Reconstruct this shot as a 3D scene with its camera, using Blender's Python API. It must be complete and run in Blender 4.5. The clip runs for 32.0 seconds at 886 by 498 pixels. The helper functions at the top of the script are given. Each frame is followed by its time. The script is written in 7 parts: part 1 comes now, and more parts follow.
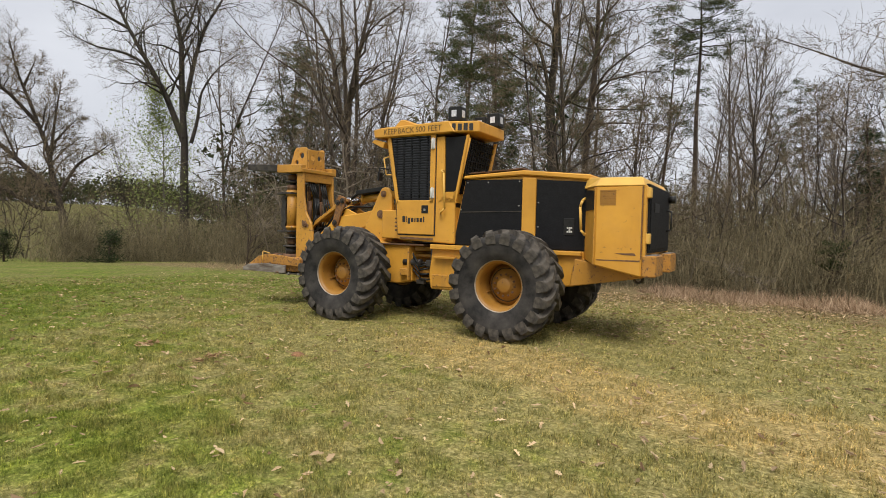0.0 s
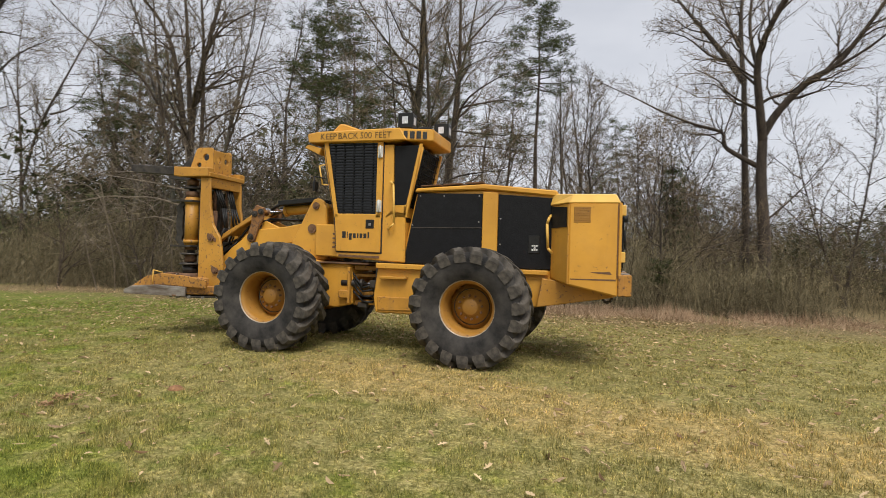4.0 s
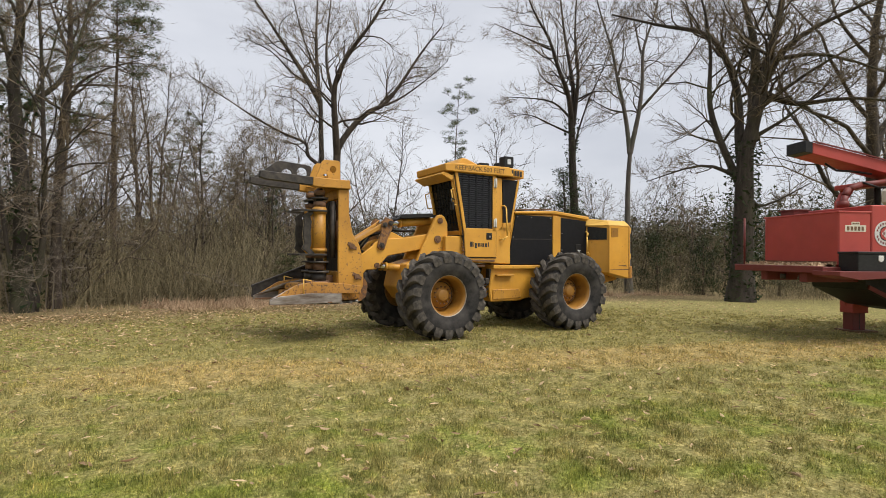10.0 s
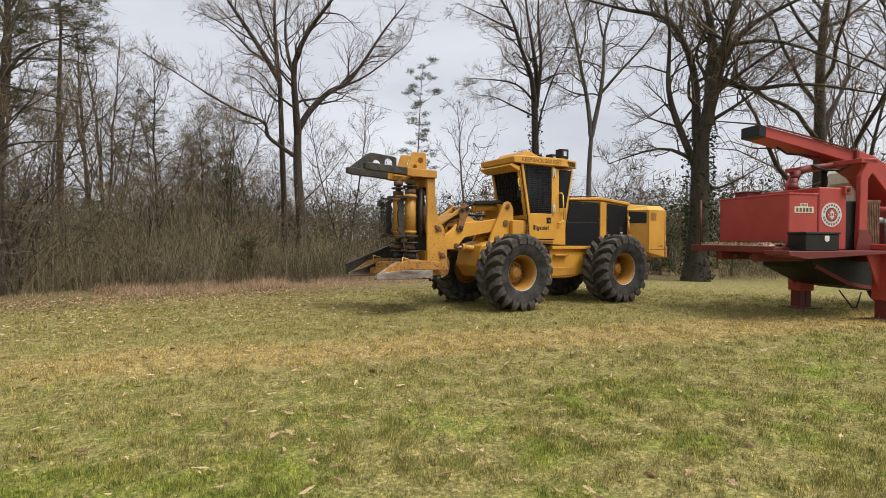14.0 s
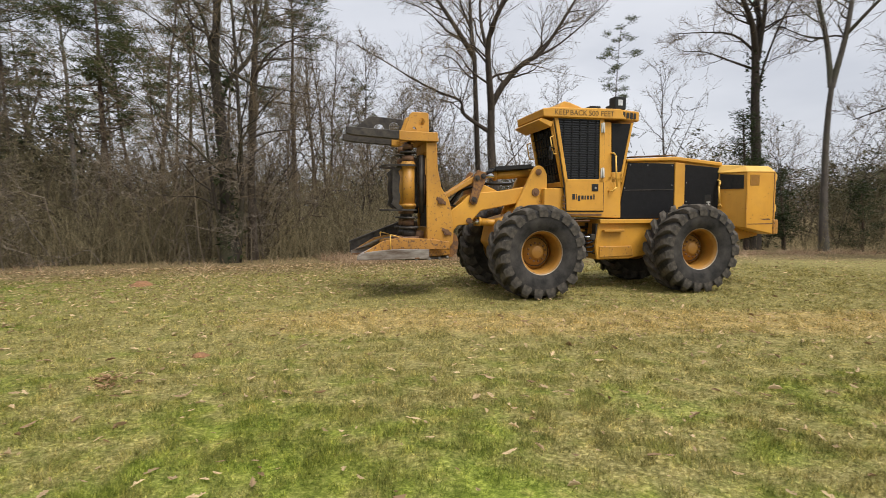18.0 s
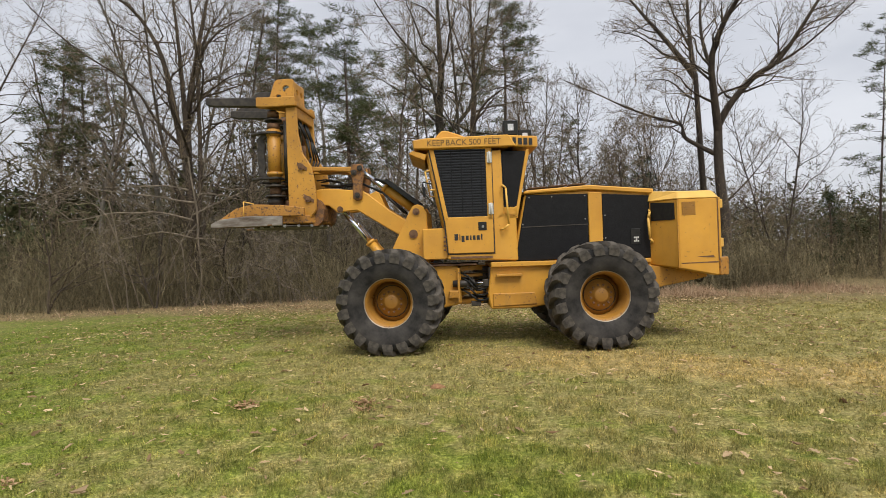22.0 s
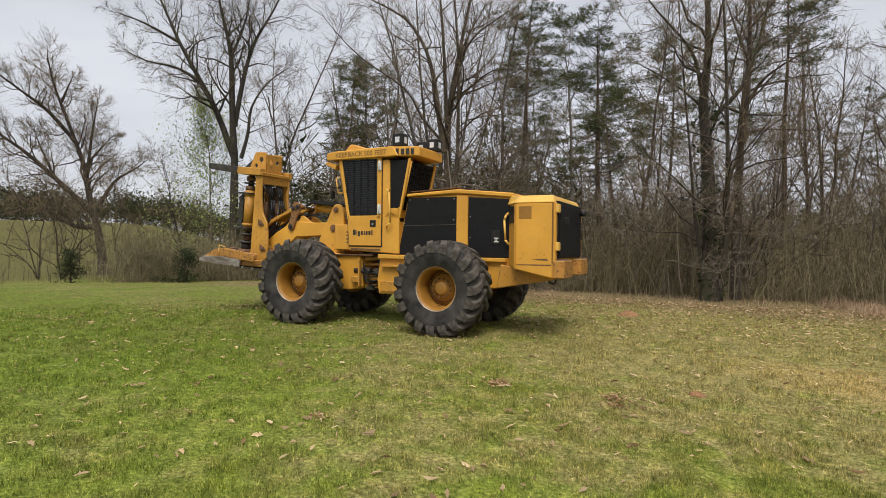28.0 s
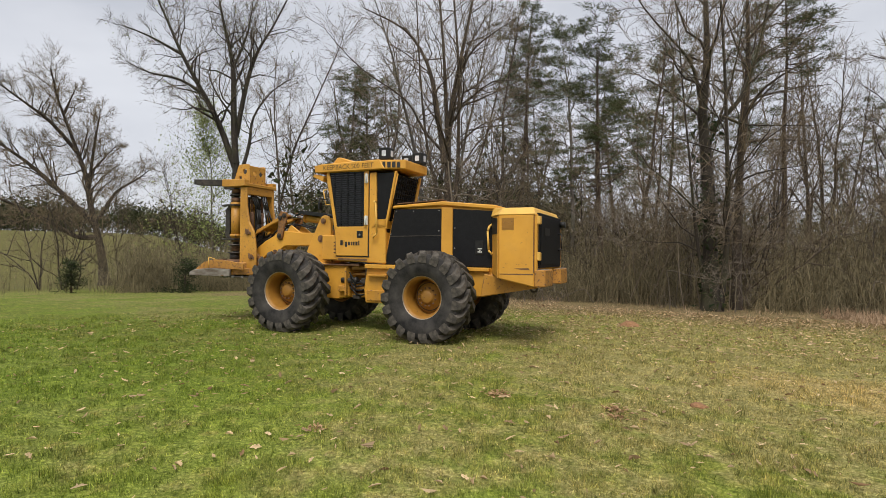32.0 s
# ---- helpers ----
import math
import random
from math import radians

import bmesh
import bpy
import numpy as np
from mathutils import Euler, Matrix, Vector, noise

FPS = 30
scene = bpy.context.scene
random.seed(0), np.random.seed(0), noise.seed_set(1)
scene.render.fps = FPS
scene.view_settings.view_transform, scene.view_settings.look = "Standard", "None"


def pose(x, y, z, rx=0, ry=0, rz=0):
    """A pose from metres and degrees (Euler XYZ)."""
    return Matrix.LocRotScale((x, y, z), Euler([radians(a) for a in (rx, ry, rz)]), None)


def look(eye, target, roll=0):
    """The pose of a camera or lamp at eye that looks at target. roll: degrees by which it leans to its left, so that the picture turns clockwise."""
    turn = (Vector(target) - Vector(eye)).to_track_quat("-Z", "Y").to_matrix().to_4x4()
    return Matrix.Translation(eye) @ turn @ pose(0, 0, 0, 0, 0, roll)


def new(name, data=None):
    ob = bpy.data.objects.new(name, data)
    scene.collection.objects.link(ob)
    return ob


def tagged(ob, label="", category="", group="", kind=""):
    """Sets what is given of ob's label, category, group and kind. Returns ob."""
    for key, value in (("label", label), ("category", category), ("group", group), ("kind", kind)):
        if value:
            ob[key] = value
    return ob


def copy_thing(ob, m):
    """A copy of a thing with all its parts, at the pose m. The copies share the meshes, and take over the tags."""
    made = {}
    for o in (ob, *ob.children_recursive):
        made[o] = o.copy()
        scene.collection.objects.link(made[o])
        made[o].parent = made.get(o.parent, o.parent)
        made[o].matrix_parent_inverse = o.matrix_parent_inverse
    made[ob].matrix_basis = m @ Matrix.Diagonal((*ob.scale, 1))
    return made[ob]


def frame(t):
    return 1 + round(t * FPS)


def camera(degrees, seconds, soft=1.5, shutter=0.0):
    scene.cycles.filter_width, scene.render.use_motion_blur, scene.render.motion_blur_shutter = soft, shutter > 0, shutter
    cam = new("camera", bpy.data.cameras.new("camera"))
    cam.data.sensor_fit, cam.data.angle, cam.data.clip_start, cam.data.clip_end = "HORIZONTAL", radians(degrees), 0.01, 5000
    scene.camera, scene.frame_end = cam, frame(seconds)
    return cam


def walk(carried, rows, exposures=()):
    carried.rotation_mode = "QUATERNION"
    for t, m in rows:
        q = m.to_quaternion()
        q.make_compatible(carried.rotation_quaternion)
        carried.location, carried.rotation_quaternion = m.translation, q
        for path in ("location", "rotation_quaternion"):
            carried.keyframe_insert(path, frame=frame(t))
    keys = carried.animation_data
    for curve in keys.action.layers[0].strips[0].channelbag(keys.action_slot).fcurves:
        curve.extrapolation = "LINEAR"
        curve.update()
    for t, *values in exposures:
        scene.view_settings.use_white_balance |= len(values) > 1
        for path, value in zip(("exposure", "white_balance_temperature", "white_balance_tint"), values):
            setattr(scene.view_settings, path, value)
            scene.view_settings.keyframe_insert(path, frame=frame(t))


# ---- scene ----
cam = camera(78.0, 32.0, soft=0.7, shutter=0.4)
PATH = [
    (0, (4.464, 1.580, 1.633, 88.03, -1.33, 32.51)),
    (0.5, (4.453, 1.558, 1.626, 87.91, -1.44, 34.01)),
    (1, (4.445, 1.539, 1.629, 87.76, -1.57, 34.00)),
    (1.5, (4.470, 1.542, 1.632, 87.73, -1.83, 32.73)),
    (2, (4.478, 1.548, 1.628, 87.82, -2.25, 31.10)),
    (2.5, (4.457, 1.545, 1.604, 87.80, -2.98, 29.64)),
    (3, (4.228, 1.550, 1.584, 88.21, -3.91, 26.66)),
    (3.5, (3.969, 1.561, 1.559, 89.42, -3.07, 21.05)),
    (5.5, (2.184, 0.710, 1.580, 91.46, 2.71, 1.06)),
    (6, (1.834, 0.522, 1.589, 90.93, 3.93, -5.02)),
    (6.5, (1.466, 0.527, 1.601, 91.18, 3.65, -8.95)),
    (7, (1.079, 0.360, 1.586, 91.09, 2.55, -13.15)),
    (7.5, (0.781, 0.310, 1.594, 91.80, 1.51, -16.64)),
    (8, (0.543, 0.257, 1.600, 91.29, 0.88, -20.75)),
    (8.5, (0.369, 0.141, 1.606, 90.86, 0.84, -23.81)),
    (9, (0.370, 0.084, 1.589, 90.90, 0.33, -26.13)),
    (9.5, (0.393, 0.028, 1.600, 90.76, -0.05, -28.21)),
    (10, (0.398, 0.030, 1.598, 90.58, -0.38, -30.21)),
    (10.5, (0.403, 0.040, 1.594, 90.38, -0.47, -32.22)),
    (11, (0.403, 0.049, 1.587, 90.20, -0.43, -33.48)),
    (11.5, (0.405, 0.047, 1.589, 90.10, -0.34, -34.27)),
    (12, (0.402, 0.048, 1.595, 90.01, -0.41, -34.67)),
    (12.5, (0.403, 0.048, 1.597, 89.88, -0.43, -34.70)),
    (13, (0.410, 0.061, 1.586, 89.64, -0.48, -34.67)),
    (13.5, (0.403, 0.071, 1.587, 89.20, -0.37, -34.42)),
    (15.5, (0.402, 0.071, 1.578, 87.57, 0.17, -30.72)),
    (16, (0.377, 0.079, 1.561, 87.24, -0.08, -28.39)),
    (16.5, (0.368, 0.084, 1.559, 86.91, -0.22, -25.51)),
    (17, (0.357, 0.097, 1.555, 86.51, -0.17, -22.13)),
    (17.5, (0.343, 0.102, 1.559, 86.20, 0.05, -18.37)),
    (18, (0.334, 0.114, 1.562, 86.02, 0.31, -14.29)),
    (18.5, (0.305, 0.128, 1.564, 86.14, 0.39, -10.14)),
    (19, (0.280, 0.128, 1.562, 86.51, 0.37, -6.37)),
    (19.5, (0.252, 0.121, 1.570, 87.06, 0.31, -3.29)),
    (20, (0.238, 0.098, 1.598, 87.81, 0.42, -0.90)),
    (20.5, (0.224, 0.061, 1.623, 88.47, 0.89, 1.04)),
    (21, (0.215, 0.062, 1.621, 89.10, 1.42, 3.01)),
    (21.5, (0.196, 0.050, 1.632, 89.60, 1.85, 5.15)),
    (22, (0.183, 0.047, 1.625, 90.05, 2.07, 7.50)),
    (22.5, (0.177, 0.053, 1.631, 90.17, 2.07, 9.66)),
    (23, (0.171, 0.057, 1.626, 90.13, 1.84, 11.45)),
    (23.5, (0.152, 0.060, 1.617, 89.91, 1.49, 13.07)),
    (24, (0.142, 0.060, 1.619, 89.54, 1.28, 14.97)),
    (24.5, (0.124, 0.062, 1.608, 89.33, 0.94, 17.40)),
    (25, (0.092, 0.047, 1.611, 89.11, 0.57, 20.37)),
    (25.5, (0.056, 0.034, 1.601, 89.11, 0.15, 23.72)),
    (26, (0.029, 0.025, 1.600, 89.05, -0.08, 26.87)),
    (26.5, (0.015, 0.017, 1.597, 89.03, -0.25, 29.35)),
    (28.5, (0.000, -0.002, 1.599, 89.63, -0.64, 32.26)),
    (29, (0.004, -0.002, 1.602, 89.86, -0.67, 32.39)),
    (29.5, (-0.001, -0.002, 1.603, 89.98, -0.79, 32.42)),
    (30, (-0.002, 0.001, 1.602, 90.01, -0.82, 32.41)),
    (30.5, (-0.001, 0.004, 1.600, 90.10, -0.79, 32.33)),
    (31, (0.003, 0.000, 1.602, 90.28, -0.74, 32.30)),
    (31.5, (0.009, 0.001, 1.606, 90.46, -0.65, 32.29)),
    (32, (0.012, 0.004, 1.605, 90.53, -0.58, 32.17)),
]
walk(cam, [(t, pose(*row)) for t, row in PATH],
     ((0, 0.49), (3, 0.49), (8, 0.51), (10, 0.58), (12, 0.57), (17, 0.61), (19, 0.57), (21, 0.54), (24, 0.48), (32, 0.48)))

# ---- light ----
world = bpy.data.worlds.new("overcast_sky")
scene.world = world
world.use_nodes = True
wt = world.node_tree
wt.nodes.clear()
w_out = wt.nodes.new("ShaderNodeOutputWorld")
w_bg = wt.nodes.new("ShaderNodeBackground")
w_sky = wt.nodes.new("ShaderNodeTexSky")
w_sky.sky_type = "NISHITA"
w_sky.sun_disc = False
w_sky.sun_elevation = radians(50)
w_sky.sun_rotation = radians(153)
w_sky.air_density, w_sky.dust_density = 1.0, 3.0
w_scale = wt.nodes.new("ShaderNodeMixRGB")
w_scale.blend_type = "MULTIPLY"
w_scale.inputs[0].default_value = 1.0
w_scale.inputs[2].default_value = (0.07, 0.07, 0.07, 1)
w_geo = wt.nodes.new("ShaderNodeTexCoord")
w_map = wt.nodes.new("ShaderNodeMapping")
w_map.inputs["Scale"].default_value = (1.2, 1.2, 3.2)
w_noise = wt.nodes.new("ShaderNodeTexNoise")
w_noise.inputs["Scale"].default_value = 1.6
w_noise.inputs["Detail"].default_value = 5.0
w_noise.inputs["Roughness"].default_value = 0.52
w_ramp = wt.nodes.new("ShaderNodeValToRGB")
w_ramp.color_ramp.elements[0].position, w_ramp.color_ramp.elements[0].color = 0.32, (0.45, 0.465, 0.51, 1)
w_ramp.color_ramp.elements[1].position, w_ramp.color_ramp.elements[1].color = 0.68, (0.62, 0.63, 0.665, 1)
w_mix = wt.nodes.new("ShaderNodeMixRGB")
w_mix.inputs[0].default_value = 0.86
wt.links.new(w_sky.outputs[0], w_scale.inputs[1])
wt.links.new(w_geo.outputs["Generated"], w_map.inputs[0])
wt.links.new(w_map.outputs[0], w_noise.inputs["Vector"])
wt.links.new(w_noise.outputs[0], w_ramp.inputs[0])
wt.links.new(w_scale.outputs[0], w_mix.inputs[1])
wt.links.new(w_ramp.outputs[0], w_mix.inputs[2])
wt.links.new(w_mix.outputs[0], w_bg.inputs[0])
w_bg.inputs[1].default_value = 1.0
wt.links.new(w_bg.outputs[0], w_out.inputs[0])
sun_data = bpy.data.lights.new("sun", "SUN")
sun_data.energy, sun_data.angle, sun_data.color = 2.2, radians(30), (1.0, 0.96, 0.90)
sun = new("sun", sun_data)
sun.matrix_world = look((8, -10, 26), (0, 6, 0))

# ---- materials ----
def nodes_of(name):
    m = bpy.data.materials.new(name)
    m.use_nodes = True
    nt = m.node_tree
    return m, nt, nt.nodes["Principled BSDF"]


def tex(nt, kind, scale, detail=4.0, rough=0.55, coord="Object", stretch=None):
    co = nt.nodes.new("ShaderNodeTexCoord")
    src = co.outputs["Object"]
    if coord == "World":
        geo = nt.nodes.new("ShaderNodeNewGeometry")
        src = geo.outputs["Position"]
    if stretch:
        mp = nt.nodes.new("ShaderNodeMapping")
        mp.inputs["Scale"].default_value = stretch
        nt.links.new(src, mp.inputs[0])
        src = mp.outputs[0]
    n = nt.nodes.new(kind)
    n.inputs["Scale"].default_value = scale
    if kind == "ShaderNodeTexNoise":
        n.inputs["Detail"].default_value, n.inputs["Roughness"].default_value = detail, rough
    nt.links.new(src, n.inputs["Vector"])
    return n


def ramp(nt, fac, stops):
    r = nt.nodes.new("ShaderNodeValToRGB")
    e = r.color_ramp.elements
    e[0].position, e[0].color = stops[0][0], (*stops[0][1], 1)
    e[1].position, e[1].color = stops[-1][0], (*stops[-1][1], 1)
    for p, c in stops[1:-1]:
        e.new(p).color = (*c, 1)
    nt.links.new(fac, r.inputs[0])
    return r


def mixc(nt, fac, a, b, blend="MIX"):
    m = nt.nodes.new("ShaderNodeMixRGB")
    m.blend_type = blend
    for slot, v in ((0, fac), (1, a), (2, b)):
        if isinstance(v, bpy.types.NodeSocket):
            nt.links.new(v, m.inputs[slot])
        else:
            m.inputs[slot].default_value = v if slot == 0 else (*v, 1)
    return m


def bump(nt, bs, height, strength, dist=0.02):
    b = nt.nodes.new("ShaderNodeBump")
    b.inputs["Strength"].default_value, b.inputs["Distance"].default_value = strength, dist
    nt.links.new(height, b.inputs["Height"])
    nt.links.new(b.outputs[0], bs.inputs["Normal"])


def painted(name, base, worn, rough=0.45, wear=0.62, grime=(0.10, 0.07, 0.04), metal=0.0, fade=0.9):
    """Paint with fading, thin dust, small chips, runs of dirt and rubbed edges."""
    m, nt, bs = nodes_of(name)
    big = tex(nt, "ShaderNodeTexNoise", 1.3, 5, 0.6)
    fine = tex(nt, "ShaderNodeTexNoise", 22.0, 6, 0.7)
    mid = tex(nt, "ShaderNodeTexNoise", 4.2, 7, 0.68)
    spots = tex(nt, "ShaderNodeTexNoise", 17.0, 8, 0.72)
    c0 = ramp(nt, big.outputs[0], [(0.32, tuple(x * fade * k for x, k in zip(base, (0.86, 0.82, 0.8)))), (0.68, base)])
    dust = ramp(nt, mid.outputs[0], [(0.48, (0, 0, 0)), (0.72, (0.24 if wear > 0.61 else 0.45,) * 3)])
    c1 = mixc(nt, dust.outputs[0], c0.outputs[0], tuple(0.68 * x + 0.32 * y for x, y in zip(base, (0.28, 0.20, 0.115))))
    sp = ramp(nt, spots.outputs[0], [(wear, (0, 0, 0)), (wear + 0.04, (0.9, 0.9, 0.9))])
    c2 = mixc(nt, sp.outputs[0], c1.outputs[0], worn)
    low = tex(nt, "ShaderNodeTexNoise", 5.0, 6, 0.65, stretch=(1.0, 1.0, 0.16))
    gr = ramp(nt, low.outputs[0], [(0.55, (0, 0, 0)), (0.76, (0.36 if wear > 0.61 else 0.55,) * 3)])
    c3 = mixc(nt, gr.outputs[0], c2.outputs[0], tuple(0.45 * x + 0.55 * y for x, y in zip(base, grime)))
    nt.links.new(c3.outputs[0], bs.inputs["Base Color"])
    rr = ramp(nt, mid.outputs[0], [(0.3, (rough - 0.08,) * 3), (0.75, (rough + 0.2,) * 3)])
    nt.links.new(rr.outputs[0], bs.inputs["Roughness"])
    bs.inputs["Metallic"].default_value = metal
    bump(nt, bs, mid.outputs[0], 0.10, 0.01)
    return m


def plain(name, a, b, scale=8.0, rough=0.6, metal=0.0, bumps=0.15, dist=0.01, stretch=None, coord="Object", spec=0.5):
    m, nt, bs = nodes_of(name)
    bs.inputs["Specular IOR Level"].default_value = spec
    n = tex(nt, "ShaderNodeTexNoise", scale, 6, 0.62, stretch=stretch, coord=coord)
    big = tex(nt, "ShaderNodeTexNoise", scale * 0.17, 3, 0.5, coord=coord)
    c = ramp(nt, n.outputs[0], [(0.3, a), (0.72, b)])
    d = ramp(nt, big.outputs[0], [(0.3, (0.78, 0.78, 0.78)), (0.7, (1.1, 1.1, 1.1))])
    k = mixc(nt, 1.0, c.outputs[0], d.outputs[0], "MULTIPLY")
    nt.links.new(k.outputs[0], bs.inputs["Base Color"])
    bs.inputs["Roughness"].default_value, bs.inputs["Metallic"].default_value = rough, metal
    bump(nt, bs, n.outputs[0], bumps, dist)
    return m


YELLOW = painted("yellow_machine_paint", (0.69, 0.348, 0.042), (0.17, 0.085, 0.04), wear=0.625)
YELLOW_WORN = painted("worn_yellow_paint", (0.58, 0.285, 0.036), (0.12, 0.06, 0.035), rough=0.5, wear=0.58, fade=0.78)
YELLOW_RUST = painted("rusted_yellow_paint", (0.50, 0.235, 0.038), (0.11, 0.055, 0.03), rough=0.6, wear=0.53, fade=0.7, grime=(0.07, 0.04, 0.02))
LINK_RUST = painted("brown_rusted_paint", (0.30, 0.135, 0.035), (0.10, 0.052, 0.03), rough=0.65, wear=0.50, fade=0.7, grime=(0.07, 0.04, 0.02))
RIM_PAINT = painted("ochre_wheel_paint", (0.41, 0.200, 0.030), (0.13, 0.065, 0.03), rough=0.5, wear=0.60, fade=0.72, grime=(0.06, 0.035, 0.02))
RIM_LIP = plain("rubbed_rim_steel", (0.24, 0.185, 0.125), (0.47, 0.40, 0.31), 9, 0.5, metal=0.3, bumps=0.2)
PALE_YELLOW = painted("pale_yellow_paint", (0.80, 0.48, 0.095), (0.3, 0.18, 0.08), wear=0.68)
RED = painted("faded_red_paint", (0.43, 0.056, 0.042), (0.22, 0.06, 0.045), rough=0.5, wear=0.70, grime=(0.16, 0.04, 0.03))
RED_DARK = painted("dark_red_paint", (0.165, 0.026, 0.021), (0.14, 0.075, 0.05), rough=0.55, wear=0.62, grime=(0.09, 0.03, 0.02))
BLACK_MESH = plain("black_perforated_panel", (0.005, 0.005, 0.006), (0.013, 0.013, 0.014), 60, 0.6, bumps=0.3, spec=0.2)
BLACK = plain("black_paint", (0.006, 0.006, 0.006), (0.02, 0.019, 0.017), 18, 0.5, spec=0.35)
GUARD = plain("black_steel_bars", (0.008, 0.008, 0.009), (0.020, 0.020, 0.021), 25, 0.7, spec=0.15)
SCRAPED = plain("scraped_rusty_steel", (0.10, 0.058, 0.035), (0.46, 0.43, 0.39), 5, 0.5, metal=0.35, bumps=0.3, stretch=(0.5, 1, 2.0))
RUBBER = plain("dusty_tyre_rubber", (0.010, 0.010, 0.010), (0.076, 0.069, 0.062), 4, 0.85, bumps=0.35, dist=0.02, spec=0.25)
LUG_RUBBER = plain("earth_dusted_lug_rubber", (0.026, 0.024, 0.021), (0.170, 0.148, 0.122), 6, 0.85, bumps=0.4, dist=0.02, spec=0.25)
RUST = plain("rusty_steel", (0.09, 0.045, 0.025), (0.26, 0.14, 0.07), 9, 0.75, metal=0.2, bumps=0.3)
STEEL = plain("scraped_bare_steel", (0.22, 0.21, 0.20), (0.46, 0.44, 0.42), 11, 0.42, metal=0.6, bumps=0.2)
DARK_STEEL = plain("dark_greasy_steel", (0.025, 0.023, 0.022), (0.09, 0.075, 0.06), 10, 0.55, metal=0.4, bumps=0.25)
CHROME = plain("cylinder_chrome", (0.65, 0.65, 0.66), (0.78, 0.78, 0.8), 20, 0.14, metal=1.0, bumps=0.02)
LABEL = plain("pale_decal", (0.55, 0.54, 0.5), (0.72, 0.71, 0.68), 30, 0.5, bumps=0.02)
LETTER = plain("black_lettering", (0.012, 0.011, 0.01), (0.03, 0.028, 0.025), 30, 0.5, bumps=0.02)
WORN_LETTER = plain("worn_black_lettering", (0.02, 0.016, 0.01), (0.30, 0.165, 0.03), 26, 0.5, bumps=0.02)
CHIPS = plain("pale_wood_chips", (0.30, 0.19, 0.10), (0.68, 0.50, 0.32), 28, 0.9, bumps=0.6)
CREAM = plain("cream_paint", (0.6, 0.55, 0.42), (0.75, 0.7, 0.58), 9, 0.55)
LAMP_GLASS = plain("clear_lamp_glass", (0.45, 0.46, 0.48), (0.75, 0.76, 0.8), 40, 0.12, bumps=0.05)


def glass_mat():
    m, nt, bs = nodes_of("dark_cab_glass")
    bs.inputs["Base Color"].default_value = (0.012, 0.013, 0.014, 1)
    n = tex(nt, "ShaderNodeTexNoise", 6, 5, 0.6)
    r = ramp(nt, n.outputs[0], [(0.3, (0.05,) * 3), (0.7, (0.22,) * 3)])
    nt.links.new(r.outputs[0], bs.inputs["Roughness"])
    return m


GLASS = glass_mat()


def bark(name, dark, light, moss=None, scale=6.0):
    m, nt, bs = nodes_of(name)
    n = tex(nt, "ShaderNodeTexNoise", scale, 8, 0.7, coord="World", stretch=(1, 1, 0.22))
    w = tex(nt, "ShaderNodeTexNoise", 0.7, 4, 0.6, coord="World")
    c = ramp(nt, n.outputs[0], [(0.3, dark), (0.7, light)])
    info = nt.nodes.new("ShaderNodeObjectInfo")
    v = ramp(nt, info.outputs["Random"], [(0.0, (0.72, 0.72, 0.72)), (1.0, (1.2, 1.15, 1.1))])
    c = mixc(nt, 1.0, c.outputs[0], v.outputs[0], "MULTIPLY")
    last = c
    if moss:
        mk = ramp(nt, w.outputs[0], [(0.5, (0, 0, 0)), (0.66, (0.7, 0.7, 0.7))])
        last = mixc(nt, mk.outputs[0], c.outputs[0], moss)
    nt.links.new(last.outputs[0], bs.inputs["Base Color"])
    bs.inputs["Roughness"].default_value = 0.9
    bump(nt, bs, n.outputs[0], 0.7, 0.03)
    return m


BARK = bark("grey_brown_bark", (0.021, 0.016, 0.012), (0.092, 0.070, 0.051))
BARK_PALE = bark("pale_grey_bark", (0.055, 0.048, 0.042), (0.18, 0.158, 0.14), (0.09, 0.095, 0.06))
BARK_MOSS = bark("mossy_bark", (0.017, 0.0135, 0.010), (0.066, 0.053, 0.041), (0.055, 0.055, 0.021))
BARK_PINE = bark("pine_bark", (0.030, 0.020, 0.014), (0.095, 0.064, 0.044))
TWIG = bark("twig_bark", (0.072, 0.056, 0.035), (0.215, 0.166, 0.104), scale=2.0)


def foliage(name, a, b, trans=0.25):
    m, nt, bs = nodes_of(name)
    geo = nt.nodes.new("ShaderNodeNewGeometry")
    c = ramp(nt, geo.outputs["Random Per Island"], [(0.0, a), (1.0, b)])
    big = tex(nt, "ShaderNodeTexNoise", 0.6, 3, 0.5, coord="World")
    d = ramp(nt, big.outputs[0], [(0.3, (0.7, 0.7, 0.7)), (0.7, (1.2, 1.2, 1.2))])
    k = mixc(nt, 1.0, c.outputs[0], d.outputs[0], "MULTIPLY")
    nt.links.new(k.outputs[0], bs.inputs["Base Color"])
    bs.inputs["Roughness"].default_value = 0.75
    bs.inputs["Specular IOR Level"].default_value = 0.15
    out = nt.nodes["Material Output"]
    tl = nt.nodes.new("ShaderNodeBsdfTranslucent")
    nt.links.new(k.outputs[0], tl.inputs[0])
    ms = nt.nodes.new("ShaderNodeMixShader")
    ms.inputs[0].default_value = trans
    nt.links.new(bs.outputs[0], ms.inputs[1])
    nt.links.new(tl.outputs[0], ms.inputs[2])
    nt.links.new(ms.outputs[0], out.inputs[0])
    return m


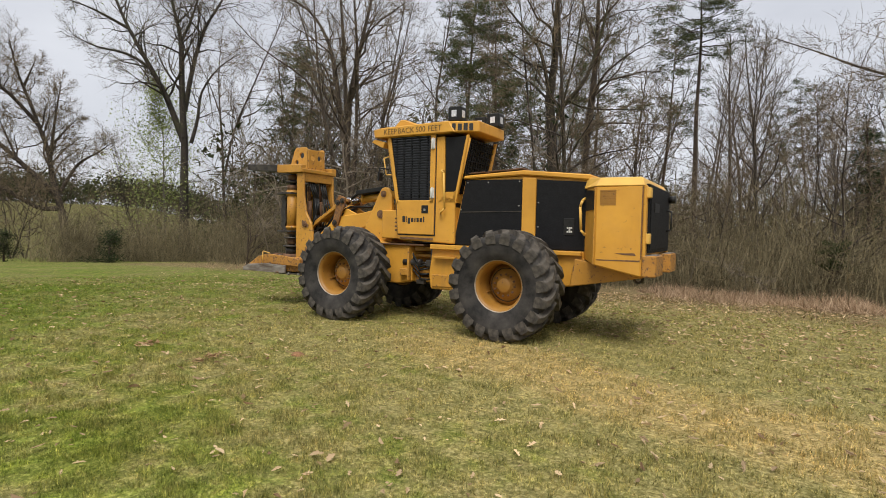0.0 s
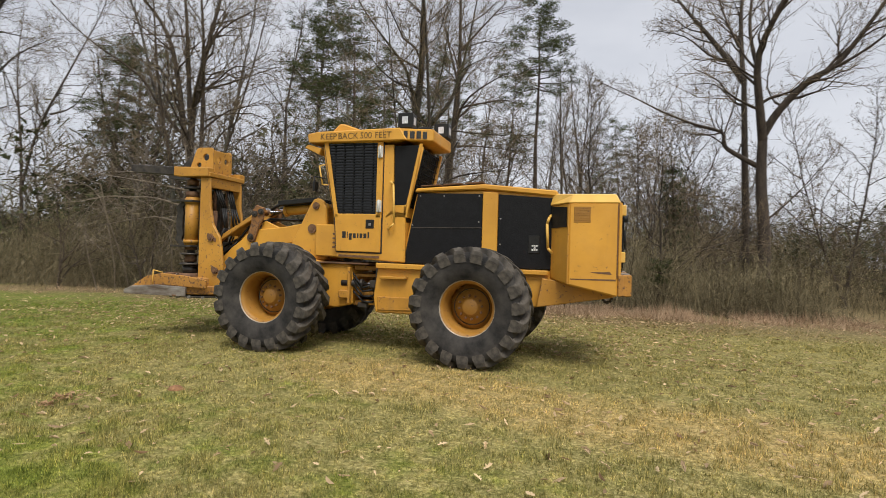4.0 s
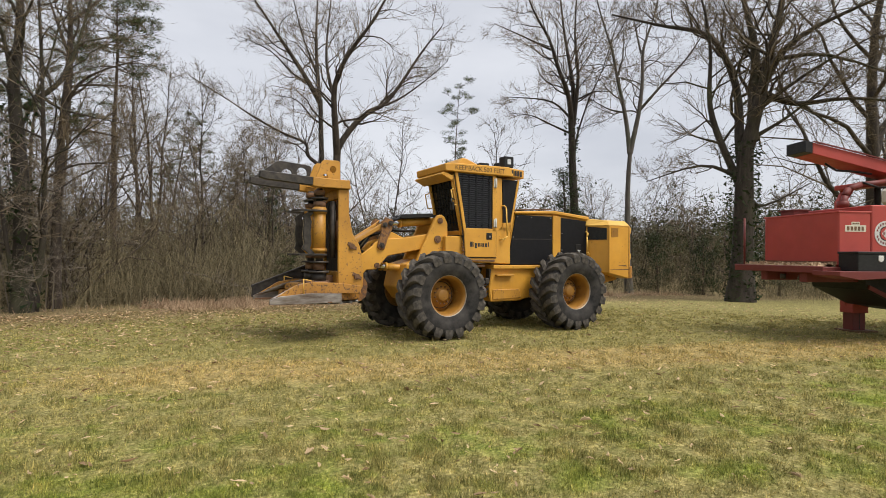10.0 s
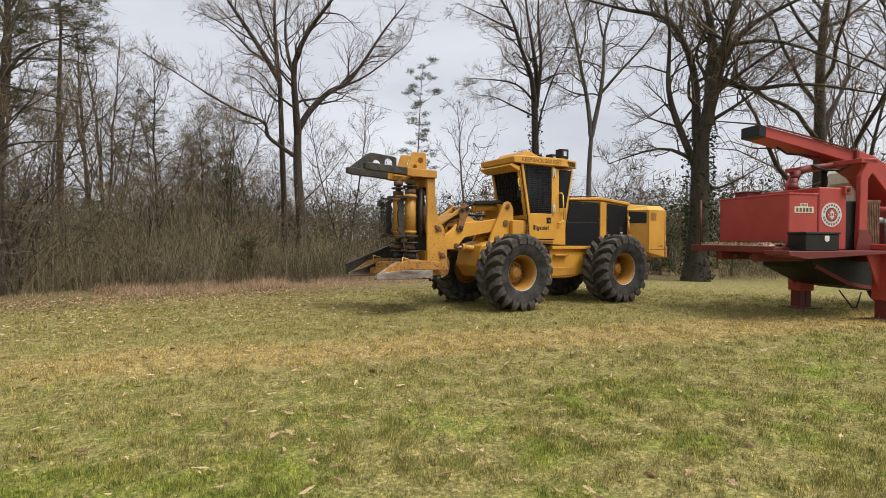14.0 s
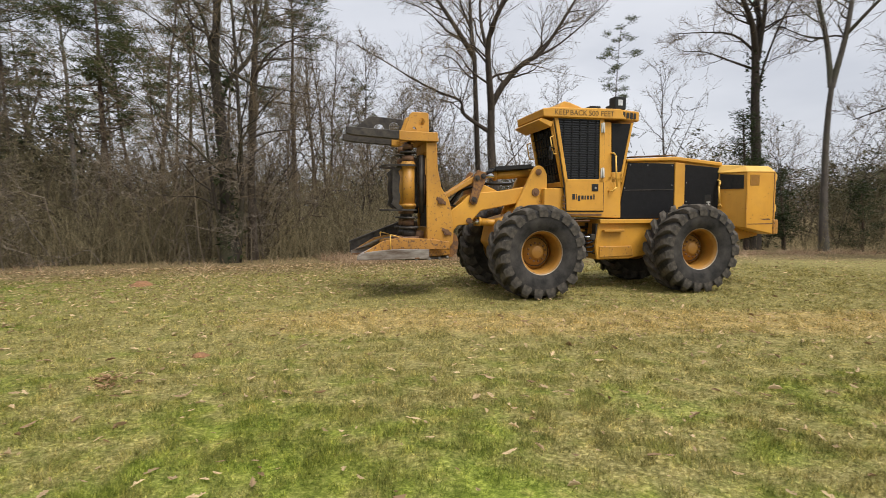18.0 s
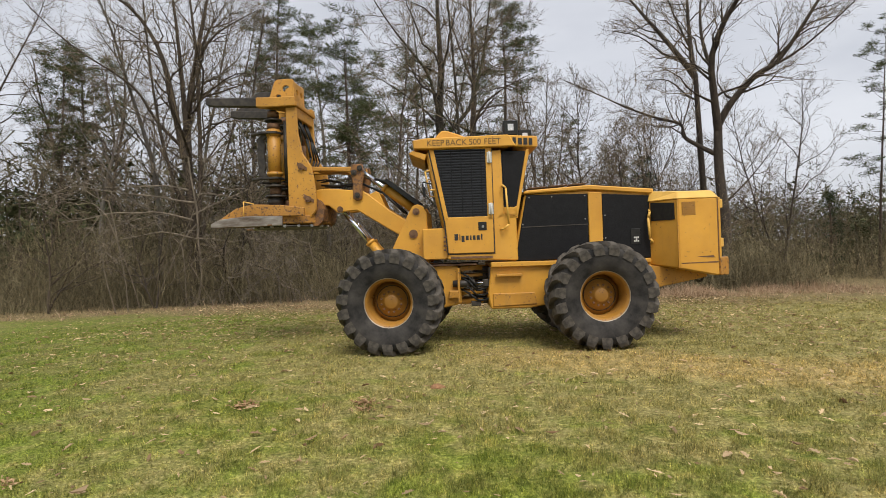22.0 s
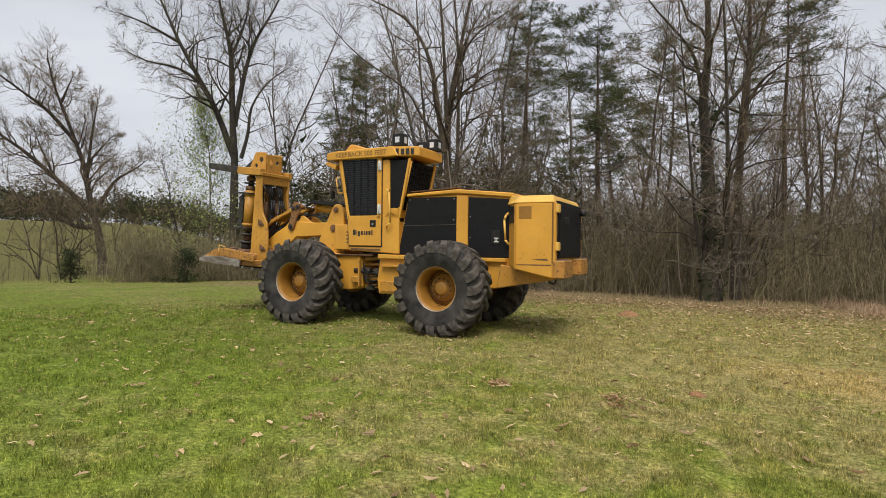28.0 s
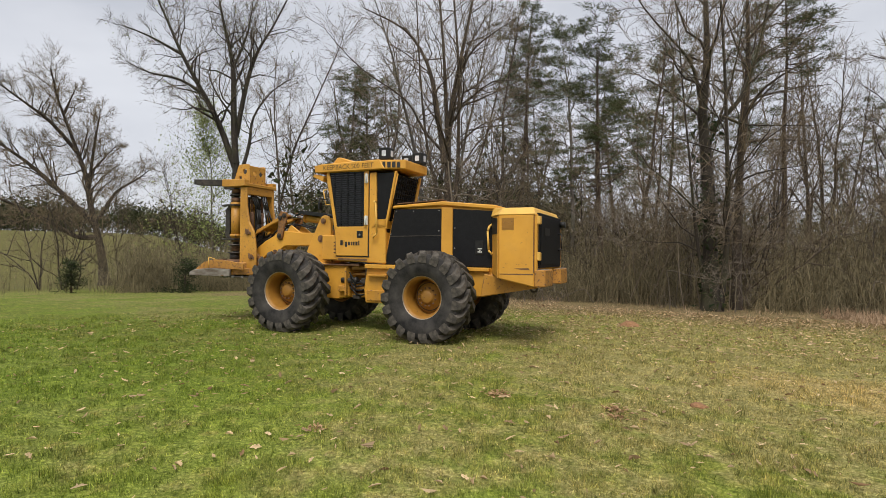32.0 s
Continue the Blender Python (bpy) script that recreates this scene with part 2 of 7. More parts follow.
NEEDLE = foliage("pine_needles", (0.036, 0.048, 0.017), (0.120, 0.132, 0.052))
CEDAR = foliage("cedar_needles", (0.018, 0.031, 0.013), (0.058, 0.074, 0.030))
BUD = foliage("fresh_green_buds", (0.20, 0.25, 0.07), (0.38, 0.42, 0.15))
FAR_CROWN = foliage("far_wood_crowns", (0.050, 0.045, 0.024), (0.14, 0.122, 0.068), 0.1)
FAR_PINE = foliage("far_pine_crowns", (0.030, 0.038, 0.016), (0.09, 0.092, 0.040), 0.1)
DRY_STEM = foliage("dry_brush_stems", (0.070, 0.060, 0.034), (0.29, 0.240, 0.140), 0.1)
DEAD_LEAF = foliage("dead_leaf", (0.20, 0.118, 0.060), (0.76, 0.57, 0.35), 0.2)
WEED = foliage("withered_weed", (0.22, 0.12, 0.06), (0.55, 0.37, 0.21), 0.15)
EARTH = plain("bare_red_earth", (0.20, 0.095, 0.042), (0.42, 0.22, 0.11), 40, 0.95, bumps=0.8, dist=0.03)
# dead wood's pale tone, with light caught on the boughs put in
DEAD_WOOD = bark("pale_dead_wood", (0.085, 0.070, 0.054), (0.27, 0.225, 0.172))
DRY_GRASS = foliage("pink_brown_dry_grass", (0.25, 0.16, 0.095), (0.62, 0.455, 0.30), 0.2)


def ground_tint(nt):
    """Lawn colours by place: green and straw patches, the worn track, leaf litter at the wood's edge, the far field, a
    dimmed left side.
    """
    geo = nt.nodes.new("ShaderNodeNewGeometry")
    sep = nt.nodes.new("ShaderNodeSeparateXYZ")
    nt.links.new(geo.outputs["Position"], sep.inputs[0])

    def math_n(op, a, b=None, c=None):
        n = nt.nodes.new("ShaderNodeMath")
        n.operation = op
        for i, v in enumerate((a, b, c)):
            if v is None:
                continue
            if isinstance(v, bpy.types.NodeSocket):
                nt.links.new(v, n.inputs[i])
            else:
                n.inputs[i].default_value = v
        return n.outputs[0]

    def smooth(v, lo, hi):
        n = nt.nodes.new("ShaderNodeMapRange")
        n.interpolation_type = "SMOOTHSTEP"
        n.inputs["From Min"].default_value, n.inputs["From Max"].default_value = lo, hi
        nt.links.new(v, n.inputs["Value"])
        return n.outputs[0]
    x, y = sep.outputs[0], sep.outputs[1]
    patch = tex(nt, "ShaderNodeTexNoise", 0.42, 5, 0.6, coord="World")
    mid = tex(nt, "ShaderNodeTexNoise", 2.6, 5, 0.65, coord="World")
    fine = tex(nt, "ShaderNodeTexNoise", 26.0, 6, 0.7, coord="World")
    grain = tex(nt, "ShaderNodeTexNoise", 90.0, 4, 0.7, coord="World")
    clump = tex(nt, "ShaderNodeTexNoise", 9.0, 5, 0.72, coord="World")
    green = ramp(nt, fine.outputs[0], [(0.34, (0.085, 0.105, 0.022)), (0.5, (0.185, 0.212, 0.044)), (0.66, (0.36, 0.375, 0.115))])
    straw = ramp(nt, fine.outputs[0], [(0.34, (0.130, 0.112, 0.044)), (0.5, (0.285, 0.252, 0.110)), (0.66, (0.52, 0.46, 0.24))])
    brown = ramp(nt, fine.outputs[0], [(0.34, (0.19, 0.135, 0.058)), (0.5, (0.39, 0.290, 0.135)), (0.66, (0.62, 0.48, 0.26))])
    worn = ramp(nt, fine.outputs[0], [(0.34, (0.215, 0.152, 0.068)), (0.5, (0.435, 0.325, 0.155)), (0.66, (0.66, 0.52, 0.29))])
    litter = ramp(nt, fine.outputs[0], [(0.37, (0.08, 0.060, 0.034)), (0.5, (0.22, 0.172, 0.098)), (0.63, (0.44, 0.335, 0.21))])
    pm = math_n("ADD", math_n("MULTIPLY", patch.outputs[0], 0.6), math_n("MULTIPLY", mid.outputs[0], 0.4))
    # greener towards the camera, straw around the track
    near = smooth(math_n("ADD", y, math_n("MULTIPLY", x, 0.12)), 7.5, 4.0)
    pm2 = math_n("ADD", pm, math_n("MULTIPLY", near, 0.10))
    pm2 = math_n("ADD", pm2, math_n("MULTIPLY", smooth(x, -4.0, -9.0), 0.06))
    pm2 = math_n("SUBTRACT", pm2, math_n("MULTIPLY", smooth(x, 0.5, 5.0), 0.07))
    c = mixc(nt, smooth(pm2, 0.51, 0.67), straw.outputs[0], green.outputs[0])
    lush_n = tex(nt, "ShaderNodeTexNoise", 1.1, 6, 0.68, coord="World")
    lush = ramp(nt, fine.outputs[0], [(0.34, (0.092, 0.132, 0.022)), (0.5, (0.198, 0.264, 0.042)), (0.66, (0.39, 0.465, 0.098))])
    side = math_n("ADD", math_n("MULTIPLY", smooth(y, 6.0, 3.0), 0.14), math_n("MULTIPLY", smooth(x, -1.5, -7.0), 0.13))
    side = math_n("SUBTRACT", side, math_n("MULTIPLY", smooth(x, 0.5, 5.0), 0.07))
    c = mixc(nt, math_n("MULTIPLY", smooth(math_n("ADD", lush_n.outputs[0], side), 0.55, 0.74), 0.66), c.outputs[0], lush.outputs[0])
    # dimmer left side put into the colour: multiplied darker towards the meadow
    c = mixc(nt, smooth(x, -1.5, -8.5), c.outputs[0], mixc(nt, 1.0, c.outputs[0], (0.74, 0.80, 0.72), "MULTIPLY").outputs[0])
    drab_n = tex(nt, "ShaderNodeTexNoise", 3.4, 6, 0.7, coord="World")
    c = mixc(nt, math_n("MULTIPLY", smooth(drab_n.outputs[0], 0.55, 0.70), 0.40), c.outputs[0], brown.outputs[0])
    wob = math_n("MULTIPLY", math_n("SUBTRACT", patch.outputs[0], 0.5), 1.6)
    off = math_n("ABSOLUTE", math_n("ADD", math_n("SUBTRACT", y, math_n("MULTIPLY_ADD", x, -0.30, 8.25)), wob))
    band = math_n("MULTIPLY", smooth(off, 1.35, 0.35), smooth(x, -2.0, 1.0))
    band = math_n("MULTIPLY", band, smooth(math_n("ADD", mid.outputs[0], band), 0.55, 1.0))
    c = mixc(nt, math_n("MULTIPLY", band, 0.76), c.outputs[0], worn.outputs[0])
    edge = math_n("ADD", y, math_n("MULTIPLY", math_n("SUBTRACT", patch.outputs[0], 0.5), 6.0))
    wood = math_n("MULTIPLY", smooth(edge, 13.2, 16.5), smooth(x, -26.0, -20.0))
    c = mixc(nt, wood, c.outputs[0], litter.outputs[0])
    hill = smooth(math_n("ADD", x, math_n("MULTIPLY", y, 0.25)), -26.0, -48.0)
    meadow = ramp(nt, mid.outputs[0], [(0.3, (0.105, 0.108, 0.038)), (0.7, (0.185, 0.162, 0.074))])
    c = mixc(nt, hill, c.outputs[0], meadow.outputs[0])
    tus = tex(nt, "ShaderNodeTexNoise", 4.6, 6, 0.7, coord="World")
    tu = ramp(nt, tus.outputs[0], [(0.38, (0.74, 0.76, 0.69)), (0.5, (0.93, 0.93, 0.92)), (0.62, (1.16, 1.13, 1.05))])
    c = mixc(nt, 1.0, c.outputs[0], tu.outputs[0], "MULTIPLY")
    g = ramp(nt, grain.outputs[0], [(0.38, (0.72, 0.72, 0.70)), (0.62, (1.26, 1.26, 1.22))])
    c = mixc(nt, 1.0, c.outputs[0], g.outputs[0], "MULTIPLY")
    # clump mottling: self-shadow between tufts put into the colour by noise
    cl = ramp(nt, clump.outputs[0], [(0.36, (0.72, 0.74, 0.64)), (0.48, (0.96, 0.97, 0.92)), (0.64, (1.24, 1.22, 1.14))])
    c = mixc(nt, 1.0, c.outputs[0], cl.outputs[0], "MULTIPLY")
    return c, fine, grain


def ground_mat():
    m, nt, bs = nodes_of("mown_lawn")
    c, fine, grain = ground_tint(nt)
    # ground darkened for thatch and for the shade between blades
    gap_tint = mixc(nt, 1.0, c.outputs[0], (0.88, 0.86, 0.82), "MULTIPLY")
    nt.links.new(gap_tint.outputs[0], bs.inputs["Base Color"])
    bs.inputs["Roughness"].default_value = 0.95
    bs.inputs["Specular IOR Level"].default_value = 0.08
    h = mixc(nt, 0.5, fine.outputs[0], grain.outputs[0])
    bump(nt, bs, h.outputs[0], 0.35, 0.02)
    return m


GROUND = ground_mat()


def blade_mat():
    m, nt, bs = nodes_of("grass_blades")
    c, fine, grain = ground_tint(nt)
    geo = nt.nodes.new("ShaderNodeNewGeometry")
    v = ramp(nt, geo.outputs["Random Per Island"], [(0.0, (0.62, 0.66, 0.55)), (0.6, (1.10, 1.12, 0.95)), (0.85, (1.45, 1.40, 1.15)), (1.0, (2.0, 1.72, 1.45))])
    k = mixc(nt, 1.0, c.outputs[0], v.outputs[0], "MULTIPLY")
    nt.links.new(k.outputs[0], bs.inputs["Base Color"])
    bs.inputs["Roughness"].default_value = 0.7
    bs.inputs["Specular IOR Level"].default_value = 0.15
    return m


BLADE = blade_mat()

# ---- mesh helpers ----
def link_mesh(name, bm, mat, smooth=False):
    me = bpy.data.meshes.new(name)
    bm.normal_update()
    bm.to_mesh(me)
    bm.free()
    if smooth:
        for p in me.polygons:
            p.use_smooth = True
    me.materials.append(mat)
    return new(name, me)


SPLIT = {"lamp_lens", "shelf_bracket", "trailer_axle", "cab_post", "horn", "bracket", "side_step", "grab_arm", "hinge", "bolt", "warning_sticker", "hydraulic_hose", "hose", "hood_vent", "inner_frame", "steering_cylinder", "trailer_wheel", "saw_tooth", "boom_web", "tilt_link", "link_plate", "motor_mount", "emblem_bars", "decal_bars", "grille_bar", "maker_mark", "model_mark", "wood_chips"}


def islands(bm):
    """The separate pieces of a bmesh, as sets of vertex indices."""
    bm.verts.ensure_lookup_table()
    bm.verts.index_update()
    seen, out = set(), []
    for v in bm.verts:
        if v.index in seen:
            continue
        todo, got = [v], set()
        while todo:
            w = todo.pop()
            if w.index in got:
                continue
            got.add(w.index)
            todo.extend(e.other_vert(w) for e in w.link_edges)
        seen |= got
        out.append(got)
    return out


def part(name, bm, mat, parent, label="", smooth=False):
    """One mesh object under a thing or under a part; loose repeats become parts of their own."""
    if name in SPLIT:
        sets = islands(bm)
        if len(sets) > 1:
            made = []
            for got in sets:
                one = bm.copy()
                one.verts.ensure_lookup_table()
                bmesh.ops.delete(one, geom=[v for v in one.verts if v.index not in got], context="VERTS")
                made.append((name, one))
            bm.free()
            first = None
            for nm, one in made:
                ob = link_mesh(nm, one, mat, smooth)
                up = parent
                while up.parent and up.parent.parent:
                    up = up.parent
                if nm in ("tilt_link", "link_plate") and first is not None:
                    up = first
                ob.parent = up
                if label:
                    ob["label"] = label
                first = first or ob
            return first
    ob = link_mesh(name, bm, mat, smooth)
    while parent.parent and parent.parent.parent:
        parent = parent.parent
    ob.parent = parent
    if label:
        ob["label"] = label
    return ob


def thing(name, label, category, group="", m=None):
    ob = new(name)
    ob.empty_display_size = 0.2
    if m is not None:
        ob.matrix_basis = m
    return tagged(ob, label, category, group)


def soften(bm, faces, width):
    edges = {e for f in faces for e in f.edges}
    if width > 0:
        bmesh.ops.bevel(bm, geom=list(edges), offset=width, segments=1, profile=0.6, affect="EDGES", clamp_overlap=True)


def slab(bm, pts, y0, y1, bevel=0.012):
    """A plate: a side profile of (x, z) points between y0 and y1."""
    a = [bm.verts.new((x, y0, z)) for x, z in pts]
    b = [bm.verts.new((x, y1, z)) for x, z in pts]
    n = len(pts)
    faces = [bm.faces.new(a), bm.faces.new(b[::-1])]
    for i in range(n):
        faces.append(bm.faces.new((a[(i + 1) % n], a[i], b[i], b[(i + 1) % n])))
    bmesh.ops.recalc_face_normals(bm, faces=faces)
    soften(bm, faces, bevel)


def plan(bm, pts, z0, z1, bevel=0.012, drop=0.0):
    """A block over a plan of (x, y) points; drop lowers its floor towards -x."""
    x_hi = max(p[0] for p in pts)
    a = [bm.verts.new((x, y, z0 - drop * (x_hi - x))) for x, y in pts]
    b = [bm.verts.new((x, y, z1)) for x, y in pts]
    n = len(pts)
    faces = [bm.faces.new(a[::-1]), bm.faces.new(b)]
    for i in range(n):
        faces.append(bm.faces.new((a[i], a[(i + 1) % n], b[(i + 1) % n], b[i])))
    bmesh.ops.recalc_face_normals(bm, faces=faces)
    soften(bm, faces, bevel)


def block(bm, x0, x1, y0, y1, z0, z1, bevel=0.01):
    slab(bm, [(x0, z0), (x1, z0), (x1, z1), (x0, z1)], y0, y1, bevel)


def rod(bm, a, b, r, sides=10, r2=None, caps=True):
    a, b = Vector(a), Vector(b)
    d = (b - a).normalized()
    u = d.orthogonal().normalized()
    w = d.cross(u)
    r2 = r if r2 is None else r2
    ra = [bm.verts.new(a + r * (math.cos(t) * u + math.sin(t) * w)) for t in (2 * math.pi * i / sides for i in range(sides))]
    rb = [bm.verts.new(b + r2 * (math.cos(t) * u + math.sin(t) * w)) for t in (2 * math.pi * i / sides for i in range(sides))]
    for i in range(sides):
        f = bm.faces.new((ra[i], ra[(i + 1) % sides], rb[(i + 1) % sides], rb[i]))
        f.smooth = True
    if caps:
        bm.faces.new(ra[::-1])
        bm.faces.new(rb)


def pipe(bm, pts, r, sides=7):
    for a, b in zip(pts, pts[1:]):
        rod(bm, a, b, r, sides)


def lathe(bm, prof, sides, axis="Y"):
    """A turned form about Y: prof is a list of (radius, y)."""
    rings = []
    for r, y in prof:
        rings.append([bm.verts.new((r * math.cos(t), y, r * math.sin(t))) for t in (2 * math.pi * i / sides for i in range(sides))])
    for p, q in zip(rings, rings[1:]):
        for i in range(sides):
            f = bm.faces.new((p[i], p[(i + 1) % sides], q[(i + 1) % sides], q[i]))
            f.smooth = True
    return rings


def quad_sheet(bm, grid):
    """A smooth sheet over rows of points."""
    vs = [[bm.verts.new(p) for p in row] for row in grid]
    for r0, r1 in zip(vs, vs[1:]):
        for i in range(len(r0) - 1):
            bm.faces.new((r0[i], r0[i + 1], r1[i + 1], r1[i]))


def lettering(name, words, size, mat, parent, m, label=""):
    cu = bpy.data.curves.new(name, "FONT")
    cu.body, cu.size, cu.extrude = words, size, 0.002
    cu.align_x, cu.align_y = "CENTER", "CENTER"
    tmp = new(name, cu)
    me = bpy.data.meshes.new_from_object(tmp.evaluated_get(bpy.context.evaluated_depsgraph_get()))
    bpy.data.objects.remove(tmp)
    me.materials.clear()
    me.materials.append(mat)
    ob = new(name, me)
    while parent.parent and parent.parent.parent:
        parent = parent.parent
    ob.parent = parent
    ob.matrix_basis = m
    if label:
        ob["label"] = label
    return ob



def cut_holes(ob, holes, axis="Y"):
    """Drill round holes (x, y0, y1, z, radius) through a part; along X the first number is y and the ends are x."""
    bm = bmesh.new()
    for x, y0, y1, z, r in holes:
        rod(bm, (y0, x, z) if axis == "X" else (x, y0, z), (y1, x, z) if axis == "X" else (x, y1, z), r, 20)
    bmesh.ops.recalc_face_normals(bm, faces=bm.faces)
    tool = link_mesh("drill", bm, BLACK)
    md = ob.modifiers.new("holes", "BOOLEAN")
    md.operation, md.object, md.solver = "DIFFERENCE", tool, "EXACT"
    bpy.context.view_layer.update()
    me = bpy.data.meshes.new_from_object(ob.evaluated_get(bpy.context.evaluated_depsgraph_get()))
    ob.modifiers.clear()
    ob.data = me
    bpy.data.objects.remove(tool)


# the machine's way: seconds, x, y, heading, metres rolled
DRIVE = [
    (0, -0.799, 10.083, 181.91, 0.000),
    (0.5, -1.284, 10.083, 182.03, 0.485),
    (1, -1.317, 10.112, 182.48, 0.517),
    (1.5, -1.299, 10.144, 182.77, 0.497),
    (2, -1.295, 10.155, 182.53, 0.493),
    (2.5, -1.264, 10.143, 181.91, 0.462),
    (3, -0.856, 10.108, 181.12, 0.055),
    (3.5, -0.247, 10.056, 180.19, -0.553),
    (4, 0.314, 10.028, 179.76, -1.114),
    (4.5, 0.837, 10.023, 179.79, -1.637),
    (5, 1.370, 10.039, 179.93, -2.170),
    (5.5, 1.965, 10.072, 179.84, -2.765),
    (6, 2.629, 10.122, 179.47, -3.429),
    (6.5, 3.172, 10.184, 178.90, -3.971),
    (7, 3.741, 10.236, 178.61, -4.539),
    (7.5, 4.419, 10.246, 178.81, -5.216),
    (8, 5.030, 10.209, 179.17, -5.828),
    (8.5, 5.607, 10.151, 179.28, -6.406),
    (9, 6.161, 10.130, 178.86, -6.960),
    (9.5, 6.688, 10.088, 178.86, -7.488),
    (10, 7.241, 10.109, 178.55, -8.040),
    (10.5, 7.903, 10.179, 177.56, -8.699),
    (11, 8.448, 10.204, 176.41, -9.242),
    (11.5, 8.969, 10.188, 175.32, -9.763),
    (12, 9.423, 10.099, 175.48, -10.223),
    (12.5, 9.819, 10.025, 176.09, -10.623),
    (13, 9.993, 9.993, 176.41, -10.799),
    (13.5, 9.961, 10.005, 176.68, -10.766),
    (14, 9.991, 10.048, 176.56, -10.793),
    (14.5, 10.059, 10.120, 176.09, -10.857),
    (15, 10.026, 10.192, 175.57, -10.819),
    (15.5, 9.751, 10.238, 175.31, -10.541),
    (16, 9.213, 10.254, 175.35, -10.003),
    (16.5, 8.534, 10.264, 175.75, -9.326),
    (17, 7.738, 10.226, 176.76, -8.534),
    (17.5, 6.884, 10.207, 177.69, -7.681),
    (18, 5.935, 10.171, 178.85, -6.734),
    (18.5, 4.910, 10.073, 180.36, -5.710),
    (19, 3.901, 9.961, 181.92, -4.699),
    (19.5, 3.072, 9.896, 183.09, -3.867),
    (20, 2.317, 9.839, 184.57, -3.111),
    (20.5, 1.637, 9.727, 186.73, -2.423),
    (21, 0.974, 9.664, 188.28, -1.757),
    (21.5, 0.373, 9.667, 188.77, -1.163),
    (22, -0.241, 9.725, 187.93, -0.564),
    (22.5, -0.840, 9.808, 186.02, 0.020),
    (23, -1.412, 9.843, 183.75, 0.587),
    (23.5, -2.002, 9.769, 181.87, 1.180),
    (24, -2.538, 9.629, 180.84, 1.719),
    (24.5, -3.137, 9.506, 180.88, 2.320),
    (25, -3.707, 9.428, 181.81, 2.892),
    (25.5, -4.321, 9.379, 183.09, 3.507),
    (26, -4.944, 9.324, 184.18, 4.132),
    (26.5, -5.557, 9.248, 184.89, 4.749),
    (27, -6.074, 9.173, 185.38, 5.271),
    (27.5, -6.494, 9.102, 185.70, 5.696),
    (28, -6.815, 9.048, 185.98, 6.021),
    (28.5, -7.036, 9.027, 186.37, 6.243),
    (29, -7.157, 9.042, 186.90, 6.361),
    (29.5, -7.182, 9.065, 187.43, 6.383),
    (30, -7.207, 9.083, 187.79, 6.406),
    (30.5, -7.220, 9.088, 187.88, 6.418),
    (31, -7.229, 9.090, 187.91, 6.426),
    (31.5, -7.246, 9.103, 188.03, 6.441),
    (32, -7.255, 9.133, 188.21, 6.446),
]

# ---- the feller buncher ----
BUNCHER = thing("feller_buncher", "yellow four-wheeled feller buncher with black panels driving over the lawn", "forestry machine")
R_TYRE = 0.835
WHEELS = []
# what turns with the front frame about the joint
SWING = []


def tyre_mesh():
    bm = bmesh.new()
    w = 0.355
    prof = [(0.384, -w * 0.78), (0.48, -w * 0.95), (0.62, -w), (0.71, -w * 0.96), (0.75, -w * 0.86), (0.770, -w * 0.5), (0.776, 0),
            (0.770, w * 0.5), (0.75, w * 0.86), (0.71, w * 0.96), (0.62, w), (0.48, w * 0.95), (0.384, w * 0.78)]
    rings = lathe(bm, prof, 56)
    bmesh.ops.recalc_face_normals(bm, faces=bm.faces)
    return bm


def lug_mesh(side):
    """One curved lug, from the shoulder to the middle of the tread."""
    bm = bmesh.new()
    w = 0.355
    rows = []
    for s in range(7):
        u = s / 6
        y = side * min(0.02 + 0.36 * u, w * 1.01)
        rows.append((-0.30 * (1 - u) ** 1.4, y, R_TYRE + 0.006 - 0.05 * max(0, u - 0.70) / 0.30, 0.760 - 0.02 * u, 0.040 + 0.020 * u))
    # the lug runs down the shoulder
    rows.append((0.0, side * w * 1.05, 0.742, 0.68, 0.062))
    rows.append((0.012, side * w * 1.035, 0.665, 0.63, 0.055))
    vr = []
    for a, y, top, base, half in rows:
        vr.append([bm.verts.new((rr * math.cos(a + da / rr), y, rr * math.sin(a + da / rr))) for rr, da in ((base, -half * 1.35), (top, -half), (top, half), (base, half * 1.35))])
    for p, q in zip(vr, vr[1:]):
        for i in range(3):
            bm.faces.new((p[i], p[i + 1], q[i + 1], q[i]))
    bm.faces.new(vr[0])
    bm.faces.new(vr[-1][::-1])
    bmesh.ops.recalc_face_normals(bm, faces=bm.faces)
    return bm


def rim_mesh():
    bm = bmesh.new()
    # outer face towards +y, deep dish
    prof = [(0.395, -0.26), (0.36, -0.24), (0.350, -0.20), (0.342, 0.10), (0.358, 0.16), (0.362, 0.215), (0.385, 0.245), (0.410, 0.262), (0.428, 0.268), (0.430, 0.25), (0.40, 0.22)]
    lathe(bm, [(r * 0.94, y) for r, y in prof], 40)
    return bm


def hub_mesh():
    bm = bmesh.new()
    lathe(bm, [(0.335, -0.16), (0.318, -0.10), (0.285, -0.09), (0.272, -0.05), (0.240, -0.045), (0.228, -0.015), (0.205, -0.012), (0.198, 0.02), (0.128, 0.030), (0.118, 0.07), (0.095, 0.085), (0.02, 0.088), (0.001, 0.088)], 36)
    lathe(bm, [(0.335, -0.16), (0.18, -0.26), (0.16, -0.36), (0.001, -0.36)], 24)
    rod(bm, (0.305, -0.10, 0.0), (0.318, 0.06, 0.0), 0.012, 6)
    bmesh.ops.recalc_face_normals(bm, faces=bm.faces)
    return bm


TYRE_ME = link_mesh("tyre", tyre_mesh(), RUBBER)
LUG_ME = [link_mesh("tyre_lug", lug_mesh(s), LUG_RUBBER) for s in (-1, 1)]
